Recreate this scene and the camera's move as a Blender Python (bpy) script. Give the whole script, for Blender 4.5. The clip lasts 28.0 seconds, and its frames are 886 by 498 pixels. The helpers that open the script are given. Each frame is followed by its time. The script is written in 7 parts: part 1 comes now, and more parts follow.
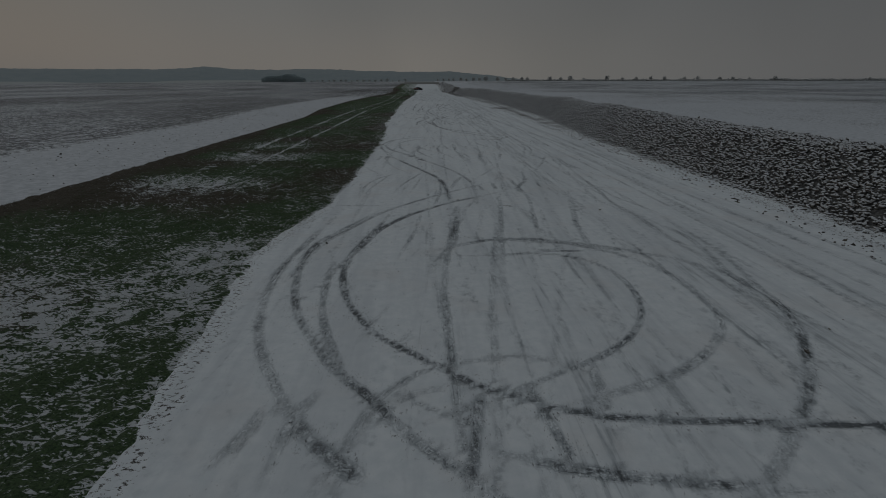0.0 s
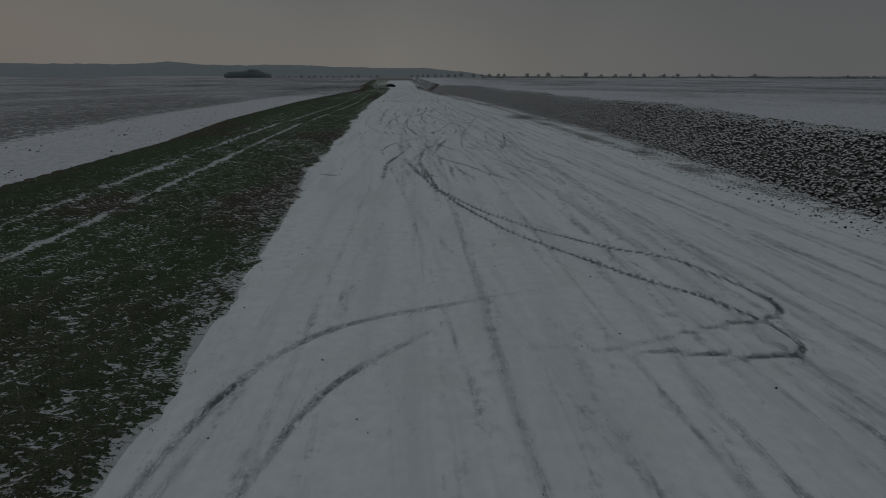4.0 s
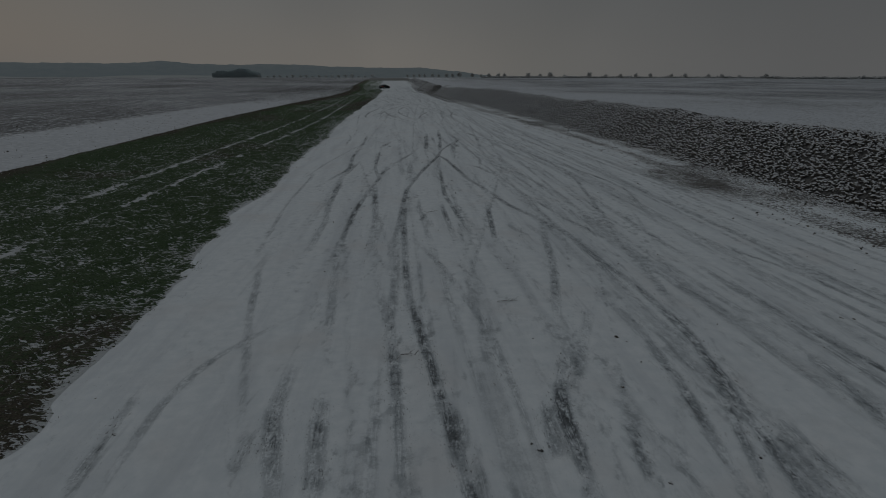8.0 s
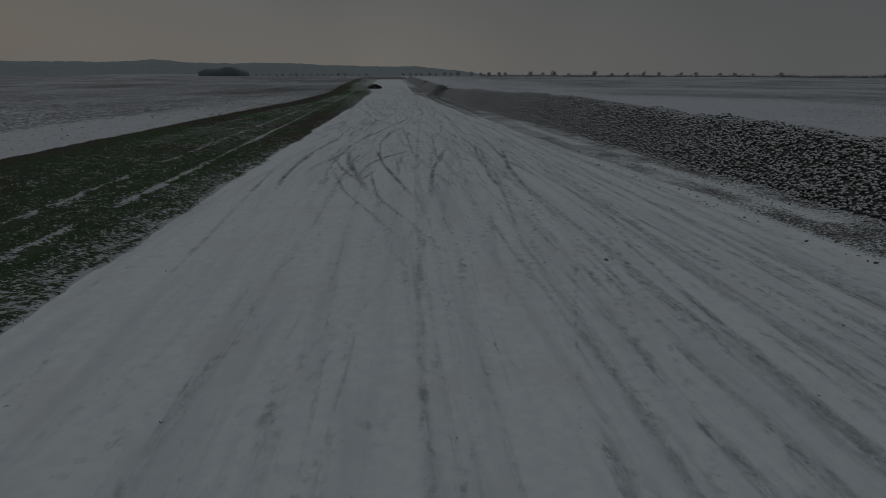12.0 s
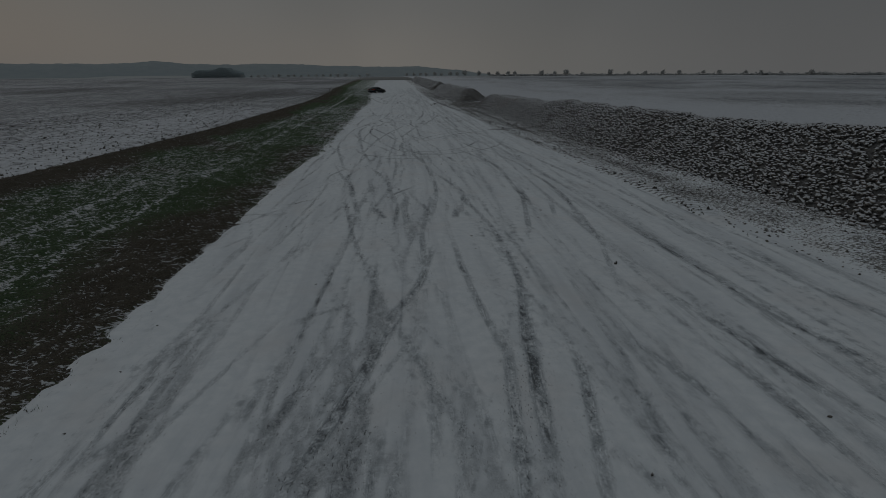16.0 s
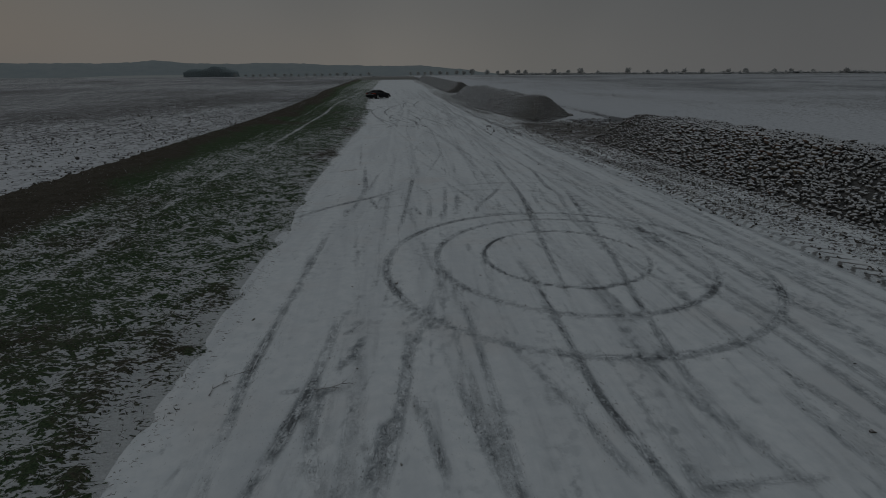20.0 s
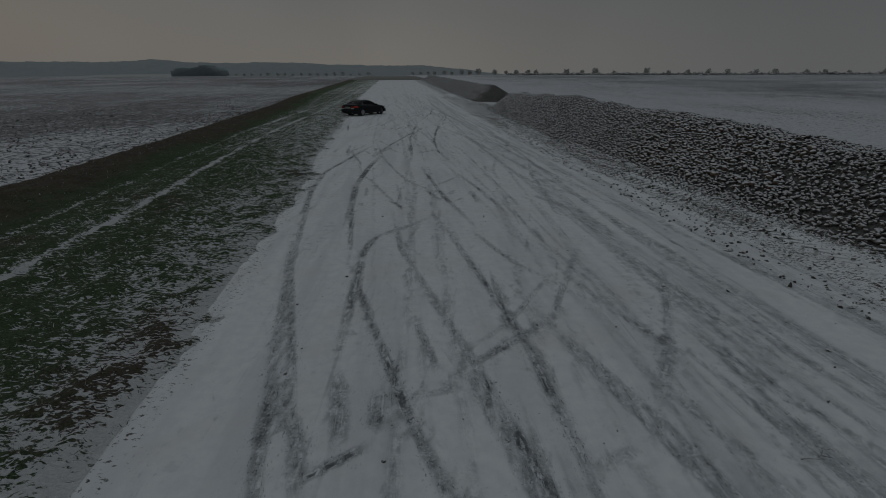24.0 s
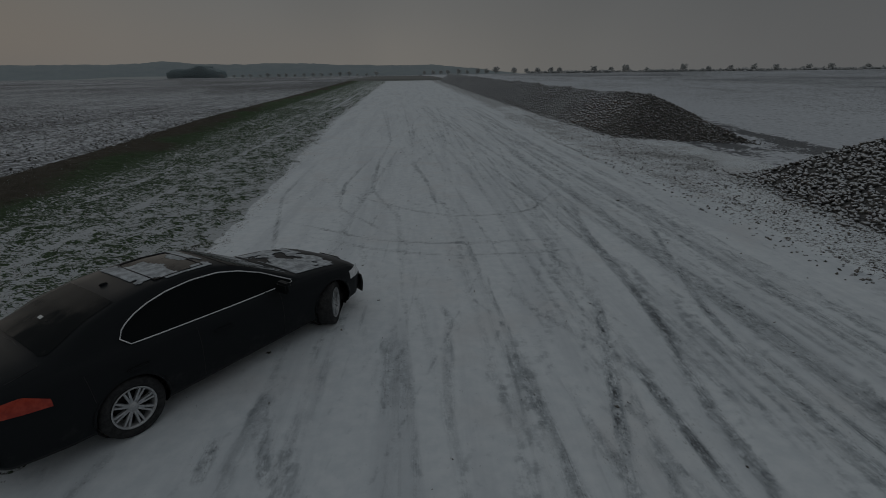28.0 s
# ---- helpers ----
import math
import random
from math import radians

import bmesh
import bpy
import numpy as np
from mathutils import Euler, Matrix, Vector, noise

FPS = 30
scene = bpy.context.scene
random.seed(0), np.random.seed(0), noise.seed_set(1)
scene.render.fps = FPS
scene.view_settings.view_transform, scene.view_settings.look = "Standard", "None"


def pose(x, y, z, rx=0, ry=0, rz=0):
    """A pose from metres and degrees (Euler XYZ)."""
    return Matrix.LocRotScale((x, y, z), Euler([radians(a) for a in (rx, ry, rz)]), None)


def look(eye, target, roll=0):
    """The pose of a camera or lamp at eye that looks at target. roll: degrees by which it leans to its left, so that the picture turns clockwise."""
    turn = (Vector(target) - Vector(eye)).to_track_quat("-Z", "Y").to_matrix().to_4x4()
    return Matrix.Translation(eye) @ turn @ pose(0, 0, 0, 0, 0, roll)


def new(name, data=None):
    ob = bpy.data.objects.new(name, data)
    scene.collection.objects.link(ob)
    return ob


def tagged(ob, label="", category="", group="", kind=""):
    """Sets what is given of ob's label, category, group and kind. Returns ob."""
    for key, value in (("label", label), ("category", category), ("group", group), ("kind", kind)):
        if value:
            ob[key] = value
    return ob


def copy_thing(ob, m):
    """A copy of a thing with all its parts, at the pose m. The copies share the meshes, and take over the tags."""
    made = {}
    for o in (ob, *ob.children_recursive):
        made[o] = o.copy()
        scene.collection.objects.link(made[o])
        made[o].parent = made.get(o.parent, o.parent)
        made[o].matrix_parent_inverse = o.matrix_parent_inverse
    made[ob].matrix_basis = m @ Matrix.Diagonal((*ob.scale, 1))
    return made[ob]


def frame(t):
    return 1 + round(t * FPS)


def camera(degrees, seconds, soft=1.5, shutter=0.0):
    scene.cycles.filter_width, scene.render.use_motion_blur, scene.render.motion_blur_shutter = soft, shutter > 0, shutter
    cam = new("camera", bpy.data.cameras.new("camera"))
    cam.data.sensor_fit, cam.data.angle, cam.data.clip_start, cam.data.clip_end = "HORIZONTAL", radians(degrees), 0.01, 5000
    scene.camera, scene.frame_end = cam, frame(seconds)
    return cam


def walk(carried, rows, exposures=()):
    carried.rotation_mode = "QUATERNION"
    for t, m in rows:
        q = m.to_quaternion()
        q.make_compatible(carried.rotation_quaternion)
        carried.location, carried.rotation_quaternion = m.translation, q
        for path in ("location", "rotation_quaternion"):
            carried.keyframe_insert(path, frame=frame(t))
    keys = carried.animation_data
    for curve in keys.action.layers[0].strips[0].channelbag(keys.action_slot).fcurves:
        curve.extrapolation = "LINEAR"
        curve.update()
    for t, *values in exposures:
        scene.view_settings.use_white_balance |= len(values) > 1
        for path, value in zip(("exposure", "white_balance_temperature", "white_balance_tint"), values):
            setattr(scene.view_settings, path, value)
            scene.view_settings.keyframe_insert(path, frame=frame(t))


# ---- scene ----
cam = camera(84.0, 28.0, soft=0.9)
PATH = [
    (0.0, pose(0.215, 0.000, 3.827, 71.26, 0.27, -1.99)),
    (0.5, pose(-0.078, 3.640, 3.790, 71.21, 0.27, -2.36)),
    (1.0, pose(-0.300, 7.325, 3.753, 71.16, 0.24, -2.82)),
    (1.5, pose(-0.386, 10.902, 3.711, 71.10, 0.21, -3.32)),
    (2.0, pose(-0.372, 14.519, 3.663, 71.04, 0.18, -3.82)),
    (2.5, pose(-0.309, 18.274, 3.613, 70.99, 0.15, -4.27)),
    (3.0, pose(-0.211, 22.076, 3.566, 70.94, 0.12, -4.61)),
    (3.5, pose(-0.104, 25.832, 3.536, 70.90, 0.09, -4.82)),
    (4.0, pose(0.025, 29.595, 3.547, 70.90, 0.07, -4.96)),
    (4.5, pose(0.162, 33.364, 3.579, 70.91, 0.03, -5.08)),
    (5.0, pose(0.292, 37.139, 3.620, 70.92, -0.02, -5.20)),
    (5.5, pose(0.396, 40.920, 3.658, 70.94, -0.06, -5.32)),
    (6.0, pose(0.458, 44.705, 3.689, 70.95, -0.07, -5.40)),
    (6.5, pose(0.479, 48.539, 3.707, 70.96, -0.05, -5.42)),
    (7.0, pose(0.459, 52.392, 3.711, 70.94, -0.02, -5.40)),
    (7.5, pose(0.446, 56.199, 3.702, 70.91, -0.00, -5.38)),
    (8.0, pose(0.522, 60.031, 3.687, 70.88, 0.00, -5.40)),
    (8.5, pose(0.688, 64.008, 3.670, 70.87, 0.00, -5.47)),
    (9.0, pose(0.906, 68.104, 3.650, 70.85, -0.02, -5.56)),
    (9.5, pose(1.110, 72.196, 3.630, 70.82, -0.08, -5.65)),
    (10.0, pose(1.279, 76.367, 3.609, 70.79, -0.13, -5.72)),
    (10.5, pose(1.409, 80.627, 3.590, 70.77, -0.16, -5.78)),
    (11.0, pose(1.501, 84.969, 3.574, 70.76, -0.14, -5.81)),
    (11.5, pose(1.569, 89.360, 3.565, 70.75, -0.09, -5.82)),
    (12.0, pose(1.630, 93.820, 3.564, 70.76, -0.01, -5.82)),
    (12.5, pose(1.666, 98.348, 3.564, 70.75, 0.07, -5.81)),
    (13.0, pose(1.656, 102.943, 3.563, 70.72, 0.13, -5.80)),
    (13.5, pose(1.584, 107.606, 3.565, 70.67, 0.17, -5.78)),
    (14.0, pose(1.431, 112.334, 3.579, 70.66, 0.20, -5.71)),
    (14.5, pose(1.242, 117.088, 3.607, 70.69, 0.25, -5.67)),
    (15.0, pose(1.040, 121.807, 3.640, 70.73, 0.30, -5.63)),
    (15.5, pose(0.855, 126.448, 3.666, 70.75, 0.33, -5.60)),
    (16.0, pose(0.724, 131.142, 3.676, 70.75, 0.36, -5.60)),
    (16.5, pose(0.607, 135.939, 3.678, 70.73, 0.38, -5.57)),
    (17.0, pose(0.492, 140.751, 3.679, 70.72, 0.38, -5.52)),
    (17.5, pose(0.377, 145.524, 3.681, 70.72, 0.37, -5.49)),
    (18.0, pose(0.250, 150.287, 3.678, 70.71, 0.35, -5.47)),
    (18.5, pose(0.145, 154.774, 3.666, 70.69, 0.33, -5.46)),
    (19.0, pose(0.040, 159.157, 3.655, 70.67, 0.33, -5.44)),
    (19.5, pose(-0.089, 163.659, 3.650, 70.67, 0.37, -5.40)),
    (20.0, pose(-0.221, 168.313, 3.653, 70.67, 0.42, -5.37)),
    (20.5, pose(-0.324, 173.072, 3.664, 70.69, 0.47, -5.35)),
    (21.0, pose(-0.400, 178.011, 3.676, 70.70, 0.50, -5.31)),
    (21.5, pose(-0.403, 183.015, 3.684, 70.70, 0.48, -5.28)),
    (22.0, pose(-0.345, 188.055, 3.687, 70.68, 0.43, -5.26)),
    (22.5, pose(-0.244, 193.130, 3.690, 70.67, 0.35, -5.26)),
    (23.0, pose(-0.116, 198.240, 3.691, 70.67, 0.27, -5.26)),
    (23.5, pose(0.021, 203.384, 3.690, 70.68, 0.23, -5.26)),
    (24.0, pose(0.152, 208.563, 3.680, 70.67, 0.23, -5.23)),
    (24.5, pose(0.285, 213.844, 3.664, 70.66, 0.27, -5.20)),
    (25.0, pose(0.399, 219.208, 3.643, 70.64, 0.30, -5.21)),
    (25.5, pose(0.446, 224.620, 3.619, 70.59, 0.33, -5.16)),
    (26.0, pose(0.423, 230.174, 3.603, 70.55, 0.35, -5.07)),
    (26.5, pose(0.321, 236.015, 3.596, 70.51, 0.39, -4.92)),
    (27.0, pose(0.192, 242.115, 3.602, 70.48, 0.48, -4.70)),
    (27.5, pose(0.050, 248.509, 3.625, 70.51, 0.62, -4.44)),
    (28.0, pose(-0.135, 255.125, 3.662, 70.61, 0.78, -4.13)),
]
walk(cam, PATH, exposures=((0.0, -1.91), (2.5, -1.83), (6.0, -1.95), (11.0, -2.06), (14.0, -2.08), (18.0, -2.04), (20.0, -2.02), (21.0, -1.94), (24.0, -1.93), (28.0, -1.91)))

# ---------------------------------------------------------------- sky and sun
SUN_UP, SUN_ROUND = 12.0, -38.0


def node(nt, kind, ins=None, **props):
    """A shader node; ins maps input names or numbers to values or sockets."""
    n = nt.nodes.new(kind)
    for k, v in props.items():
        setattr(n, k, v)
    for k, v in (ins or {}).items():
        s = n.inputs[k]
        if isinstance(v, bpy.types.NodeSocket):
            nt.links.new(v, s)
        else:
            s.default_value = v
    return n


def ramp(nt, fac, *stops):
    """A colour ramp; stops are (place, (r, g, b)) or (place, grey)."""
    n = node(nt, "ShaderNodeValToRGB", {0: fac})
    e = n.color_ramp.elements
    while len(e) < len(stops):
        e.new(0.5)
    for el, (p, c) in zip(e, stops):
        el.position = p
        el.color = (*c, 1) if isinstance(c, tuple) else (c, c, c, 1)
    return n.outputs[0]


world = bpy.data.worlds.new("overcast_sky")
scene.world = world
world.use_nodes = True
wt = world.node_tree
wt.nodes.clear()
gen = node(wt, "ShaderNodeTexCoord").outputs["Generated"]
sep = node(wt, "ShaderNodeSeparateXYZ", {0: gen})
# cloud deck: dim and warm along the horizon, brightest overhead
side = node(wt, "ShaderNodeMapRange", {0: sep.outputs[0], 1: -0.7, 2: 0.75, 3: 0.0, 4: 1.0}, interpolation_type="SMOOTHSTEP").outputs[0]
low = ramp(wt, side, (0.0, (0.49, 0.468, 0.438)), (0.45, (0.565, 0.536, 0.492)), (0.75, (0.475, 0.468, 0.446)), (1.0, (0.375, 0.38, 0.384)))
mid = ramp(wt, side, (0.0, (0.41, 0.425, 0.427)), (0.5, (0.455, 0.462, 0.456)), (1.0, (0.325, 0.34, 0.35)))
f1 = node(wt, "ShaderNodeMapRange", {0: sep.outputs[2], 1: 0.01, 2: 0.16, 3: 0.0, 4: 1.0}, interpolation_type="SMOOTHSTEP").outputs[0]
f2 = node(wt, "ShaderNodeMapRange", {0: sep.outputs[2], 1: 0.18, 2: 0.75, 3: 0.0, 4: 1.0}, interpolation_type="SMOOTHSTEP").outputs[0]
m1 = node(wt, "ShaderNodeMix", {0: f1, 6: low, 7: mid}, data_type="RGBA").outputs[2]
m2 = node(wt, "ShaderNodeMix", {0: f2, 6: m1, 7: (0.632, 0.67, 0.703, 1)}, data_type="RGBA").outputs[2]
soft = node(wt, "ShaderNodeTexNoise", {"Vector": gen, "Scale": 3.0, "Detail": 2.0}).outputs[0]
softv = node(wt, "ShaderNodeMapRange", {0: soft, 1: 0.3, 2: 0.7, 3: 0.95, 4: 1.05}).outputs[0]
m3 = node(wt, "ShaderNodeMix", {0: 1.0, 6: m2, 7: softv}, data_type="RGBA", blend_type="MULTIPLY").outputs[2]
clear = node(wt, "ShaderNodeTexSky", sky_type="NISHITA", sun_disc=False, sun_elevation=radians(SUN_UP), sun_rotation=radians(SUN_ROUND), air_density=1.5, dust_density=4.0)
b1 = node(wt, "ShaderNodeBackground", {0: clear.outputs[0], 1: 0.0015})
b2 = node(wt, "ShaderNodeBackground", {0: m3, 1: 1.0})
both = node(wt, "ShaderNodeAddShader", {0: b1.outputs[0], 1: b2.outputs[0]})
node(wt, "ShaderNodeOutputWorld", {0: both.outputs[0]})

sun = new("sun", bpy.data.lights.new("sun", "SUN"))
sun.data.energy, sun.data.angle, sun.data.color = 0.5, radians(40), (1.0, 0.93, 0.84)
sun.matrix_world = look((0, 0, 0), (-math.sin(radians(SUN_ROUND)) * math.cos(radians(SUN_UP)), -math.cos(radians(SUN_ROUND)) * math.cos(radians(SUN_UP)), -math.sin(radians(SUN_UP))))


# ---------------------------------------------------------------- materials
def material(name, rough=0.8, metal=0.0, colour=None):
    m = bpy.data.materials.new(name)
    m.use_nodes = True
    b = m.node_tree.nodes["Principled BSDF"]
    b.inputs["Roughness"].default_value, b.inputs["Metallic"].default_value = rough, metal
    if colour:
        b.inputs["Base Color"].default_value = (*colour, 1)
    return m, m.node_tree, b


def place(nt, sx=1.0, sy=1.0, sz=1.0):
    """Object coordinates in metres, stretched."""
    c = node(nt, "ShaderNodeTexCoord").outputs["Object"]
    return node(nt, "ShaderNodeMapping", {0: c, 3: (sx, sy, sz)}).outputs[0]


def grain(nt, scale, detail=4.0, rough=0.6, stretch=(1, 1, 1), warp=0.0):
    return node(nt, "ShaderNodeTexNoise", {"Vector": place(nt, *stretch), "Scale": scale, "Detail": detail, "Roughness": rough, "Distortion": warp}).outputs[0]


def span(nt, v, a, b, c=0.0, d=1.0):
    return node(nt, "ShaderNodeMapRange", {0: v, 1: a, 2: b, 3: c, 4: d}, interpolation_type="SMOOTHSTEP").outputs[0]


def calc(nt, op, a, b=0.0, clamp=False):
    return node(nt, "ShaderNodeMath", {0: a, 1: b}, operation=op, use_clamp=clamp).outputs[0]


def blend(nt, f, a, b):
    a = (*a, 1) if isinstance(a, tuple) else a
    b = (*b, 1) if isinstance(b, tuple) else b
    return node(nt, "ShaderNodeMix", {0: f, 6: a, 7: b}, data_type="RGBA").outputs[2]


def bump(nt, b, height, strength, distance):
    n = node(nt, "ShaderNodeBump", {"Height": height, "Strength": strength, "Distance": distance})
    nt.links.new(n.outputs[0], b.inputs["Normal"])


def attr(nt, name):
    return node(nt, "ShaderNodeAttribute", attribute_name=name).outputs["Fac"]


def upness(nt):
    return node(nt, "ShaderNodeSeparateXYZ", {0: node(nt, "ShaderNodeNewGeometry").outputs["Normal"]}).outputs[2]


SNOW = (0.775, 0.82, 0.85)


def make_road_snow():
    m, nt, b = material("rutted_snow", 0.75)
    worn, grit, press, across = attr(nt, "worn"), attr(nt, "grit"), attr(nt, "press"), attr(nt, "across")
    run = node(nt, "ShaderNodeCombineXYZ", {0: across, 1: attr(nt, "run")}).outputs[0]

    def trail(sx, sy, detail=4.0):
        """Noise that follows each track."""
        return node(nt, "ShaderNodeTexNoise", {"Vector": node(nt, "ShaderNodeMapping", {0: run, 3: (sx, sy, 1.0)}).outputs[0], "Scale": 1.0, "Detail": detail, "Roughness": 0.65}).outputs[0]

    def less(v, k):
        return calc(nt, "MULTIPLY", calc(nt, "SUBTRACT", v, 0.5), k)
    scratch, breaks, wander = trail(4.5, 1.3), trail(0.3, 0.9), trail(0.15, 0.35, 2.0)
    chatter = grain(nt, 9.0, 4, 0.7, (1.0, 0.55, 1.0), 0.4)
    fine, mid, big = grain(nt, 30, 5, 0.7), grain(nt, 5, 4, 0.6), grain(nt, 0.7, 3, 0.5)
    streak = grain(nt, 6.5, 4, 0.65, (1.0, 0.06, 1.0), 0.3)
    streak_b = grain(nt, 1.5, 4, 0.62, (1.0, 0.09, 1.0), 0.6)
    bite = calc(nt, "ADD", less(scratch, 2.8), calc(nt, "ADD", less(chatter, 2.6), less(fine, 2.2)))
    patch = grain(nt, 2.2, 4, 0.65, (1.0, 0.3, 1.0), 0.5)
    # a tyre's full width with ragged edges, thin and patchy inside, and a wide light smear round it
    off = calc(nt, "ADD", across, calc(nt, "ADD", less(wander, 0.7), calc(nt, "ADD", less(scratch, 1.3), calc(nt, "ADD", less(chatter, 1.6), less(fine, 1.3)))))
    core = calc(nt, "MULTIPLY", span(nt, off, 0.40, 1.0, 1.0, 0.0), calc(nt, "MULTIPLY", press, span(nt, breaks, 0.32, 0.60, 0.35, 1.25)))
    smear = calc(nt, "MULTIPLY", calc(nt, "MULTIPLY", worn, calc(nt, "ADD", bite, 1.0)), span(nt, patch, 0.34, 0.64, 0.5, 1.2))
    loose = calc(nt, "MULTIPLY", span(nt, calc(nt, "ADD", calc(nt, "MULTIPLY", streak, 0.6), calc(nt, "MULTIPLY", streak_b, 0.4)), 0.50, 0.72), calc(nt, "ADD", attr(nt, "bias"), 0.05))
    # thin scratches, long and slightly wandering, in three directions
    for turn, scale, mask, amount in ((0.06, 1.0, patch, 0.20), (0.30, 0.8, mid, 0.20), (-0.34, 0.7, chatter, 0.20)):
        c = node(nt, "ShaderNodeMapping", {0: node(nt, "ShaderNodeTexCoord").outputs["Object"], 2: (0, 0, turn)}).outputs[0]
        c = node(nt, "ShaderNodeMapping", {0: c, 3: (1.0, 0.05, 1.0)}).outputs[0]
        n = node(nt, "ShaderNodeTexNoise", {"Vector": c, "Scale": scale, "Detail": 2.0, "Roughness": 0.5}).outputs[0]
        hair = span(nt, calc(nt, "ABSOLUTE", calc(nt, "SUBTRACT", n, 0.5)), 0.004, 0.022, 1.0, 0.0)
        loose = calc(nt, "ADD", loose, calc(nt, "MULTIPLY", calc(nt, "MULTIPLY", hair, span(nt, mask, 0.45, 0.62)), amount))
    raw = calc(nt, "ADD", calc(nt, "MULTIPLY", core, calc(nt, "ADD", calc(nt, "MULTIPLY", bite, 1.0), 0.80)), calc(nt, "ADD", calc(nt, "MULTIPLY", smear, 0.32), loose))
    thin = span(nt, raw, 0.05, 0.60)
    bare = span(nt, raw, 0.48, 1.08)
    clean = blend(nt, span(nt, mid, 0.3, 0.7), SNOW, (0.69, 0.745, 0.78))
    clean = blend(nt, calc(nt, "MULTIPLY", span(nt, streak_b, 0.42, 0.68), 0.6), clean, (0.585, 0.63, 0.67))
    clean = blend(nt, calc(nt, "MULTIPLY", span(nt, big, 0.5, 0.75), 0.45), clean, (0.66, 0.665, 0.67))
    # crumbs kicked out beside the tracks
    crumb = calc(nt, "MULTIPLY", span(nt, grain(nt, 22, 3, 0.7, (1.0, 0.7, 1.0)), 0.64, 0.70), span(nt, grain(nt, 0.9, 3, 0.6), 0.46, 0.66, 0.0, 0.5))
    clean = blend(nt, crumb, clean, (0.34, 0.36, 0.38))
    slush = blend(nt, span(nt, mid, 0.35, 0.65), (0.455, 0.50, 0.535), (0.345, 0.385, 0.415))
    tar = blend(nt, span(nt, fine, 0.4, 0.6), (0.052, 0.06, 0.067), (0.155, 0.175, 0.19))
    col = blend(nt, calc(nt, "MULTIPLY", thin, 0.92), clean, slush)
    col = blend(nt, bare, col, tar)
    pit = calc(nt, "MULTIPLY", span(nt, grain(nt, 34, 3, 0.7, (1.0, 0.45, 1.0), 0.5), 0.60, 0.66), span(nt, calc(nt, "ADD", worn, press), 0.25, 1.1, 0.0, 0.8))
    col = blend(nt, pit, col, (0.07, 0.075, 0.08))
    speck = span(nt, calc(nt, "ADD", grain(nt, 15, 4, 0.75, (0.8, 1.3, 1)), calc(nt, "MULTIPLY", grit, 0.26)), 0.66, 0.72)
    soil = blend(nt, span(nt, mid, 0.4, 0.6), (0.06, 0.057, 0.053), (0.13, 0.127, 0.12))
    col = blend(nt, calc(nt, "MULTIPLY", speck, span(nt, grit, 0.0, 0.3)), col, soil)
    # lug marks, in two slanted rows
    lug = calc(nt, "SINE", calc(nt, "MULTIPLY", calc(nt, "ADD", node(nt, "ShaderNodeSeparateXYZ", {0: place(nt)}).outputs[1], calc(nt, "MULTIPLY", calc(nt, "ABSOLUTE", attr(nt, "rib")), 0.9)), 19.0))
    lug = calc(nt, "MULTIPLY", span(nt, calc(nt, "ADD", lug, calc(nt, "ADD", less(chatter, 2.4), less(mid, 2.0))), 0.1, 0.8), attr(nt, "tread"))
    col = blend(nt, calc(nt, "MULTIPLY", lug, 0.85), col, soil)
    nt.links.new(col, b.inputs["Base Color"])
    nt.links.new(span(nt, thin, 0.0, 1.0, 0.85, 0.72), b.inputs["Roughness"])
    hgt = calc(nt, "ADD", calc(nt, "MULTIPLY", fine, 0.5), calc(nt, "SUBTRACT", mid, calc(nt, "MULTIPLY", raw, 0.8)))
    bump(nt, b, hgt, 0.45, 0.02)
    return m


def make_verge():
    m, nt, b = material("snowy_grass_ground", 0.95)
    cover, brown = attr(nt, "cover"), attr(nt, "brown")
    a, c, d = grain(nt, 4.5, 4, 0.6, (1.0, 1.5, 1), 0.5), grain(nt, 13.0, 3, 0.6, (0.8, 1.5, 1), 0.6), grain(nt, 34, 3, 0.7)
    mix = calc(nt, "ADD", calc(nt, "MULTIPLY", a, 0.30), calc(nt, "ADD", calc(nt, "MULTIPLY", c, 0.60), calc(nt, "MULTIPLY", d, 0.14)))
    white = span(nt, calc(nt, "ADD", mix, calc(nt, "MULTIPLY", calc(nt, "SUBTRACT", cover, 0.5), 0.36)), 0.515, 0.575)
    green = blend(nt, span(nt, d, 0.35, 0.65), (0.024, 0.052, 0.020), (0.072, 0.128, 0.050))
    straw = blend(nt, span(nt, d, 0.35, 0.65), (0.034, 0.030, 0.021), (0.10, 0.086, 0.060))
    base = blend(nt, span(nt, calc(nt, "ADD", brown, calc(nt, "SUBTRACT", c, 0.5)), 0.35, 0.75), green, straw)
    snow = blend(nt, span(nt, d, 0.3, 0.7), (0.75, 0.79, 0.82), (0.62, 0.66, 0.68))
    nt.links.new(blend(nt, white, base, snow), b.inputs["Base Color"])
    bump(nt, b, calc(nt, "ADD", c, calc(nt, "MULTIPLY", d, 0.5)), 1.0, 0.10)
    return m


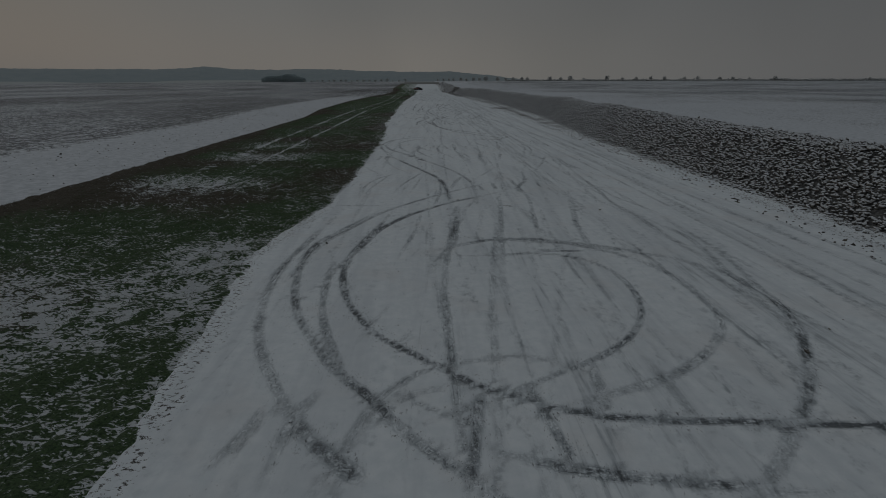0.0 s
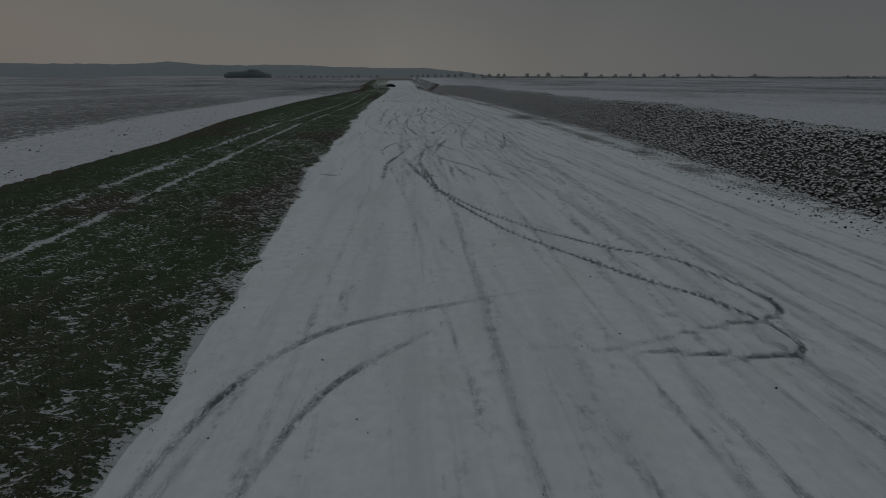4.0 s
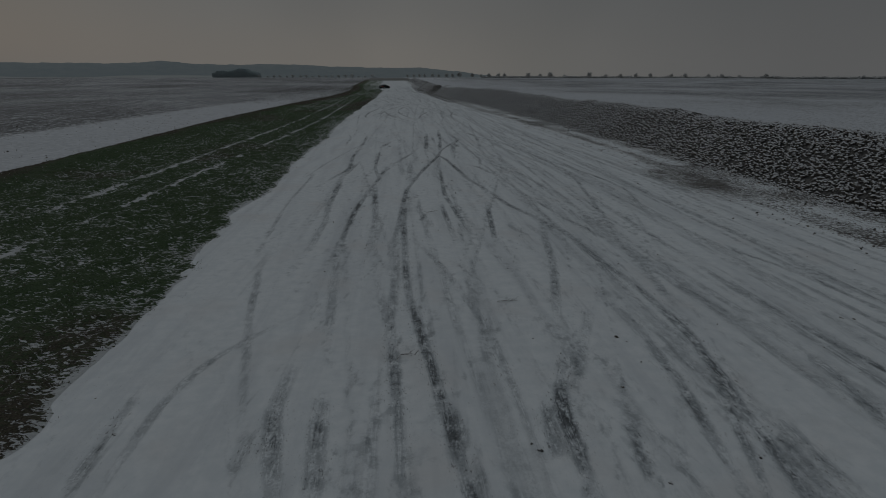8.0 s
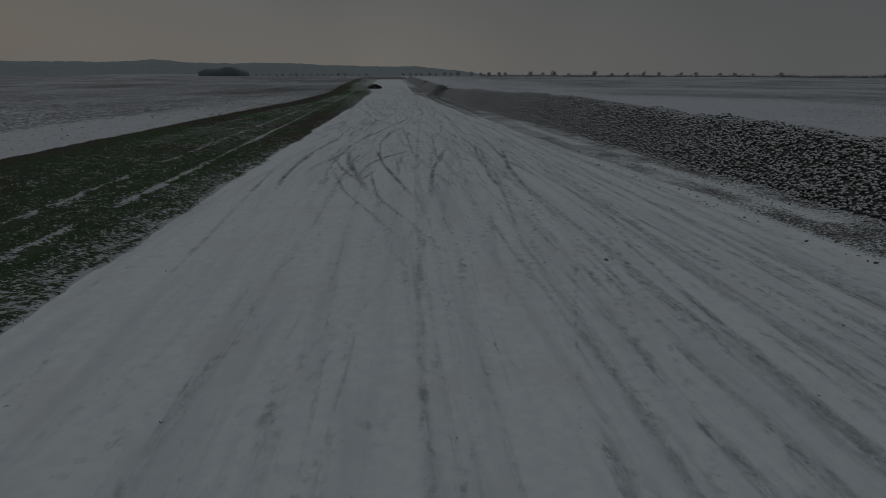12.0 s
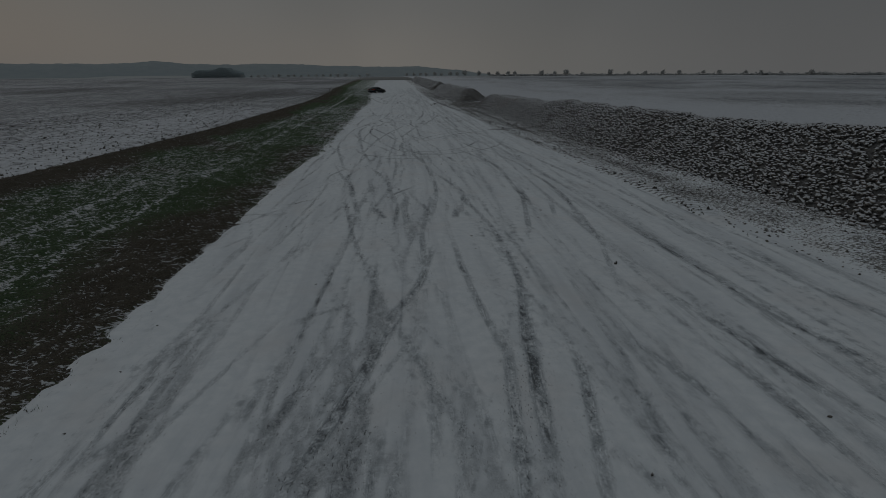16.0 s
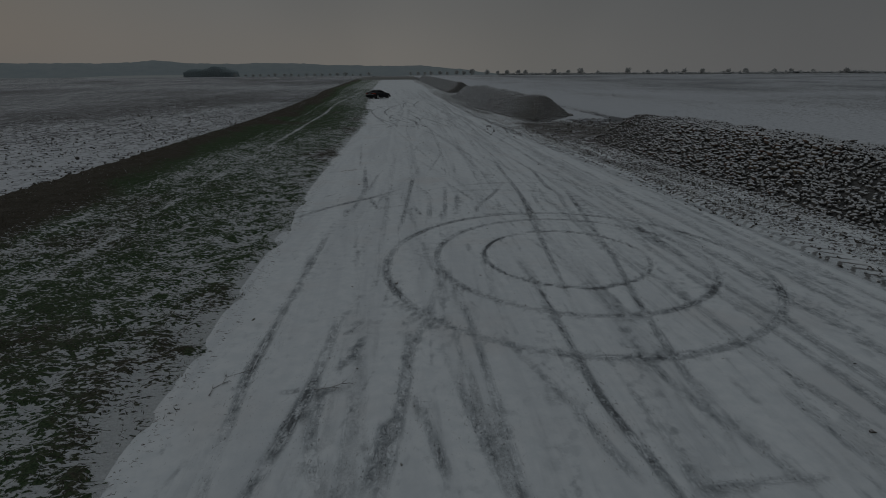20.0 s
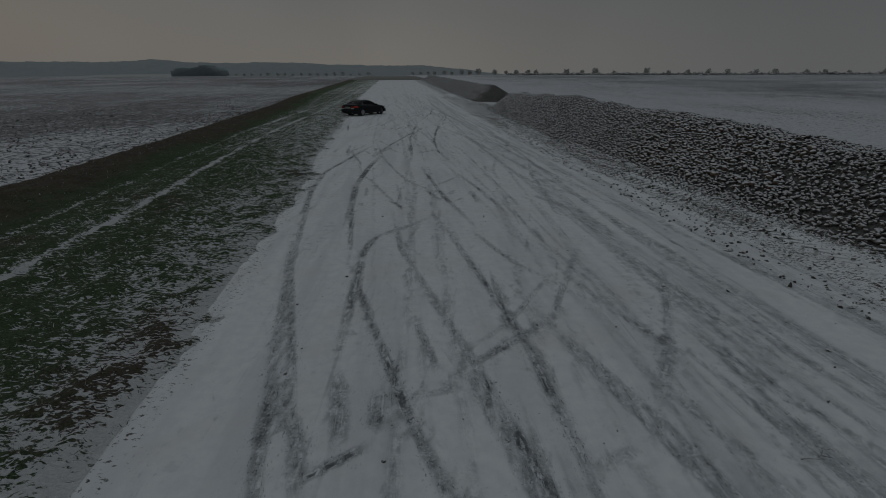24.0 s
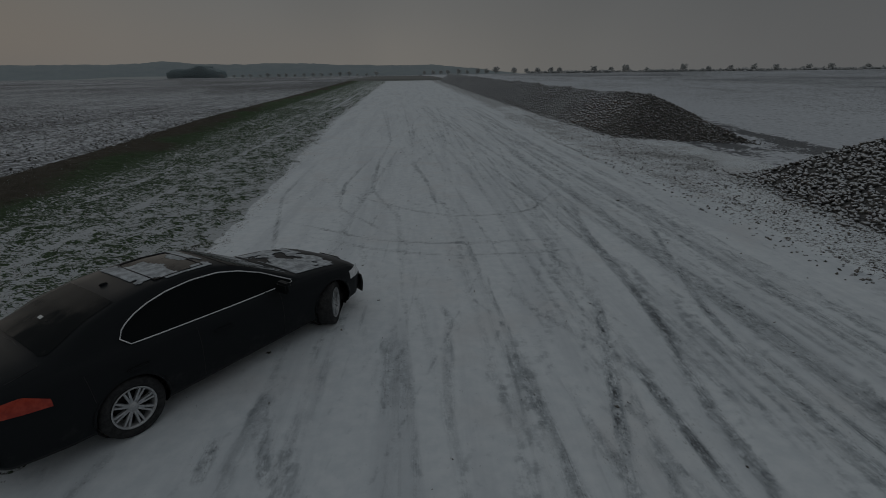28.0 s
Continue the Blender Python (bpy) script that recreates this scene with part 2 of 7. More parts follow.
def make_field():
    m, nt, b = material("ploughed_field_snow", 0.95)
    cover = attr(nt, "cover")
    rows = grain(nt, 1.6, 4, 0.65, (1.0, 0.2, 1.0), 0.5)
    clod, fine, big = grain(nt, 3.4, 4, 0.65), grain(nt, 14, 3, 0.7), grain(nt, 0.035, 4, 0.6, (1.0, 0.5, 1.0), 0.6)
    v = calc(nt, "ADD", calc(nt, "MULTIPLY", rows, 0.26), calc(nt, "ADD", calc(nt, "MULTIPLY", clod, 0.56), calc(nt, "MULTIPLY", fine, 0.18)))
    v = calc(nt, "ADD", v, calc(nt, "MULTIPLY", calc(nt, "SUBTRACT", cover, 0.5), 0.5))
    v = calc(nt, "ADD", v, calc(nt, "MULTIPLY", calc(nt, "SUBTRACT", big, 0.5), 0.22))
    soil = blend(nt, span(nt, fine, 0.35, 0.65), (0.080, 0.086, 0.092), (0.175, 0.185, 0.195))
    snow = blend(nt, span(nt, clod, 0.3, 0.7), (0.45, 0.485, 0.52), (0.62, 0.65, 0.69))
    nt.links.new(blend(nt, span(nt, v, 0.45, 0.53), soil, snow), b.inputs["Base Color"])
    bump(nt, b, calc(nt, "ADD", rows, calc(nt, "MULTIPLY", clod, 0.6)), 0.7, 0.08)
    return m


def make_far_ground():
    m, nt, b = material("far_field_snow", 1.0)
    strips = grain(nt, 0.012, 5, 0.65, (0.35, 1.0, 1.0), 0.7)
    fine = grain(nt, 0.5, 4, 0.7, (1.0, 0.3, 1.0))
    v = calc(nt, "ADD", calc(nt, "MULTIPLY", strips, 0.6), calc(nt, "MULTIPLY", fine, 0.4))
    col = blend(nt, span(nt, v, 0.36, 0.62), (0.22, 0.235, 0.25), (0.42, 0.45, 0.485))
    nt.links.new(col, b.inputs["Base Color"])
    return m


def make_beet():
    m, nt, b = material("snowy_sugar_beet", 0.85)
    rnd = node(nt, "ShaderNodeNewGeometry").outputs["Random Per Island"]
    skin = ramp(nt, rnd, (0.0, (0.09, 0.087, 0.082)), (0.35, (0.18, 0.172, 0.155)), (0.6, (0.24, 0.232, 0.20)), (0.8, (0.13, 0.127, 0.12)), (0.92, (0.24, 0.19, 0.17)), (1.0, (0.30, 0.285, 0.25)))
    fine = grain(nt, 30, 3, 0.6)
    skin = blend(nt, span(nt, fine, 0.4, 0.65), skin, (0.085, 0.08, 0.075))
    # the heap ends come out darker: snow colour is taken off there
    top = calc(nt, "ADD", calc(nt, "SUBTRACT", upness(nt), calc(nt, "MULTIPLY", attr(nt, "end_dark"), 0.48)), calc(nt, "ADD", calc(nt, "MULTIPLY", fine, 0.4), calc(nt, "ADD", calc(nt, "MULTIPLY", grain(nt, 4.5, 2, 0.5), 0.6), calc(nt, "MULTIPLY", grain(nt, 0.9, 3, 0.6), 0.5))))
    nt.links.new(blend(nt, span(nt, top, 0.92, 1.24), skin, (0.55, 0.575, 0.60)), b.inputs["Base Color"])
    return m


def make_core():
    m, nt, b = material("packed_beets", 0.95)
    c = node(nt, "ShaderNodeTexVoronoi", {"Vector": place(nt), "Scale": 7.0})
    n = grain(nt, 9, 4, 0.7)
    skin = blend(nt, span(nt, n, 0.35, 0.65), (0.075, 0.076, 0.077), (0.165, 0.165, 0.162))
    nt.links.new(blend(nt, span(nt, calc(nt, "SUBTRACT", grain(nt, 5.5, 4, 0.7), calc(nt, "MULTIPLY", c.outputs["Distance"], 0.25)), 0.60, 0.68), skin, (0.52, 0.55, 0.575)), b.inputs["Base Color"])
    bump(nt, b, c.outputs["Distance"], 1.0, 0.08)
    return m


def make_single_beet():
    m, nt, b = material("single_sugar_beet", 0.85)
    rnd = node(nt, "ShaderNodeObjectInfo").outputs["Random"]
    skin = ramp(nt, rnd, (0.0, (0.035, 0.030, 0.026)), (0.5, (0.10, 0.085, 0.06)), (0.85, (0.15, 0.09, 0.07)), (1.0, (0.16, 0.14, 0.10)))
    top = calc(nt, "ADD", upness(nt), calc(nt, "MULTIPLY", grain(nt, 30, 3, 0.6), 0.5))
    nt.links.new(blend(nt, span(nt, top, 0.60, 0.88), skin, (0.60, 0.625, 0.65)), b.inputs["Base Color"])
    return m


def make_clod():
    m, nt, b = material("frozen_soil_clod", 0.95)
    rnd = node(nt, "ShaderNodeNewGeometry").outputs["Random Per Island"]
    skin = ramp(nt, rnd, (0.0, (0.045, 0.042, 0.038)), (0.6, (0.09, 0.082, 0.07)), (1.0, (0.15, 0.14, 0.115)))
    top = calc(nt, "ADD", upness(nt), calc(nt, "MULTIPLY", grain(nt, 20, 2, 0.6), 0.6))
    nt.links.new(blend(nt, span(nt, top, 0.95, 1.3), skin, (0.72, 0.75, 0.78)), b.inputs["Base Color"])
    return m


def make_blade(name, a, c, d):
    m, nt, b = material(name, 0.9)
    rnd = node(nt, "ShaderNodeNewGeometry").outputs["Random Per Island"]
    nt.links.new(ramp(nt, rnd, (0.0, a), (0.6, c), (0.88, d), (0.94, (0.55, 0.58, 0.58)), (1.0, (0.65, 0.68, 0.70))), b.inputs["Base Color"])
    return m


def make_tree(name, a, c):
    m, nt, b = material(name, 1.0)
    rnd = node(nt, "ShaderNodeNewGeometry").outputs["Random Per Island"]
    nt.links.new(ramp(nt, rnd, (0.0, a), (1.0, c)), b.inputs["Base Color"])
    return m


def make_noisy(name, a, c, scale, rough=0.9, metal=0.0, relief=0.0):
    m, nt, b = material(name, rough, metal)
    g = grain(nt, scale, 4, 0.65)
    nt.links.new(blend(nt, span(nt, g, 0.35, 0.65), a, c), b.inputs["Base Color"])
    if relief:
        bump(nt, b, g, 0.6, relief)
    return m


def make_paint():
    m, nt, b = material("black_car_paint", 0.4)
    dirt = span(nt, calc(nt, "ADD", grain(nt, 7, 5, 0.7), calc(nt, "MULTIPLY", node(nt, "ShaderNodeSeparateXYZ", {0: place(nt)}).outputs[2], -0.45)), 0.28, 0.62)
    nt.links.new(blend(nt, calc(nt, "MULTIPLY", dirt, 0.6), (0.022, 0.024, 0.026), (0.048, 0.049, 0.049)), b.inputs["Base Color"])
    nt.links.new(span(nt, dirt, 0.0, 1.0, 0.34, 0.65), b.inputs["Roughness"])
    b.inputs["Specular IOR Level"].default_value = 0.17
    b.inputs["Specular Tint"].default_value = (0.55, 0.66, 0.78, 1)
    b.inputs["IOR"].default_value = 1.22
    return m


def make_glass():
    m, nt, b = material("tinted_glass", 0.1, 0.0, (0.010, 0.012, 0.013))
    b.inputs["Specular IOR Level"].default_value = 0.3
    b.inputs["IOR"].default_value = 1.12
    nt.links.new(span(nt, grain(nt, 5, 4, 0.6), 0.4, 0.7, 0.06, 0.3), b.inputs["Roughness"])
    return m


M = {
    "road": make_road_snow(), "verge": make_verge(), "field": make_field(), "far": make_far_ground(),
    "beet": make_beet(), "one_beet": make_single_beet(), "clod": make_clod(),
    "grass": make_blade("winter_grass", (0.020, 0.044, 0.017), (0.050, 0.092, 0.036), (0.10, 0.125, 0.06)),
    "straw": make_blade("dead_grass", (0.028, 0.023, 0.016), (0.065, 0.053, 0.036), (0.12, 0.10, 0.07)),
    "heap": make_core(),
    # far trees, wood and hedge: distance haze is mixed into these pale colours
    "tree": make_tree("hazed_twigs", (0.41, 0.42, 0.415), (0.48, 0.49, 0.485)),
    "bark": make_noisy("hazed_bark", (0.48, 0.485, 0.48), (0.56, 0.565, 0.56), 3),
    "wood": make_tree("hazed_wood_twigs", (0.34, 0.41, 0.43), (0.37, 0.44, 0.46)),
    "hedge": make_tree("hazed_hedge_twigs", (0.42, 0.43, 0.43), (0.47, 0.48, 0.48)),
    # backdrop hills and slope: their blue-grey has the distance haze painted in
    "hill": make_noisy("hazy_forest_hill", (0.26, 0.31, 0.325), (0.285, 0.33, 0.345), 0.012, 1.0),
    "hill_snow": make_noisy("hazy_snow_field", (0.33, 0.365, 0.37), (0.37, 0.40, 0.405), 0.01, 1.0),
    "paint": make_paint(),
    "glass": make_glass(),
    "chrome": make_noisy("dull_chrome", (0.60, 0.61, 0.62), (0.75, 0.76, 0.77), 20, 0.22, 1.0),
    "alloy": make_noisy("silver_alloy", (0.42, 0.43, 0.44), (0.55, 0.56, 0.57), 25, 0.38, 0.6),
    "rubber": make_noisy("tyre_rubber", (0.012, 0.012, 0.013), (0.035, 0.035, 0.036), 18, 0.85, 0.0, 0.004),
    "black": make_noisy("black_plastic", (0.008, 0.008, 0.009), (0.02, 0.02, 0.021), 14, 0.6),
    "red": make_noisy("red_lamp_lens", (0.36, 0.035, 0.018), (0.50, 0.06, 0.03), 9, 0.2),
    "lens": make_noisy("white_lamp_lens", (0.62, 0.63, 0.64), (0.75, 0.76, 0.77), 12, 0.2),
    "plate": make_noisy("white_plate", (0.58, 0.60, 0.60), (0.68, 0.70, 0.70), 8, 0.5),
    "ink": material("dark_ink", 0.6, 0.0, (0.02, 0.02, 0.022))[0],
    "frost": make_noisy("wind_packed_snow", (0.26, 0.28, 0.30), (0.52, 0.56, 0.59), 9, 0.85, 0.0, 0.006),
}

RIGHT_ROW = (20, 29, 37, 44, 55, 63, 74, 82, 91, 108, 120, 130, 142, 150, 180, 194, 207, 224, 253, 272, 289, 306, 322, 345, 360, 384, 398, 416, 443)
BIG = (55, 91, 108, 180, 207, 253, 306)
LEFT_ROW = (-179, -169, -161, -152, -143, -135, -125, -118, -109, -100, -91, -83, -74, -65, -56, -48, -39, -29)
TWIGS = ((-2.4, 146.3, 20, 0.7), (-2.6, 173.6, 60, 0.5), (-1.35, 173.6, 10, 0.45), (-2.5, 188.6, 15, 0.6), (1.35, 73.8, 25, 0.25), (2.2, 67.7, 0, 0.3), (-2.2, 56.9, 30, 0.35), (0.45, 66.0, 10, 0.25), (2.7, 15.5, -40, 0.3), (4.1, 212.2, 0, 0.3))


# ---------------------------------------------------------------- mesh helpers
def lattice(seed):
    return np.random.RandomState(seed).rand(257, 257)


GRIDS = [lattice(s) for s in range(6)]


def rough(x, y, size, seed=0, octaves=3):
    """Smooth random field, about 0 to 1, with features of that size in metres."""
    total, amp, norm = 0.0, 1.0, 0.0
    for o in range(octaves):
        g = GRIDS[(seed + o) % 6]
        u, v = np.asarray(x) / size + 31.7 * seed, np.asarray(y) / size + 17.3 * seed
        i, j = np.floor(u).astype(int), np.floor(v).astype(int)
        a, b = u - i, v - j
        a, b = a * a * (3 - 2 * a), b * b * (3 - 2 * b)
        i, j, k, l = i % 256, j % 256, (i + 1) % 256, (j + 1) % 256
        total = total + amp * ((g[i, j] * (1 - a) + g[k, j] * a) * (1 - b) + (g[i, l] * (1 - a) + g[k, l] * a) * b)
        norm, amp, size = norm + amp, amp * 0.5, size * 0.5
    return total / norm


def along(y, *stops):
    """A value that changes along the strip: pairs of y and value."""
    return np.interp(y, stops[0::2], stops[1::2])


def mesh_from(name, verts, faces, mat, smooth=False, fields=None):
    """A mesh from arrays; faces is an (n, 3) or (n, 4) array."""
    me = bpy.data.meshes.new(name)
    verts, faces = np.ascontiguousarray(verts, np.float32), np.ascontiguousarray(faces, np.int32)
    n, k = faces.shape
    me.vertices.add(len(verts))
    me.vertices.foreach_set("co", verts.ravel())
    me.loops.add(n * k)
    me.loops.foreach_set("vertex_index", faces.ravel())
    me.polygons.add(n)
    me.polygons.foreach_set("loop_start", np.arange(0, n * k, k, dtype=np.int32))
    me.update(calc_edges=True)
    for key, v in (fields or {}).items():
        me.attributes.new(key, "FLOAT", "POINT").data.foreach_set("value", np.ascontiguousarray(v, np.float32).ravel())
    me.materials.append(mat)
    me.polygons.foreach_set("use_smooth", np.full(n, smooth))
    return me


def sheet(xs, ys):
    """Points and quads of a grid over xs (may vary along y) and ys."""
    ny = len(ys)
    xs = np.broadcast_to(xs, (ny, np.shape(xs)[-1]))
    nx = xs.shape[1]
    Y = np.repeat(ys[:, None], nx, 1)
    i = (np.arange(ny - 1)[:, None] * nx + np.arange(nx - 1)[None]).ravel()
    return xs, Y, np.stack([i, i + 1, i + nx + 1, i + nx], 1)


def part(name, bm, mat, parent, label=""):
    """Links a bmesh, or a ready mesh, as one part under a thing or a part."""
    me = bm
    if isinstance(bm, bmesh.types.BMesh):
        me = bpy.data.meshes.new(name)
        bm.to_mesh(me)
        bm.free()
        me.materials.append(mat)
    ob = new(name, me)
    ob.parent = parent
    return tagged(ob, label)


def blob_shape():
    bm = bmesh.new()
    bmesh.ops.create_icosphere(bm, subdivisions=1, radius=1.0)
    v = np.array([p.co[:] for p in bm.verts])
    f = np.array([[p.index for p in q.verts] for q in bm.faces])
    bm.free()
    return v, f


BLOB_V, BLOB_F = blob_shape()
NUT_V = np.array([(1, 0, 0), (-1, 0, 0), (0, 1, 0), (0, -1, 0), (0, 0, 1), (0, 0, -1)], float)
NUT_F = np.array([(0, 2, 4), (2, 1, 4), (1, 3, 4), (3, 0, 4), (2, 0, 5), (1, 2, 5), (3, 1, 5), (0, 3, 5)])


def scatter(centres, sizes, rng, squash=(1.0, 1.0, 1.0), jag=0.18, shape=None):
    """Many lumps at once: centres (n, 3), sizes (n,), turned and dented at random."""
    base_v, base_f = shape or (BLOB_V, BLOB_F)
    n, k = len(centres), len(base_v)
    v = base_v[None] * np.array(squash) * (1 + jag * rng.randn(n, k, 1))
    a, t = rng.rand(n) * 6.283, rng.randn(n) * 0.5
    ca, sa, ct, st = np.cos(a)[:, None], np.sin(a)[:, None], np.cos(t)[:, None], np.sin(t)[:, None]
    x, y, z = v[..., 0] * ct - v[..., 2] * st, v[..., 1], v[..., 0] * st + v[..., 2] * ct
    v = np.stack([x * ca - y * sa, x * sa + y * ca, z], -1) * sizes[:, None, None] + centres[:, None]
    f = (base_f[None] + (np.arange(n) * k)[:, None, None]).reshape(-1, 3)
    return v.reshape(-1, 3), f


def stuff(name, verts, faces, mat, label, category, smooth=False):
    return tagged(new(name, mesh_from(name, verts, faces, mat, smooth)), label, category, kind="stuff")


# ---------------------------------------------------------------- the plan: edges along the strip
def road_left(y):
    return along(y, -20, -2.8, 4, -3.0, 8, -3.4, 11, -3.85, 14, -3.3, 16, -2.9, 19, -2.73, 35, -2.68, 45, -3.1, 50, -3.68, 56, -3.5, 60, -3.7, 67, -3.5, 70, -3.72, 74, -4.1, 78, -3.7, 83, -4.05, 94, -3.8, 102, -4.1, 120, -3.95, 127, -3.65, 131, -3.78, 146, -3.45, 152, -3.4, 157, -3.15, 163, -3.03, 175, -2.97, 189, -3.15, 208, -2.7, 221, -3.05, 228, -3.15, 235, -3.8, 249, -4.07, 260, -4.4, 272, -4.82, 281, -5.4, 300, -6.2, 441, -6.4)


def verge_left(y):
    return along(y, -20, -14.0, 60, -14.0, 78, -15.8, 112, -16.4, 145, -15.2, 170, -13.5, 215, -13.5, 240, -14.6, 262, -15.9, 280, -16.8, 305, -19.0, 441, -21.0, 800, -21.0)


def road_right(y):
    return along(y, -20, 9.9, 30, 11.3, 60, 11.2, 72, 11.2, 80, 11.7, 92, 12.0, 100, 11.6, 109, 11.2, 116, 10.7, 125, 10.1, 135, 10.0, 143, 9.6, 150, 9.5, 172, 9.2, 190, 8.6, 215, 7.8, 245, 8.1, 275, 8.6, 320, 8.6, 441, 7.9)


def heap_base(y):
    return along(y, -20, 12.0, 35, 12.2, 60, 14.2, 105, 14.3, 125, 13.6, 131, 13.5, 139, 12.9, 147, 12.5, 155, 11.9, 160, 11.3, 180, 11.3, 200, 11.1, 215, 10.9, 226, 10.5, 240, 10.4, 258, 10.6, 266, 10.9, 270, 11.8, 275, 12.4, 283, 12.3, 305, 11.8, 320, 12.0, 441, 11.5)


def rise(y):
    """The land climbs gently towards the end of the strip."""
    return along(y, 262, 0.0, 285, 0.08, 310, 0.35, 340, 0.77, 441, 2.25, 780, 4.85, 1500, 6.2, 4900, 6.6)


END = 441.0


# ---------------------------------------------------------------- ruts pressed into the snow
RX, RY = 0.09, 0.12
ROAD_X0, ROAD_X1, ROAD_Y0, ROAD_Y1 = -6.2, 14.6, 2.0, 312.0
NXR, NYR = int((ROAD_X1 - ROAD_X0) / RX) + 1, int((ROAD_Y1 - ROAD_Y0) / RY) + 1
WORN = np.zeros((NYR, NXR))
MOST, PRESS, ACROSS, RUN = (np.zeros(NYR * NXR) for _ in range(4))
MOST -= 9.0
ACROSS += 3.0
RNG = np.random.RandomState(11)


def rut(strength, width, *nodes):
    """A tyre track through the nodes, pressed into the snow with that strength (0 to 1) and width in metres."""
    p = np.array(nodes, float).reshape(-1, 2)
    far = np.concatenate([[0.0], np.cumsum(np.hypot(*np.diff(p, axis=0).T))])
    ext = 0.0 if far[-1] < 2.0 or np.hypot(*(p[0] - p[-1])) < 0.1 else min(3.0, 0.45 * far[-1])
    if ext:
        # the track fades out straight past both of its ends
        a = p[0] - np.array([np.interp(1.0, far, p[:, 0]), np.interp(1.0, far, p[:, 1])])
        b = p[-1] - np.array([np.interp(far[-1] - 1.0, far, p[:, 0]), np.interp(far[-1] - 1.0, far, p[:, 1])])
        p = np.vstack([p[0] + ext * a / np.hypot(*a), p, p[-1] + ext * b / np.hypot(*b)])
        far = np.concatenate([[0.0], far + ext, [far[-1] + 2 * ext]])
    at = np.linspace(0, far[-1], max(6, int(far[-1] / 0.06)))
    q = np.stack([np.interp(at, far, p[:, 0]), np.interp(at, far, p[:, 1])], 1)
    for _ in range(2):
        k = min(6, (len(q) - 1) // 2)
        wide = np.vstack([2 * q[0] - q[k:0:-1], q, 2 * q[-1] - q[-2:-k - 2:-1]])
        q = np.stack([np.convolve(wide[:, c], np.ones(2 * k + 1) / (2 * k + 1), "valid") for c in (0, 1)], 1)
    s = np.linspace(0, 1, len(q))
    k = RNG.rand() * 900
    reach = 0.06 * len(q)
    power = strength * (0.5 + 0.9 * rough(q[:, 0] + k, q[:, 1], 1.6, 1, 3)) * np.clip(np.minimum(s, 1 - s) * reach / (ext + 0.8 if ext else min(0.8, 0.25 * reach)) + (0.0 if ext else 0.3), 0, 1)
    i, j = (q[:, 0] - ROAD_X0) / RX, (q[:, 1] - ROAD_Y0) / RY
    d = np.gradient(q, axis=0)
    d /= np.linalg.norm(d, axis=1)[:, None] + 1e-9
    length = np.cumsum(np.hypot(*np.diff(q, axis=0, prepend=q[:1]).T)) + k
    half = 0.42 * width
    got = []
    for dj in range(-3, 4):
        for di in range(-4, 5):
            ii, jj = np.rint(i).astype(int) + di, np.rint(j).astype(int) + dj
            ex, ey = (ii - i) * RX, (jj - j) * RY
            r = np.hypot(ex, ey)
            w = power * np.clip(1.6 - 1.25 * (r / half) ** 2, 0, 1)
            side = np.abs(ey * d[:, 0] - ex * d[:, 1])
            ok = (ii >= 0) & (ii < NXR) & (jj >= 0) & (jj < NYR) & (r < 1.3 * half + 0.14)
            got.append(np.stack([jj * NXR + ii, power * (2.0 - r / half), w, np.maximum(side, r - 0.05) / half, length + ex * d[:, 0] + ey * d[:, 1], power], 1)[ok])
    got = np.vstack(got)
    if not len(got):
        return
    got = got[np.lexsort((got[:, 1], got[:, 0]))]
    last = np.append(got[1:, 0] != got[:-1, 0], True)
    cell, rank, w, across, run, press = got[last].T
    cell = cell.astype(int)
    flat = WORN.ravel()
    flat[cell] = 1 - (1 - flat[cell]) * (1 - np.clip(w, 0, 1))
    more = rank > MOST[cell]
    MOST[cell[more]], ACROSS[cell[more]], RUN[cell[more]], PRESS[cell[more]] = rank[more], across[more], run[more], press[more]


# faint older passes that run with the strip
for _ in range(240):
    y0, length = RNG.uniform(-10, 300), RNG.uniform(14, 45)
    x0 = RNG.normal(4.6, 3.0)
    drift, bow = RNG.normal(0, 1.6), RNG.normal(0, 0.7)
    if road_left(y0) + 0.6 < min(x0, x0 + drift) and max(x0, x0 + drift) < road_right(y0) - 0.6:
        rut(RNG.uniform(0.10, 0.24), RNG.uniform(0.2, 0.34), x0, y0, x0 + drift * 0.5 + bow, y0 + length * 0.5, x0 + drift, y0 + length)
# thin long lines left by single wheels
for _ in range(90):
    y0, length = RNG.uniform(-10, 290), RNG.uniform(20, 60)
    x0 = RNG.normal(4.8, 3.0)
    drift, bow = RNG.normal(0, 2.2), RNG.normal(0, 0.9)
    if road_left(y0) + 0.6 < min(x0, x0 + drift) and max(x0, x0 + drift) < road_right(y0) - 0.6:
        rut(RNG.uniform(0.14, 0.3), RNG.uniform(0.16, 0.2), x0, y0, x0 + drift * 0.5 + bow, y0 + length * 0.5, x0 + drift, y0 + length)
# greyed passes close to the heaps
for _ in range(150):
    y0, length = RNG.uniform(-10, 290), RNG.uniform(16, 50)
    x0 = RNG.uniform(5.0, road_right(y0) - 0.3)
    drift = RNG.normal(0, 1.0)
    rut(RNG.uniform(0.14, 0.34), RNG.uniform(0.2, 0.36), x0, y0, x0 + drift * 0.5 + RNG.normal(0, 0.4), y0 + length * 0.5, min(x0 + drift, road_right(y0 + length) - 0.3), y0 + length)
# short scrapes along the grassed edge
for _ in range(70):
    y0, length = RNG.uniform(122, 158), RNG.uniform(2.0, 6.0)
    x0 = road_left(y0) + 0.3 + 4.5 * RNG.rand() ** 1.3
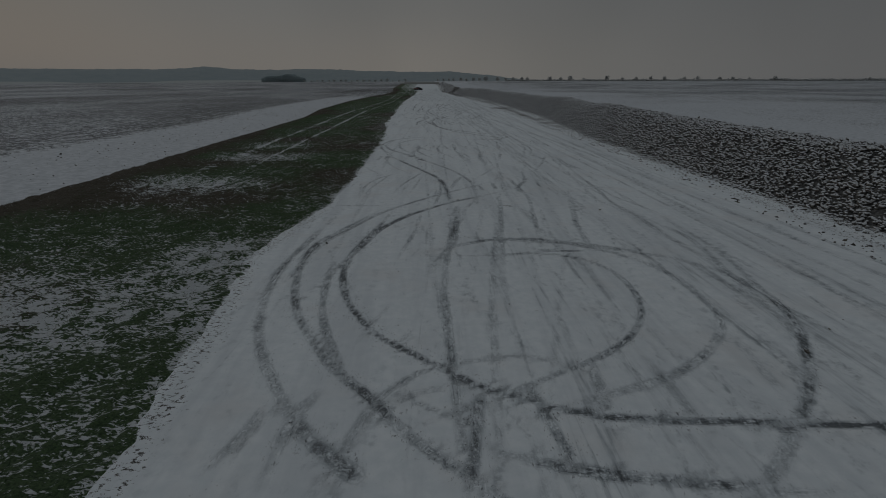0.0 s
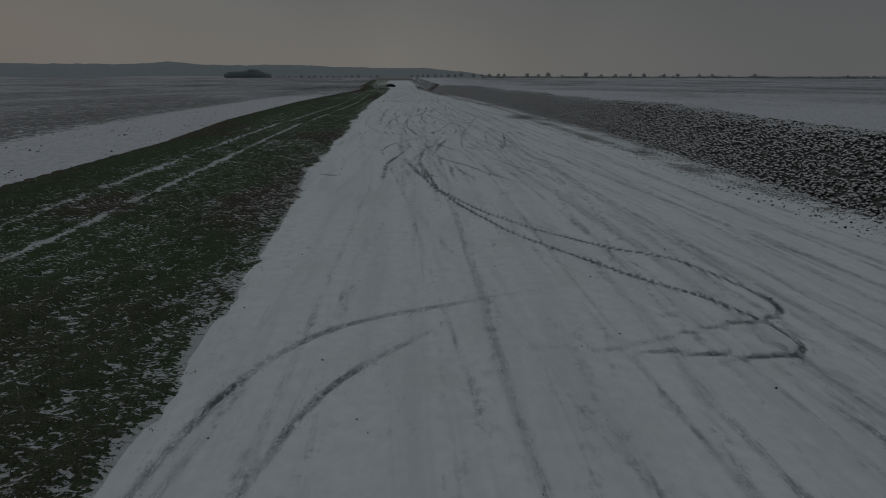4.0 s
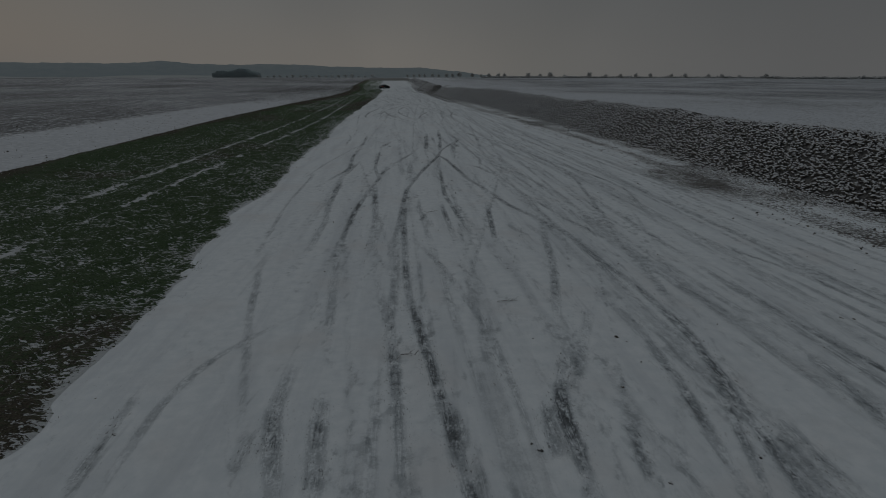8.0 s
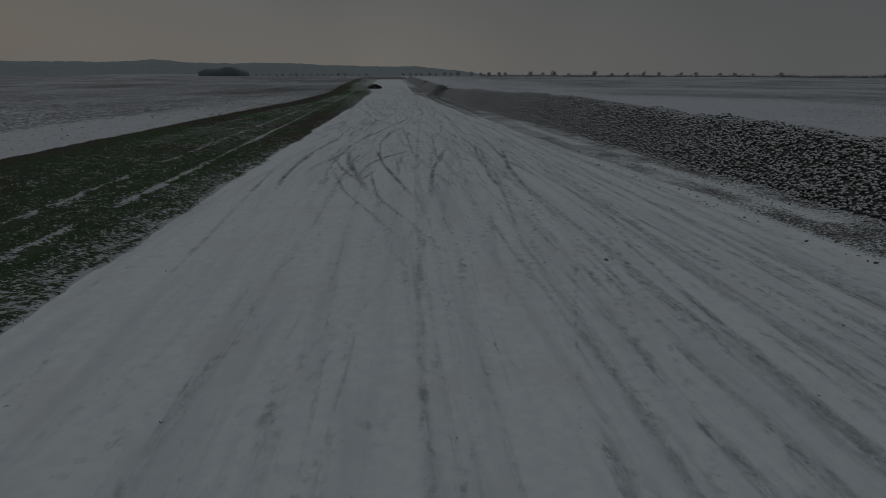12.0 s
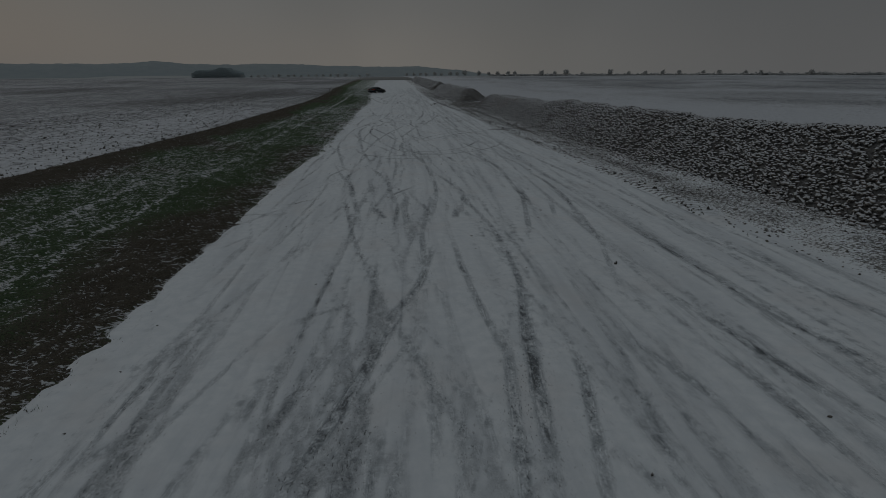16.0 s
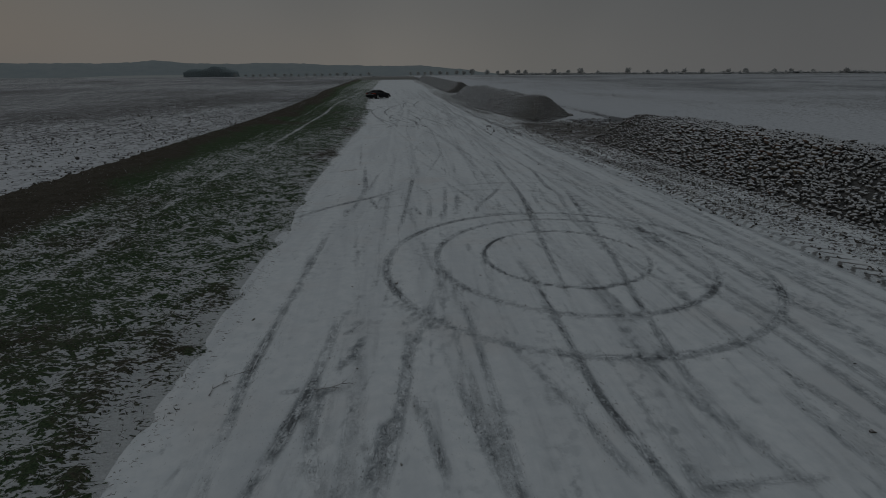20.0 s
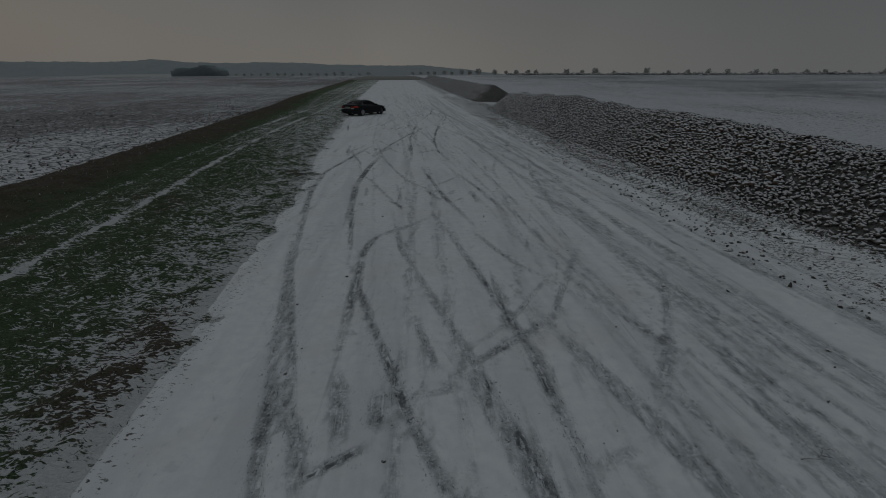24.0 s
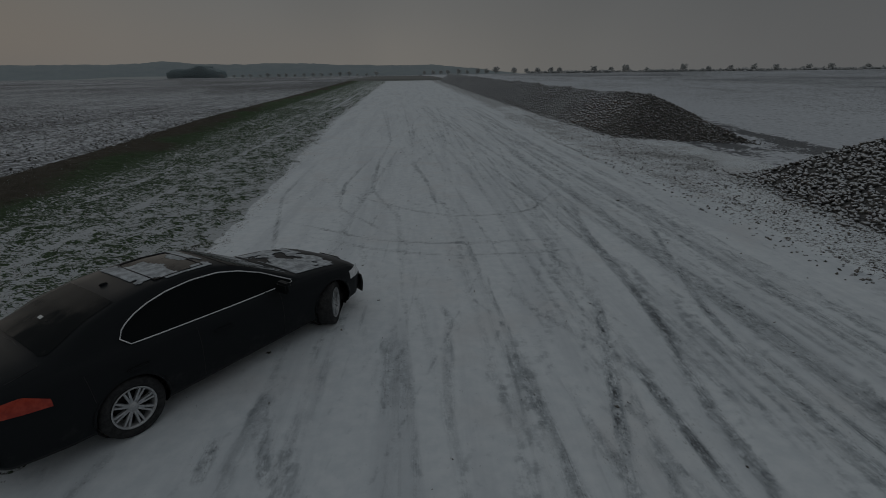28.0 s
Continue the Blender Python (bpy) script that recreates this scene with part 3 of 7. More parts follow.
    rut(RNG.uniform(0.25, 0.5), RNG.uniform(0.16, 0.24), x0, y0, x0 + RNG.normal(0.1, 0.15), y0 + 0.5 * length, x0 + RNG.normal(0.25, 0.3), y0 + length)
# closed rings from tight turns
for strength, width, cx, cy, radius in ((0.75, 0.18, 3.3, 178.0, 1.76), (0.55, 0.26, 3.38, 177.96, 2.86), (0.5, 0.28, 3.26, 177.67, 3.8)):
    n = 48
    rut(strength, width, *[c for k in range(n + 1) for c in (cx + radius * math.cos(k * math.tau / n), cy + radius * math.sin(k * math.tau / n))])
# the tracks that stand out
rut(0.42, 0.28, 2.65, 11.9, 4.0, 11.6, 5.1, 10.93, 6.0, 10.2, 6.48, 9.5, 6.65, 8.7, 6.6, 7.94, 6.3, 7.1, 5.87, 6.3, 5.11, 5.21, 4.32, 4.49)
rut(0.5, 0.3, -2.74, 12.7, -3.00, 10.3, -2.90, 8.8, -2.66, 7.6, -2.34, 6.6, -1.67, 5.4)
rut(0.75, 0.28, -2.18, 12.9, -2.59, 11.9, -2.62, 10.3, -2.37, 8.8, -2.07, 7.8, -1.30, 6.3, -0.93, 5.8, -0.51, 5.4, -0.19, 4.8, 0.60, 4.0)
rut(0.55, 0.26, -1.85, 9.6, -1.77, 8.5, -1.57, 7.5, -1.15, 6.4)
rut(0.8, 0.24, -1.26, 12.8, -1.60, 11.0, -1.58, 9.6, -1.32, 8.4, -0.69, 7.1, 0.95, 5.5, 2.19, 4.9, 3.15, 4.8, 5.52, 4.6)
rut(0.5, 0.22, 2.11, 10.8, 2.80, 10.9, 3.64, 10.6, 4.16, 9.8, 4.21, 8.7, 4.03, 7.8, 3.65, 7.1, 3.21, 6.6, 2.69, 6.2, 1.75, 5.7)
rut(0.4, 0.3, 2.29, 11.9, 3.66, 11.6, 4.75, 10.7, 5.29, 9.6, 5.35, 8.1, 5.15, 7.2, 4.59, 6.5, 3.88, 5.9, 3.12, 5.5, 2.70, 5.4)
rut(0.35, 0.3, 6.76, 13.2, 6.99, 11.9, 6.05, 6.6, 5.59, 5.8, 4.46, 4.6)
rut(0.3, 0.24, 7.21, 13.0, 7.10, 10.6, 6.42, 7.4)
rut(0.5, 0.26, 0.89, 13.3, 0.52, 8.9, 0.55, 5.6)
rut(0.35, 0.26, 2.17, 13.3, 1.50, 9.1, 1.10, 5.5)
rut(0.3, 0.2, -0.48, 8.2, -0.91, 6.8)
rut(0.3, 0.2, -0.05, 7.3, -0.29, 6.6)
rut(0.4, 0.24, -0.69, 4.6, -0.57, 5.2, -0.24, 5.7, 0.22, 6.1, 0.95, 6.2, 1.40, 6.4, 2.17, 6.1)
rut(0.4, 0.24, -0.61, 4.5, -0.60, 4.9, -0.09, 5.5, 0.51, 5.6, 1.03, 5.5)
rut(0.5, 0.4, -1.43, 5.0, -1.05, 4.5, -0.49, 4.0)
rut(0.45, 0.3, -1.25, 5.5, -1.50, 5.0, -1.48, 4.0)
rut(0.35, 0.24, -1.84, 5.3, -1.94, 4.6, -2.22, 4.1)
rut(0.3, 0.2, -1.66, 5.4, -1.96, 4.3)
rut(0.4, 0.22, -0.23, 5.5, 0.21, 5.1, 0.99, 4.7)
rut(0.55, 0.28, 0.86, 5.4, 0.62, 3.9)
rut(0.6, 0.26, 1.54, 5.5, 1.77, 4.0)
rut(0.6, 0.26, 1.06, 4.3, 1.88, 4.0, 3.75, 3.7)
rut(0.3, 0.3, 3.39, 6.1, 3.41, 4.6)
rut(0.4, 0.26, 2.50, 6.1, 2.39, 4.4)
rut(0.3, 0.3, 5.00, 6.7, 4.79, 5.3)
rut(0.75, 0.28, 1.47, 16.5, 0.82, 16.0, -0.37, 14.5, -1.06, 13.2, -1.52, 11.1)
rut(0.55, 0.26, 1.19, 17.9, 0.35, 17.0, -0.87, 15.4, -1.30, 14.7, -2.43, 11.9, -2.50, 11.1)
rut(0.45, 0.2, 0.63, 20.2, 0.79, 19.2, 0.70, 17.5, 0.50, 16.0)
rut(0.25, 0.2, -2.37, 19.4, -2.09, 16.4)
rut(0.4, 0.25, -2.89, 15.9, -1.31, 15.8)
rut(0.6, 0.34, 1.16, 14.7, 0.88, 11.9, 0.80, 11.4, 0.60, 11.0)
rut(0.35, 0.2, 1.21, 15.7, 1.06, 14.7, 0.70, 14.2)
rut(0.45, 0.2, -0.02, 14.0, -0.11, 12.8, -0.40, 11.1)
rut(0.3, 0.24, 0.33, 14.0, 0.27, 12.6, 0.10, 11.8)
rut(0.35, 0.2, 0.11, 13.4, 0.04, 12.4)
rut(0.5, 0.3, 0.94, 11.5, 1.72, 12.0, 3.10, 12.0, 3.72, 11.6, 4.44, 11.2)
rut(0.4, 0.24, 3.65, 20.1, 3.77, 18.1, 3.74, 16.4, 3.17, 12.5)
rut(0.45, 0.26, 2.72, 16.4, 2.00, 11.0)
rut(0.4, 0.22, 6.71, 19.9, 6.58, 17.6, 6.37, 15.9, 6.60, 13.8, 6.54, 13.4)
rut(0.35, 0.2, 6.73, 19.3, 6.75, 16.8, 7.28, 14.6)
rut(0.35, 0.3, 5.06, 16.0, 4.40, 13.1, 4.20, 11.4)
rut(0.5, 0.3, 2.76, 11.1, 3.27, 11.0, 3.87, 11.0)
rut(0.3, 0.22, 1.99, 16.8, 1.43, 15.2, 1.28, 14.0)
rut(0.8, 0.3, -1.02, 25.3, 0.61, 21.0, 0.91, 19.5, 0.96, 18.0)
rut(0.5, 0.24, 0.17, 25.5, 1.34, 22.6, 1.84, 20.8, 2.05, 19.3, 2.01, 18.0)
rut(0.4, 0.3, 1.74, 20.9, 1.45, 20.0, 1.06, 18.1)
rut(0.3, 0.24, 3.44, 23.2, 2.38, 20.5)
rut(0.45, 0.2, -1.50, 21.1, -1.84, 20.7, -2.13, 19.5, -2.19, 18.2)
rut(0.4, 0.2, -1.53, 20.7, -1.96, 18.4)
rut(0.35, 0.2, -0.03, 21.8, -0.74, 19.3, -0.91, 18.2)
rut(0.35, 0.2, 0.02, 21.0, -0.32, 18.2)
rut(0.25, 0.2, -0.41, 19.9, -0.64, 18.2)
rut(0.3, 0.2, -2.72, 23.7, -1.97, 21.9, -1.50, 21.1)
rut(0.3, 0.2, -1.85, 27.2, -1.76, 25.0, -1.25, 23.3, -0.78, 22.3)
rut(0.35, 0.2, -1.20, 28.1, -0.21, 26.6)
rut(0.3, 0.2, 2.11, 27.8, 2.51, 24.6, 3.04, 23.6)
rut(0.4, 0.22, 6.64, 26.6, 5.99, 24.4, 5.41, 22.8)
rut(0.35, 0.24, 4.60, 22.3, 4.12, 19.2)
rut(0.5, 0.26, 2.83, 19.4, 2.82, 18.2)
rut(0.3, 0.24, 3.47, 21.5, 3.07, 20.2, 2.92, 19.2)
rut(0.45, 0.3, 4.38, 20.1, 3.75, 18.7, 3.59, 17.8)
rut(0.35, 0.2, 7.09, 26.0, 7.11, 23.9, 7.49, 21.4)
rut(0.4, 0.24, 4.77, 20.1, 4.58, 19.1, 4.63, 18.5)
rut(0.3, 0.2, -0.28, 28.1, -0.04, 27.6)
rut(0.35, 0.22, 2.21, 19.2, 2.34, 17.9)
rut(0.45, 0.22, -2.54, 31.6, -2.47, 30.5, -1.85, 28.2)
rut(0.4, 0.2, -1.46, 31.4, -1.28, 30.4, -0.96, 29.4, -0.57, 28.6)
rut(0.6, 0.24, -2.25, 31.3, -1.91, 29.9, -0.45, 27.1)
rut(0.5, 0.22, -0.20, 31.1, -0.32, 29.8, -0.27, 29.0, 0.30, 27.1)
rut(0.4, 0.22, -0.48, 28.6, -0.46, 27.6, -0.24, 25.7)
rut(0.95, 0.36, -0.17, 26.1, 0.09, 25.6)
rut(0.7, 0.26, -0.69, 27.1, -0.47, 26.8)
rut(0.4, 0.34, -1.89, 27.3, -1.86, 25.8)
rut(0.3, 0.3, -2.20, 27.2, -2.33, 25.8)
rut(0.25, 0.24, -1.60, 27.9, -1.80, 26.3)
rut(0.45, 0.22, 0.90, 31.0, 0.91, 28.9, 1.39, 27.3)
rut(0.4, 0.2, 0.91, 28.3, 0.91, 27.5)
rut(0.4, 0.24, 1.92, 31.6, 1.92, 29.0, 2.05, 28.2)
rut(0.55, 0.28, 2.05, 28.2, 2.15, 26.1, 2.24, 25.7)
rut(0.4, 0.24, 3.34, 29.7, 3.28, 28.1, 3.09, 27.0, 3.01, 25.6)
rut(0.4, 0.24, 2.27, 28.4, 2.53, 26.6, 2.53, 25.9, 2.41, 25.4)
rut(0.4, 0.22, 4.90, 31.7, 4.66, 29.9)
rut(0.35, 0.22, 6.62, 31.6, 6.49, 29.5, 6.12, 27.9)
rut(0.3, 0.22, 3.90, 31.6, 3.75, 30.2)
rut(0.4, 0.24, 6.34, 31.5, 6.25, 30.0, 5.85, 28.6, 5.75, 27.8)
rut(0.35, 0.24, 4.51, 28.7, 4.06, 25.8)
rut(0.3, 0.24, 5.08, 27.7, 4.88, 26.0)
rut(0.3, 0.24, 5.50, 29.1, 5.24, 27.4, 5.43, 26.6)
rut(0.25, 0.22, 0.80, 27.2, 1.03, 25.9)
rut(0.4, 0.26, 3.28, 27.8, 3.10, 25.9, 3.13, 25.3)
rut(0.9, 0.18, 1.03, 50.5, 1.27, 46.0, 2.27, 43.0, 3.30, 41.1, 4.64, 39.5, 5.69, 38.8, 6.12, 37.3, 6.27, 36.4, 5.85, 36.0, 5.21, 36.0)
rut(0.9, 0.18, 0.81, 49.2, 1.07, 46.8, 1.74, 43.8, 2.69, 40.8, 4.50, 37.7, 5.20, 36.9, 5.63, 35.8, 5.67, 35.1, 5.17, 34.9, 4.27, 35.1)
rut(0.5, 0.24, 0.50, 36.9, -0.29, 36.7, -1.28, 36.2, -1.89, 35.4, -2.32, 34.3, -2.67, 32.3, -2.57, 30.8, -2.29, 29.5)
rut(0.55, 0.22, -0.05, 35.7, -0.73, 35.1, -1.21, 34.3, -1.37, 33.6)
rut(0.5, 0.24, -1.51, 33.0, -1.38, 30.8, -0.95, 29.3)
rut(0.4, 0.22, -2.09, 34.1, -2.31, 33.0, -2.36, 32.0, -2.26, 31.2, -1.80, 29.5)
rut(0.5, 0.26, -2.19, 31.0, -1.71, 29.4)
rut(0.25, 0.22, -1.00, 34.3, -0.86, 31.6)
rut(0.5, 0.3, -0.26, 31.8, -0.13, 30.4, -0.34, 29.3)
rut(0.35, 0.2, 0.41, 32.4, -0.02, 30.8)
rut(0.4, 0.2, -0.33, 31.4, -0.41, 30.6)
rut(0.4, 0.24, -0.03, 30.6, 0.33, 29.4, 0.51, 29.2)
rut(0.4, 0.24, 0.71, 32.0, 0.67, 30.2)
rut(0.5, 0.26, 1.06, 31.7, 0.87, 30.0, 0.99, 29.2)
rut(0.45, 0.22, 2.05, 31.3, 1.95, 29.1)
rut(0.4, 0.24, 1.37, 31.7, 1.52, 30.0, 1.75, 29.6)
rut(0.35, 0.24, 3.55, 34.4, 3.54, 32.7, 3.98, 31.2)
rut(0.45, 0.26, 3.19, 30.7, 3.32, 29.0)
rut(0.4, 0.22, 5.03, 34.0, 4.61, 30.5, 4.64, 29.4)
rut(0.4, 0.22, 7.38, 35.1, 7.58, 34.1, 7.34, 32.8, 7.41, 32.2)
rut(0.4, 0.26, 1.64, 56.2, 1.13, 55.0, 0.67, 52.7)
rut(0.8, 0.34, 0.37, 52.0, 0.66, 49.5, 0.91, 48.3)
rut(0.7, 0.3, 1.23, 55.4, 0.88, 52.0, 1.01, 48.3)
rut(0.6, 0.28, 0.25, 55.5, 0.04, 54.1, -0.46, 52.1, -0.60, 51.1, -0.63, 48.5)
rut(0.35, 0.2, 0.29, 49.9, 0.28, 48.5)
rut(0.3, 0.2, 0.40, 49.9, 0.39, 48.3)
rut(0.6, 0.3, 1.76, 55.0, 1.89, 53.3, 2.12, 52.3, 2.36, 51.7, 2.70, 51.2, 3.15, 50.0, 3.48, 48.6, 3.69, 48.4, 3.77, 48.1)
rut(0.4, 0.24, 1.86, 53.9, 1.81, 50.4)
rut(0.5, 0.26, 2.11, 51.0, 2.16, 50.2, 2.02, 48.6, 2.06, 48.2)
rut(0.45, 0.24, 1.52, 51.5, 1.67, 48.2)
rut(0.4, 0.24, 1.14, 48.9, 1.41, 48.2)
rut(0.45, 0.28, 2.39, 50.5, 2.44, 49.5, 2.72, 48.1)
rut(0.5, 0.28, 3.61, 50.7, 3.66, 48.6, 3.99, 48.0)
rut(0.4, 0.24, 4.37, 52.8, 4.76, 50.7, 5.28, 49.3, 5.30, 48.7, 5.48, 48.4)
rut(0.4, 0.26, 4.11, 49.8, 4.32, 49.2, 4.57, 47.9)
rut(0.45, 0.22, 6.22, 53.5, 6.48, 52.6, 6.72, 50.7, 7.13, 50.0)
rut(0.35, 0.2, 6.08, 58.0, 6.65, 55.8, 7.29, 54.5, 7.61, 53.1, 7.68, 51.8, 7.56, 50.5)
rut(0.35, 0.2, 5.22, 55.5, 4.99, 52.5, 5.02, 50.9)
rut(0.45, 0.2, -0.50, 58.2, -0.77, 56.9, -0.91, 55.6, -0.80, 54.5)
rut(0.3, 0.22, -0.16, 53.5, 0.28, 52.3)
rut(0.2, 0.24, -2.65, 53.7, -2.35, 50.9, -2.77, 49.6)
rut(0.2, 0.24, -2.31, 49.3, -2.38, 48.8)
rut(0.5, 0.36, -3.11, 49.2, -2.43, 48.8)
rut(0.6, 0.26, 1.13, 61.1, 0.57, 60.4, 0.10, 59.6, -0.46, 58.2, -0.73, 57.2, -0.82, 56.2)
rut(0.5, 0.4, -0.03, 58.4, 0.11, 56.9, 0.09, 56.0)
rut(0.5, 0.36, 0.54, 59.0, 0.63, 58.1, 0.49, 56.0)
rut(0.35, 0.2, 0.29, 57.6, 0.30, 56.8)
rut(0.35, 0.24, 1.44, 61.0, 1.82, 60.0, 1.97, 59.2)
rut(0.45, 0.26, 2.49, 61.0, 2.14, 59.6, 2.13, 58.1)
rut(0.65, 0.32, 2.81, 60.0, 2.58, 58.8, 2.32, 58.2, 1.99, 55.9)
rut(0.6, 0.4, 1.42, 58.6, 1.57, 56.1)
rut(0.6, 0.38, 1.15, 56.7, 1.15, 56.0)
rut(0.7, 0.34, 2.24, 58.2, 2.28, 57.4, 2.16, 56.8)
rut(0.5, 0.36, 1.81, 57.7, 1.72, 56.5)
rut(0.55, 0.26, 2.40, 58.2, 2.53, 56.7, 2.84, 55.8)
rut(0.4, 0.24, 4.43, 63.3, 3.95, 61.2, 3.72, 59.5, 3.41, 56.5, 3.47, 55.7)
rut(0.4, 0.24, 5.78, 63.1, 5.24, 59.5, 5.07, 57.4)
rut(0.55, 0.26, 6.91, 65.6, 7.09, 63.5, 6.00, 57.6, 5.58, 56.2)
rut(0.45, 0.24, 6.09, 59.4, 5.62, 56.3)
rut(0.35, 0.2, 7.91, 64.4, 8.08, 62.5, 7.98, 60.8, 8.10, 59.7, 8.46, 59.0)
rut(0.35, 0.2, 6.28, 59.0, 6.75, 58.4, 7.02, 57.6)
rut(0.5, 0.3, 5.68, 57.5, 5.50, 56.1)
rut(0.4, 0.28, 3.73, 57.1, 3.90, 55.7)
rut(0.4, 0.2, 4.68, 65.7, 4.61, 65.3, 3.89, 63.3)
rut(0.35, 0.2, 2.69, 65.8, 2.58, 65.4)
rut(0.25, 0.2, -2.77, 65.4, -2.42, 61.8, -2.05, 60.0)
rut(0.2, 0.2, -2.18, 59.3, -1.72, 56.8)
rut(0.3, 0.24, 0.90, 57.3, 1.02, 56.6)
rut(0.3, 0.24, 0.93, 59.7, 1.24, 61.1)
rut(0.7, 0.26, 0.67, 72.6, 0.64, 68.5, 1.13, 63.6)
rut(0.5, 0.28, 0.44, 69.4, 0.34, 67.3, 0.50, 63.6)
rut(0.4, 0.3, -0.80, 69.8, -0.58, 66.7)
rut(0.5, 0.38, -0.48, 65.3, -0.37, 63.7)
rut(0.5, 0.36, -0.92, 65.8, -1.05, 65.1, -0.71, 63.7)
rut(0.4, 0.3, -1.18, 64.6, -1.16, 64.1)
rut(0.3, 0.2, 0.14, 73.2, -0.07, 70.8, 0.20, 69.7)
rut(0.35, 0.24, -2.30, 69.6, -1.97, 67.6, -1.38, 65.1)
rut(0.35, 0.22, -1.37, 67.3, -2.00, 66.5, -2.28, 65.8, -2.39, 65.2, -2.36, 63.9)
rut(0.45, 0.24, -2.76, 65.5, -2.67, 64.0)
rut(0.35, 0.2, -0.20, 66.0, 0.00, 65.4)
rut(0.45, 0.24, 1.19, 70.3, 1.46, 69.3, 1.89, 66.6, 1.91, 64.6)
rut(0.4, 0.3, 4.18, 71.7, 3.73, 69.4, 3.19, 67.5)
rut(0.65, 0.3, 2.75, 65.7, 2.40, 65.0, 2.28, 63.5)
rut(0.5, 0.3, 2.23, 64.9, 2.10, 64.0)
rut(0.3, 0.3, 3.57, 67.0, 2.50, 64.8)
rut(0.55, 0.3, 4.66, 74.0, 4.80, 69.6, 4.96, 68.3, 4.91, 66.3, 4.25, 63.3)
rut(0.35, 0.22, 5.87, 72.6, 5.65, 69.5, 5.33, 67.8)
rut(0.5, 0.3, 4.22, 66.6, 4.03, 64.9, 3.75, 63.6)
rut(0.45, 0.2, 3.07, 64.5, 2.88, 63.6)
rut(0.3, 0.24, 3.89, 64.9, 3.40, 64.0, 3.26, 63.6)
rut(0.45, 0.22, 8.06, 70.0, 8.42, 68.9, 8.64, 66.8)
rut(0.5, 0.24, 6.82, 67.9, 6.86, 65.8, 7.03, 65.2)
rut(0.35, 0.2, 5.71, 68.3, 6.07, 66.4)
rut(0.35, 0.24, 6.28, 65.6, 6.03, 64.2)
rut(0.35, 0.24, 4.82, 64.4, 4.79, 63.4)
rut(0.3, 0.2, 7.52, 74.0, 6.59, 70.6)
rut(0.3, 0.2, 2.18, 73.8, 2.45, 71.0)
rut(0.5, 0.2, -2.85, 78.7, -2.91, 75.3, -2.71, 72.0)
rut(0.5, 0.32, -1.60, 78.2, -1.58, 74.8, -1.45, 73.1, -1.50, 72.0)
rut(0.65, 0.28, -0.01, 80.6, -0.72, 74.6, -0.84, 71.8)
rut(0.55, 0.32, -0.25, 77.1, -0.10, 73.1, -0.14, 71.9)
rut(0.55, 0.24, 1.88, 82.2, 0.85, 77.0, 0.45, 71.8)
rut(0.6, 0.26, 0.75, 74.6, 0.63, 71.7)
rut(0.3, 0.24, 1.21, 75.5, 1.14, 73.9, 1.24, 73.2)
rut(0.3, 0.24, 1.32, 73.8, 1.15, 73.0)
rut(0.35, 0.24, 1.37, 73.2, 1.42, 72.4)
rut(0.6, 0.24, 2.34, 80.4, 2.10, 76.1, 2.23, 73.6)
rut(0.6, 0.26, 1.87, 74.2, 1.88, 71.7)
rut(0.4, 0.34, 2.23, 72.7, 2.21, 72.1)
rut(0.6, 0.26, 3.25, 74.4, 2.89, 71.6)
rut(0.55, 0.3, 3.04, 82.1, 3.19, 79.3, 3.74, 76.2, 3.85, 75.0, 4.21, 73.5, 4.45, 73.0, 4.71, 71.4)
rut(0.4, 0.24, 4.42, 82.2, 4.78, 76.1, 5.24, 72.4, 5.42, 71.9, 5.44, 71.4)
rut(0.4, 0.22, 5.46, 80.6, 5.71, 78.2, 5.74, 76.3, 5.61, 75.1)
rut(0.45, 0.24, 7.45, 80.4, 7.46, 78.5, 6.36, 73.2)
rut(0.5, 0.22, 7.85, 82.2, 8.38, 79.3, 8.52, 77.6, 8.51, 76.3, 7.85, 73.7)
rut(0.35, 0.2, 8.19, 82.2, 8.23, 79.8)
rut(0.35, 0.3, 5.87, 73.8, 5.80, 73.0, 5.62, 72.3, 5.66, 71.9)
rut(0.35, 0.28, 3.44, 72.5, 3.51, 71.9, 3.71, 71.5)
rut(0.3, 0.26, 3.97, 72.4, 4.08, 71.4)
rut(0.65, 0.3, -1.60, 86.0, -1.63, 84.6, -1.49, 82.0, -1.54, 81.4, -1.81, 80.2)
rut(0.6, 0.26, -1.26, 82.8, -1.53, 80.3)
rut(0.4, 0.18, -1.99, 87.1, -2.62, 83.5, -2.92, 81.0)
rut(0.6, 0.24, -0.32, 86.6, -0.42, 81.8, -0.29, 80.4)
rut(0.6, 0.22, 0.26, 81.6, 0.04, 81.0, -0.15, 80.0)
rut(0.5, 0.28, 1.20, 85.4, 0.42, 82.7)
rut(0.35, 0.3, 1.46, 84.9, 1.42, 83.5)
rut(0.3, 0.24, 0.52, 82.5, 0.31, 81.7)
rut(0.3, 0.4, 0.68, 82.5, 0.79, 80.0)
rut(0.45, 0.4, 1.15, 82.5, 1.05, 80.0)
rut(0.65, 0.24, 3.92, 90.1, 2.90, 86.7, 2.65, 85.0, 1.41, 79.9)
rut(0.35, 0.22, 2.61, 84.7, 2.59, 83.4, 2.36, 82.0, 2.21, 80.4)
rut(0.65, 0.3, 2.65, 85.0, 2.89, 84.0, 3.23, 79.7)
rut(0.3, 0.22, 2.49, 89.0, 2.44, 87.1)
rut(0.45, 0.24, 4.43, 89.4, 4.55, 83.6, 4.36, 82.5)
rut(0.35, 0.2, 3.96, 89.5, 3.32, 83.7)
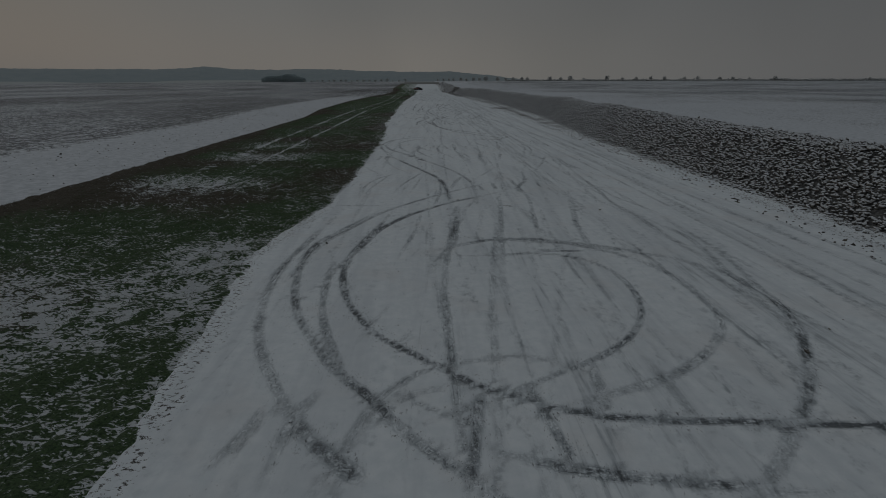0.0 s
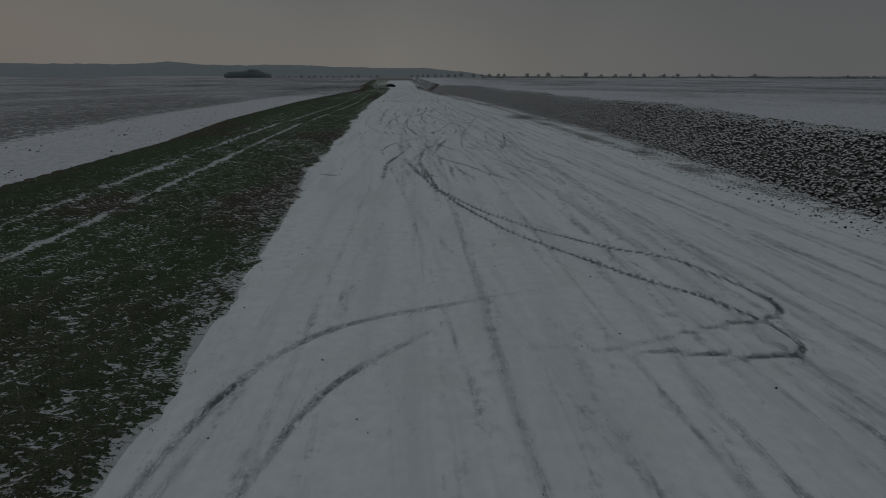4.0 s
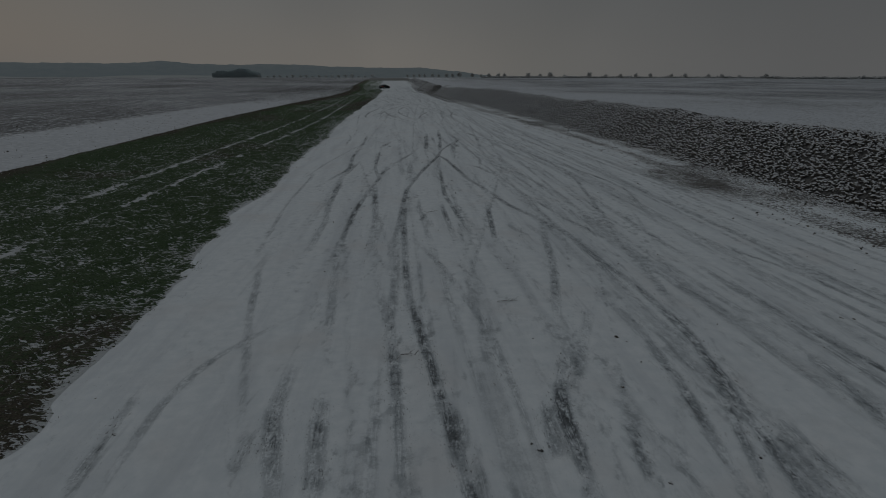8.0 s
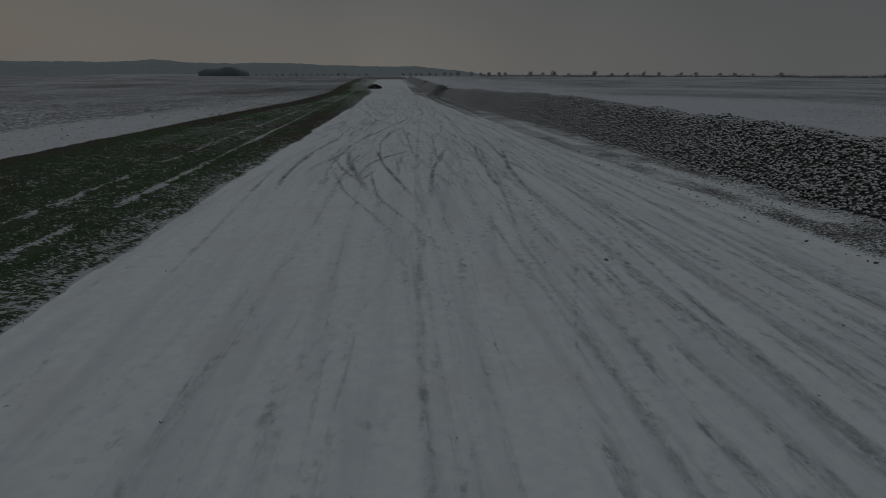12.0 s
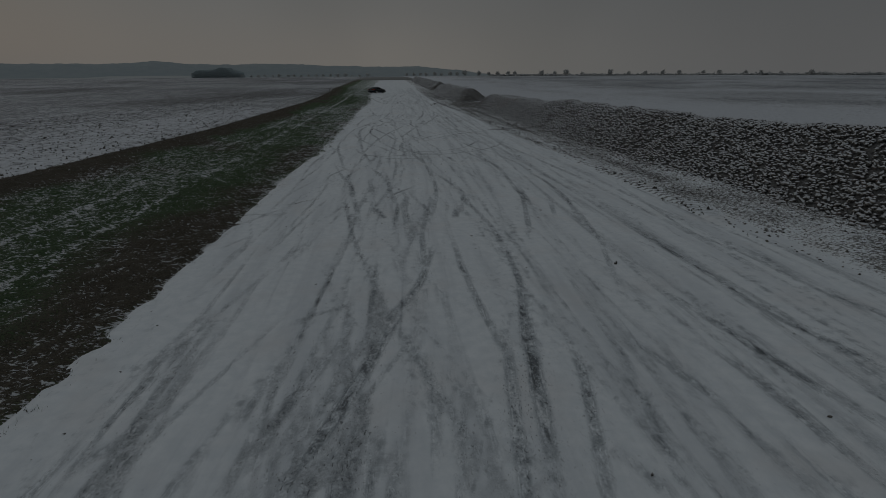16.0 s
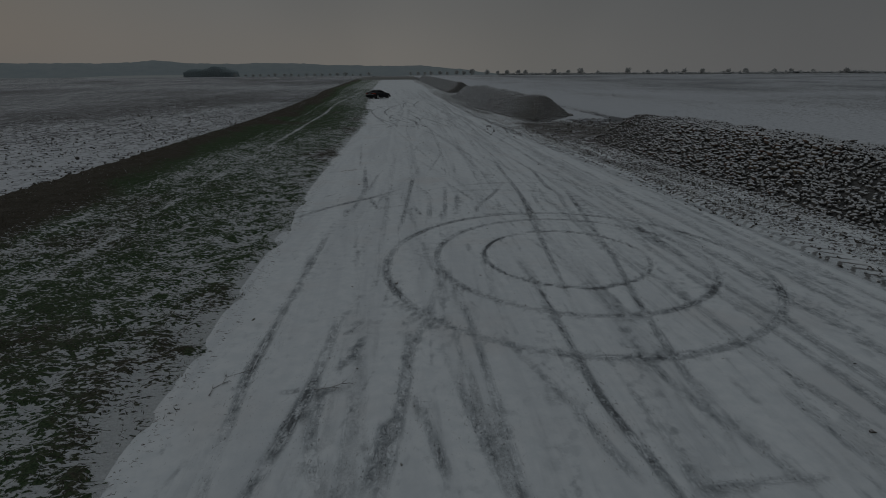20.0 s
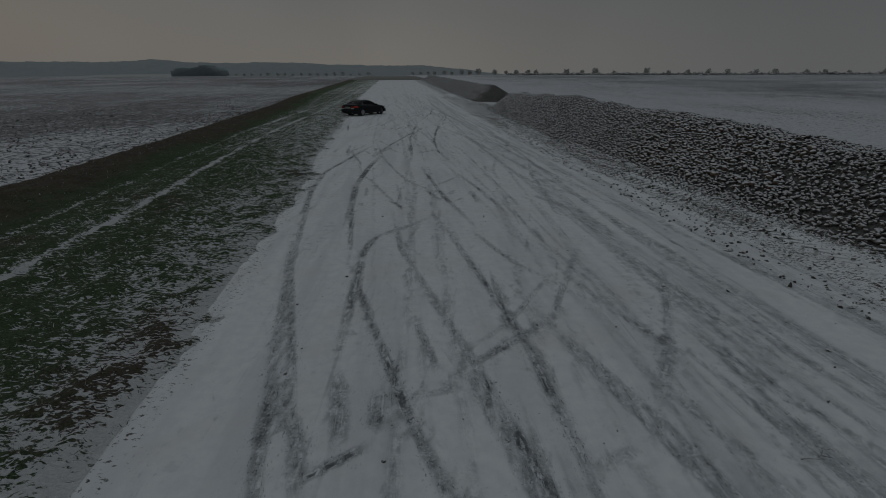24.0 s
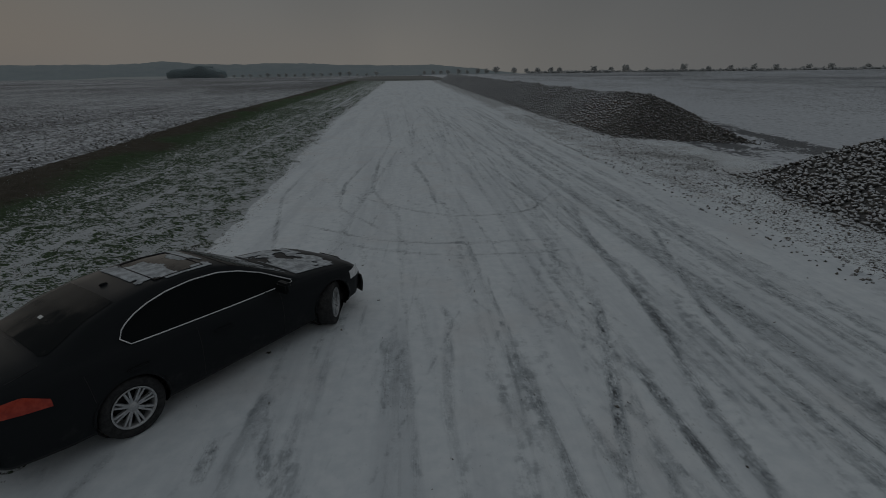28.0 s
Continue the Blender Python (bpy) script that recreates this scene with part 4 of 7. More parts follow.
rut(0.45, 0.26, 3.80, 81.9, 4.14, 81.6, 4.29, 80.3, 4.53, 79.6)
rut(0.4, 0.24, 4.84, 83.1, 4.87, 81.8, 5.15, 81.1, 5.43, 79.6)
rut(0.5, 0.22, 6.90, 90.9, 7.10, 88.1, 7.53, 84.6, 7.53, 83.1, 7.67, 82.1, 7.56, 81.3)
rut(0.45, 0.2, 8.57, 90.7, 8.85, 89.0, 8.85, 86.9, 9.09, 85.7, 9.09, 82.7)
rut(0.35, 0.22, 6.18, 82.3, 6.19, 81.4, 6.53, 80.3)
rut(0.3, 0.24, 4.95, 81.0, 4.95, 80.3, 5.11, 79.8)
rut(0.3, 0.24, 4.68, 86.1, 4.84, 83.6, 5.18, 82.1)
rut(0.6, 0.32, -1.39, 92.9, -1.42, 89.5, -1.64, 88.8)
rut(0.3, 0.24, -2.71, 95.7, -2.44, 93.8, -2.35, 92.2, -2.43, 91.4, -2.35, 89.5)
rut(0.6, 0.3, 0.14, 90.7, 0.07, 90.0, -0.26, 88.7)
rut(0.25, 0.24, -0.56, 91.2, -0.14, 90.3)
rut(0.5, 0.3, -0.18, 89.7, -0.19, 88.9)
rut(0.3, 0.2, 1.49, 93.9, 0.70, 91.7, 0.71, 90.8)
rut(0.35, 0.3, 0.79, 91.7, 0.83, 90.6)
rut(0.25, 0.24, 0.60, 89.4, 0.67, 88.9)
rut(0.4, 0.26, 0.13, 89.1, 0.20, 88.6)
rut(0.75, 0.4, 2.59, 93.8, 2.25, 88.4)
rut(0.45, 0.26, 2.94, 93.2, 2.90, 91.0)
rut(0.65, 0.34, 3.57, 95.5, 3.40, 92.5, 3.01, 88.3)
rut(0.45, 0.24, 3.48, 92.0, 3.59, 89.7)
rut(0.7, 0.36, 4.35, 93.7, 4.43, 91.5, 3.83, 89.0, 3.77, 88.2)
rut(0.6, 0.34, 3.50, 89.2, 3.97, 88.2)
rut(0.6, 0.36, 4.04, 89.5, 4.08, 88.4)
rut(0.5, 0.38, 5.52, 95.7, 5.84, 94.5, 5.86, 93.0, 5.30, 88.1)
rut(0.45, 0.22, 5.89, 93.5, 6.19, 92.2, 6.50, 91.7, 6.88, 89.0)
rut(0.4, 0.2, 6.93, 95.2, 7.58, 94.0, 7.77, 92.5, 8.07, 91.6, 8.26, 90.3)
rut(0.35, 0.22, 6.84, 103.5, 6.41, 98.3, 5.99, 94.9)
rut(0.35, 0.2, 7.52, 111.7, 7.41, 104.7)
rut(0.35, 0.24, 6.29, 90.4, 6.22, 88.8, 6.03, 88.2)
rut(0.3, 0.24, 5.83, 91.4, 5.81, 90.3, 5.44, 89.0)
rut(0.5, 0.2, 0.75, 113.3, 1.11, 109.2, 2.09, 105.9)
rut(0.5, 0.2, -0.67, 113.5, -0.03, 110.2, 1.13, 106.7)
rut(0.3, 0.22, -3.19, 113.5, -2.74, 104.4)
rut(0.25, 0.22, -1.54, 96.4, -1.57, 94.2)
rut(0.25, 0.22, -0.17, 93.5, 0.10, 94.7)
rut(0.35, 0.2, 5.72, 113.4, 4.62, 105.0)
rut(0.6, 0.3, -2.48, 118.1, -2.50, 113.0, -2.42, 112.0)
rut(0.75, 0.26, 0.95, 118.3, 1.26, 115.1, 1.92, 111.0)
rut(0.6, 0.34, -0.46, 118.1, -0.32, 115.9, 0.56, 111.2)
rut(0.6, 0.24, 0.07, 118.3, -0.21, 116.2, 0.20, 113.3)
rut(0.5, 0.22, -0.83, 116.2, -0.51, 114.6, 0.30, 111.9)
rut(0.4, 0.22, -0.91, 118.1, -1.05, 114.3, -0.85, 112.2)
rut(0.35, 0.22, -1.04, 118.2, -1.60, 115.8, -1.70, 114.6)
rut(0.45, 0.24, -0.10, 114.1, -0.32, 112.9, -0.35, 111.4)
rut(0.45, 0.28, -1.03, 112.2, -0.96, 111.3)
rut(0.3, 0.24, -0.83, 112.8, -0.78, 111.6)
rut(0.45, 0.22, 1.80, 118.3, 1.00, 116.6, 0.66, 115.6, 0.39, 114.0, 0.38, 113.3)
rut(0.4, 0.24, 0.89, 113.8, 0.59, 112.6, 0.58, 112.0)
rut(0.5, 0.22, 1.82, 116.5, 1.86, 113.4)
rut(0.35, 0.22, 2.88, 115.8, 2.37, 113.5)
rut(0.6, 0.28, 4.03, 118.1, 3.26, 113.9, 2.97, 111.0)
rut(0.4, 0.24, 3.98, 116.0, 4.08, 112.4, 4.32, 111.3)
rut(0.45, 0.2, 3.44, 112.2, 3.71, 110.8)
rut(0.35, 0.24, 4.59, 113.6, 3.83, 112.7)
rut(0.45, 0.3, 6.06, 118.3, 5.30, 112.4, 5.28, 110.9)
rut(0.65, 0.34, 7.10, 118.0, 6.44, 113.9, 6.21, 111.0)
rut(0.4, 0.24, 6.94, 115.1, 6.97, 112.6, 7.08, 112.0)
rut(0.4, 0.22, 6.83, 115.7, 6.82, 114.0)
rut(0.3, 0.3, 8.73, 115.2, 8.83, 113.5)
rut(0.4, 0.24, 5.35, 111.8, 5.28, 111.0)
rut(0.65, 0.34, -1.77, 124.2, -2.39, 119.2, -2.33, 118.3, -2.43, 116.5)
rut(0.55, 0.22, 1.36, 127.4, 0.96, 122.7, 1.03, 117.7, 1.23, 115.9)
rut(0.4, 0.22, 0.99, 118.7, 0.96, 117.8, 1.09, 117.1)
rut(0.5, 0.26, 0.24, 127.6, -0.07, 125.1, -0.65, 121.8, -0.77, 119.2, -1.14, 117.0)
rut(0.45, 0.26, -1.07, 121.3, -1.08, 118.9, -1.27, 118.3)
rut(0.4, 0.24, -0.41, 119.6, -0.68, 118.9, -1.31, 116.3)
rut(0.45, 0.24, -0.86, 117.5, -0.90, 116.0)
rut(0.45, 0.24, 0.48, 119.5, 0.01, 116.1)
rut(0.4, 0.24, -0.43, 118.8, -0.16, 116.0)
rut(0.55, 0.3, 2.27, 119.0, 1.35, 117.5, 0.78, 115.9)
rut(0.4, 0.22, 2.19, 118.7, 1.95, 115.9)
rut(0.5, 0.24, 2.58, 127.4, 2.63, 119.6)
rut(0.4, 0.24, 2.57, 119.2, 2.79, 116.6)
rut(0.35, 0.24, -0.37, 123.0, 0.67, 122.3, 1.87, 122.2, 3.03, 121.8, 4.46, 121.8)
rut(0.3, 0.24, 0.03, 124.0, 2.73, 123.3)
rut(0.3, 0.22, 1.39, 121.6, 2.45, 120.9, 3.48, 120.6, 4.66, 120.9)
rut(0.45, 0.24, 3.90, 127.2, 4.12, 124.1, 3.86, 120.5, 3.85, 119.1, 3.69, 118.1, 3.80, 116.8, 3.61, 115.6)
rut(0.4, 0.22, 2.93, 119.0, 3.58, 118.3)
rut(0.55, 0.32, 4.43, 119.7, 4.10, 118.5, 3.82, 116.5)
rut(0.4, 0.24, 3.32, 117.0, 3.39, 115.8)
rut(0.45, 0.28, 5.96, 123.9, 6.18, 120.8, 5.92, 119.3, 5.53, 115.4)
rut(0.55, 0.32, 7.23, 123.7, 6.78, 116.4)
rut(0.4, 0.22, 8.50, 123.6, 8.58, 120.0, 8.79, 119.0)
rut(0.35, 0.24, 4.83, 118.6, 4.76, 116.7, 5.08, 115.9)
rut(0.3, 0.24, 1.58, 116.5, 1.57, 116.0)
rut(0.3, 0.2, 1.80, 117.1, 1.95, 116.7)
rut(0.7, 0.38, 1.56, 128.5, 1.24, 125.3)
rut(0.5, 0.24, 2.45, 131.8, 2.02, 130.3, 1.60, 128.0)
rut(0.5, 0.22, 2.47, 131.1, 2.49, 127.9)
rut(0.6, 0.32, 0.87, 129.6, 0.45, 127.2, -0.08, 125.6)
rut(0.35, 0.22, 0.29, 128.3, -0.06, 126.1)
rut(0.35, 0.24, 1.91, 134.6, 1.21, 131.2)
rut(0.35, 0.24, 1.53, 133.1, 0.97, 130.4, 0.87, 129.0)
rut(0.45, 0.24, -0.55, 130.8, -0.90, 129.8, -1.04, 128.5, -1.04, 126.3, -0.96, 125.7)
rut(0.4, 0.24, -1.43, 130.9, -1.46, 129.5, -1.63, 128.5, -1.62, 126.5, -1.76, 125.6)
rut(0.35, 0.22, -0.21, 128.4, -0.83, 127.3, -0.91, 126.7)
rut(0.3, 0.22, 0.33, 130.5, 0.05, 129.1, 0.28, 128.5)
rut(0.25, 0.24, -3.85, 131.2, -3.61, 129.5, -2.78, 126.7)
rut(0.35, 0.24, -0.07, 136.8, -0.31, 136.0, -1.21, 130.9)
rut(0.4, 0.24, 2.77, 128.8, 2.74, 126.8, 2.47, 125.3)
rut(0.35, 0.24, 2.69, 127.7, 2.88, 126.8, 2.89, 125.4)
rut(0.45, 0.24, 3.81, 129.1, 3.98, 128.3, 4.44, 127.3, 4.61, 126.2, 4.85, 125.4, 4.84, 125.0)
rut(0.4, 0.22, 4.31, 126.9, 4.16, 125.7, 4.20, 125.2)
rut(0.55, 0.34, 5.72, 127.1, 5.67, 125.2)
rut(0.4, 0.24, 5.49, 133.6, 5.02, 128.5, 4.67, 127.1)
rut(0.4, 0.24, 6.49, 134.6, 6.57, 132.1, 6.44, 128.8, 6.30, 127.7, 6.51, 126.9, 6.81, 126.3)
rut(0.45, 0.2, 8.64, 136.8, 8.89, 131.8, 9.20, 130.7, 8.90, 129.2, 8.94, 128.3)
rut(0.35, 0.2, 7.16, 135.8, 7.48, 132.0, 7.85, 128.7, 8.07, 127.5)
rut(0.35, 0.2, 3.14, 130.4, 3.55, 128.3)
rut(0.3, 0.24, 2.19, 127.7, 2.12, 126.5)
rut(0.55, 0.2, -0.87, 146.4, -0.37, 142.7, 0.34, 139.3)
rut(0.5, 0.3, 1.37, 141.0, 1.06, 139.5, 0.45, 138.2)
rut(0.6, 0.36, 0.54, 138.0, -0.04, 136.0, -0.49, 134.8)
rut(0.5, 0.3, -0.19, 137.6, -0.88, 135.5)
rut(0.45, 0.28, 0.05, 135.8, -0.08, 134.9)
rut(0.45, 0.24, 0.80, 137.6, 1.51, 135.0)
rut(0.4, 0.24, 2.03, 142.5, 2.00, 140.2, 2.16, 136.9)
rut(0.45, 0.24, 2.87, 146.6, 3.17, 143.3, 3.12, 141.1, 2.99, 139.5, 2.51, 137.3)
rut(0.6, 0.32, 2.74, 138.2, 2.12, 134.6)
rut(0.55, 0.28, 2.23, 137.2, 1.81, 134.6)
rut(0.5, 0.26, 3.19, 137.6, 3.11, 136.6, 2.65, 134.8)
rut(0.35, 0.24, 4.02, 140.0, 3.77, 136.7, 3.41, 135.0)
rut(0.5, 0.3, 2.92, 135.1, 3.14, 134.5)
rut(0.4, 0.22, 6.04, 146.5, 5.97, 144.7, 5.56, 142.1, 5.05, 140.2)
rut(0.35, 0.2, 6.40, 146.5, 6.52, 142.9)
rut(0.45, 0.28, 4.04, 137.5, 4.52, 135.6)
rut(0.5, 0.3, 6.72, 142.4, 6.78, 139.1, 6.68, 137.9, 7.12, 136.2)
rut(0.5, 0.28, 5.54, 138.5, 5.97, 135.1)
rut(0.45, 0.2, 8.43, 145.9, 7.97, 142.2, 8.24, 140.5, 8.24, 139.0, 8.49, 137.5)
rut(0.35, 0.26, 4.96, 137.2, 5.22, 136.5, 5.23, 134.4)
rut(0.3, 0.24, 4.45, 135.2, 4.60, 134.3)
rut(0.3, 0.22, -1.12, 138.2, -0.59, 138.7, -0.13, 138.9)
rut(0.35, 0.24, -0.92, 137.2, -1.16, 135.9)
rut(0.35, 0.22, -2.07, 138.5, -2.38, 137.5, -2.62, 136.2)
rut(0.25, 0.3, -2.06, 136.3, -2.61, 135.3)
rut(0.3, 0.2, -2.92, 143.1, -3.34, 142.2)
rut(0.3, 0.2, -2.67, 145.8, -3.49, 144.1)
rut(0.3, 0.24, 1.05, 136.5, 1.08, 135.6, 1.00, 135.0)
rut(0.55, 0.24, 0.40, 150.0, 0.56, 147.4, 0.77, 146.0, 0.69, 144.4)
rut(0.45, 0.22, -0.27, 152.3, 0.17, 150.7, 0.34, 149.4)
rut(0.45, 0.2, -1.95, 153.5, -1.20, 149.9)
rut(0.5, 0.28, -1.03, 149.9, -0.36, 144.6)
rut(0.4, 0.28, -0.24, 149.5, -0.03, 147.3)
rut(0.55, 0.26, -0.01, 145.5, 0.37, 144.4)
rut(0.4, 0.22, 0.09, 145.5, 0.32, 144.9)
rut(0.35, 0.24, -0.34, 147.0, -0.19, 146.2)
rut(0.45, 0.24, 1.98, 156.2, 2.16, 149.0, 2.03, 146.8, 1.80, 145.2)
rut(0.35, 0.24, 1.24, 147.3, 1.46, 145.7, 1.64, 145.2)
rut(0.6, 0.24, 1.50, 145.9, 1.71, 144.5)
rut(0.4, 0.26, 2.44, 150.4, 3.00, 147.3, 2.71, 145.6)
rut(0.45, 0.34, 2.58, 145.7, 2.32, 144.2)
rut(0.35, 0.24, 2.06, 147.1, 2.30, 145.7, 2.15, 145.0)
rut(0.4, 0.24, 3.03, 147.2, 2.94, 145.8, 3.03, 144.3)
rut(0.55, 0.26, 4.92, 155.1, 5.10, 152.6, 5.08, 150.5, 4.85, 147.5, 4.88, 146.8, 4.32, 144.1)
rut(0.5, 0.24, 6.03, 154.3, 6.26, 152.5, 6.17, 150.3, 6.27, 149.0, 6.19, 146.3, 5.91, 144.9)
rut(0.4, 0.26, 5.07, 147.9, 4.66, 144.4)
rut(0.4, 0.24, 5.58, 146.1, 5.12, 144.1)
rut(0.3, 0.2, 3.35, 152.8, 3.59, 151.0, 3.89, 149.6)
rut(0.3, 0.2, 7.32, 156.0, 7.27, 155.6)
rut(0.35, 0.26, -0.96, 145.8, -1.16, 144.7)
rut(0.25, 0.24, -2.37, 147.7, -2.57, 145.6)
rut(0.35, 0.24, -2.65, 146.3, -2.28, 146.4)
rut(0.45, 0.3, -3.63, 145.2, -2.39, 145.2)
rut(0.35, 0.26, -2.96, 145.0, -2.56, 145.0)
rut(0.65, 0.22, 0.58, 158.9, 0.90, 157.7, 1.31, 157.2, 1.82, 157.1, 2.97, 157.2, 4.17, 158.0, 4.86, 159.0, 5.25, 160.0)
rut(0.55, 0.24, -0.07, 159.2, 0.66, 156.9)
rut(0.55, 0.26, -1.22, 157.9, -1.10, 157.1, -0.54, 156.1, 0.28, 155.8, 1.28, 156.0, 1.71, 156.2)
rut(0.5, 0.24, 1.49, 157.8, 1.71, 157.0, 2.02, 156.4, 2.41, 156.1, 3.53, 156.2, 4.96, 157.0, 5.71, 157.8, 6.61, 159.1, 7.09, 160.5)
rut(0.55, 0.3, -0.07, 155.6, 0.39, 155.0, 1.22, 154.9, 1.99, 155.0)
rut(0.55, 0.24, -1.25, 161.1, -0.96, 157.7, -0.60, 155.3)
rut(0.45, 0.2, -0.59, 160.6, -0.87, 157.3)
rut(0.45, 0.2, -1.31, 162.9, -0.86, 161.0, -0.43, 159.9)
rut(0.45, 0.2, -0.29, 163.3, -0.64, 159.6)
rut(0.4, 0.2, 0.83, 162.6, 0.45, 156.1)
rut(0.5, 0.22, 0.46, 156.4, 0.44, 153.8)
rut(0.35, 0.2, 0.59, 155.5, 0.57, 154.8)
rut(0.45, 0.24, -2.54, 162.5, -2.50, 160.5, -2.33, 158.5, -1.68, 154.0)
rut(0.45, 0.22, -0.85, 156.4, -0.89, 154.0)
rut(0.3, 0.2, -0.49, 154.9, -0.41, 154.1)
rut(0.5, 0.28, 1.58, 159.1, 1.68, 156.0, 1.97, 153.9)
rut(0.35, 0.22, 1.31, 160.8, 1.43, 158.8)
rut(0.6, 0.24, 1.83, 154.9, 1.91, 154.2)
rut(0.35, 0.24, 2.37, 155.9, 2.30, 155.3, 2.49, 153.9)
rut(0.4, 0.2, 2.46, 163.0, 2.71, 160.6, 3.00, 158.9, 3.10, 156.8)
rut(0.5, 0.24, 4.63, 160.8, 4.92, 159.6, 5.03, 158.4, 5.59, 156.9)
rut(0.5, 0.24, 4.16, 157.5, 4.81, 154.6, 4.79, 154.1, 4.88, 153.7)
rut(0.4, 0.22, 6.87, 160.2, 6.97, 158.8, 6.91, 156.2, 7.03, 155.7)
rut(0.35, 0.22, 5.87, 157.3, 5.83, 156.0, 5.58, 154.5)
rut(0.4, 0.28, 3.33, 155.3, 3.41, 153.9, 3.55, 153.5)
rut(0.3, 0.22, 1.10, 154.9, 1.14, 154.4)
rut(0.3, 0.2, 1.76, 165.1, 1.84, 164.3, 2.37, 162.5)
rut(0.35, 0.2, 4.32, 155.2, 3.75, 153.6)
rut(0.45, 0.2, -1.72, 172.2, -2.22, 169.9, -2.47, 165.5, -2.40, 162.9)
rut(0.55, 0.3, -1.55, 170.7, -1.73, 169.1, -1.71, 166.5, -1.41, 163.8, -1.44, 163.0)
rut(0.3, 0.36, -2.08, 166.6, -1.40, 162.9)
rut(0.55, 0.24, -0.92, 171.6, -0.99, 167.6, -0.87, 166.2, -0.36, 163.8, -0.24, 162.7)
rut(0.45, 0.18, -1.02, 166.9, -1.18, 164.8, -1.14, 163.4)
rut(0.5, 0.24, -0.67, 169.4, 0.03, 166.5, 0.73, 162.8)
rut(0.45, 0.26, 1.13, 170.0, 0.19, 165.9, -0.25, 163.0)
rut(0.35, 0.26, 0.28, 165.9, 0.37, 164.7)
rut(0.3, 0.3, 0.52, 166.9, 0.81, 164.2)
rut(0.55, 0.24, 2.22, 169.4, 1.23, 164.3, 1.27, 162.8)
rut(0.4, 0.24, 1.20, 165.7, 1.18, 163.9)
rut(0.4, 0.3, 0.76, 164.3, 0.88, 163.0)
rut(0.55, 0.22, 2.48, 170.7, 2.41, 165.4, 2.47, 164.6, 2.63, 164.1)
rut(0.45, 0.22, 2.00, 165.4, 1.96, 162.7)
rut(0.4, 0.2, 2.24, 168.4, 2.81, 167.2, 3.35, 166.4, 3.47, 165.8)
rut(0.5, 0.26, 5.98, 167.4, 4.89, 166.5, 4.07, 165.5, 2.99, 163.9, 2.42, 162.7)
rut(0.5, 0.26, 7.69, 167.5, 6.40, 166.5, 5.31, 165.6, 4.01, 164.1, 3.18, 162.7)
rut(0.4, 0.22, 4.31, 171.0, 4.82, 168.8, 5.50, 167.7, 6.12, 165.3, 6.63, 164.4)
rut(0.35, 0.22, 7.10, 173.8, 7.18, 170.7, 7.11, 168.5, 7.27, 166.9, 7.13, 165.6)
rut(0.35, 0.24, 4.88, 165.1, 4.85, 164.0, 4.57, 162.4)
rut(0.35, 0.24, 2.54, 162.9, 2.53, 162.5)
rut(0.4, 0.2, 2.51, 174.0, 2.62, 170.7)
rut(0.3, 0.2, 5.33, 174.0, 5.17, 170.9)
rut(0.35, 0.22, 4.53, 164.3, 3.73, 162.6)
rut(0.4, 0.24, 1.97, 164.0, 2.33, 162.9)
rut(0.6, 0.26, -2.06, 178.7, -2.27, 174.1, -2.19, 172.7)
rut(0.55, 0.3, -1.28, 175.0, -1.40, 173.6, -1.73, 172.0)
rut(0.5, 0.3, -1.27, 173.7, -1.28, 172.5, -1.03, 171.9)
rut(0.45, 0.2, -1.73, 173.6, -0.98, 173.6)
rut(0.35, 0.24, 0.36, 176.3, 0.09, 175.1, -0.19, 174.3, -0.17, 173.5)
rut(0.55, 0.3, -0.18, 174.6, -0.20, 173.7, -0.46, 172.1)
rut(0.45, 0.24, -0.11, 173.4, 0.14, 172.1)
rut(0.45, 0.34, -0.41, 173.0, -0.62, 172.0)
rut(0.5, 0.26, 0.40, 173.9, 0.68, 171.9)
rut(0.4, 0.24, 0.72, 176.8, 0.84, 175.4, 0.84, 171.7)
rut(0.6, 0.22, 3.74, 183.8, 2.88, 177.4)
rut(0.65, 0.22, 2.23, 177.2, 2.26, 176.1, 2.10, 173.1, 2.23, 171.8)
rut(0.45, 0.24, 5.35, 183.8, 4.26, 177.6, 3.84, 175.9, 3.45, 173.8)
rut(0.35, 0.22, 1.23, 174.6, 1.69, 173.2, 1.83, 172.5)
rut(0.45, 0.26, 1.69, 173.2, 1.96, 171.8)
rut(0.4, 0.26, 3.19, 174.9, 3.07, 173.8, 3.11, 173.0, 3.39, 172.1)
rut(0.35, 0.22, 1.45, 177.3, 1.37, 175.7, 1.43, 175.1)
rut(0.35, 0.24, 3.26, 172.7, 3.51, 171.7)
rut(0.35, 0.24, 4.34, 173.0, 4.36, 171.7)
rut(0.4, 0.2, 2.30, 171.7, 3.88, 171.7)
rut(0.3, 0.24, 4.59, 174.2, 4.68, 173.4, 4.96, 172.2)
rut(0.4, 0.2, -0.88, 175.4, -1.01, 174.8, -1.11, 175.0)
rut(0.4, 0.26, -0.84, 174.8, -0.96, 174.2)
rut(0.3, 0.2, -3.35, 182.1, -2.01, 182.9, -1.02, 183.9)
rut(0.3, 0.24, -0.44, 176.2, 0.33, 174.9)
rut(0.35, 0.24, 0.43, 178.8, 0.42, 177.1, 0.64, 176.0)
rut(0.3, 0.2, 1.35, 173.2, 2.04, 173.0)
rut(0.55, 0.26, -1.55, 188.8, -1.36, 185.3, -1.45, 183.9)
rut(0.45, 0.22, -1.00, 187.6, -1.25, 185.1)
rut(0.6, 0.3, -0.62, 184.5, -1.00, 184.0, -2.42, 182.7, -2.84, 182.0)
rut(0.45, 0.2, -1.16, 184.0, -0.84, 182.4)
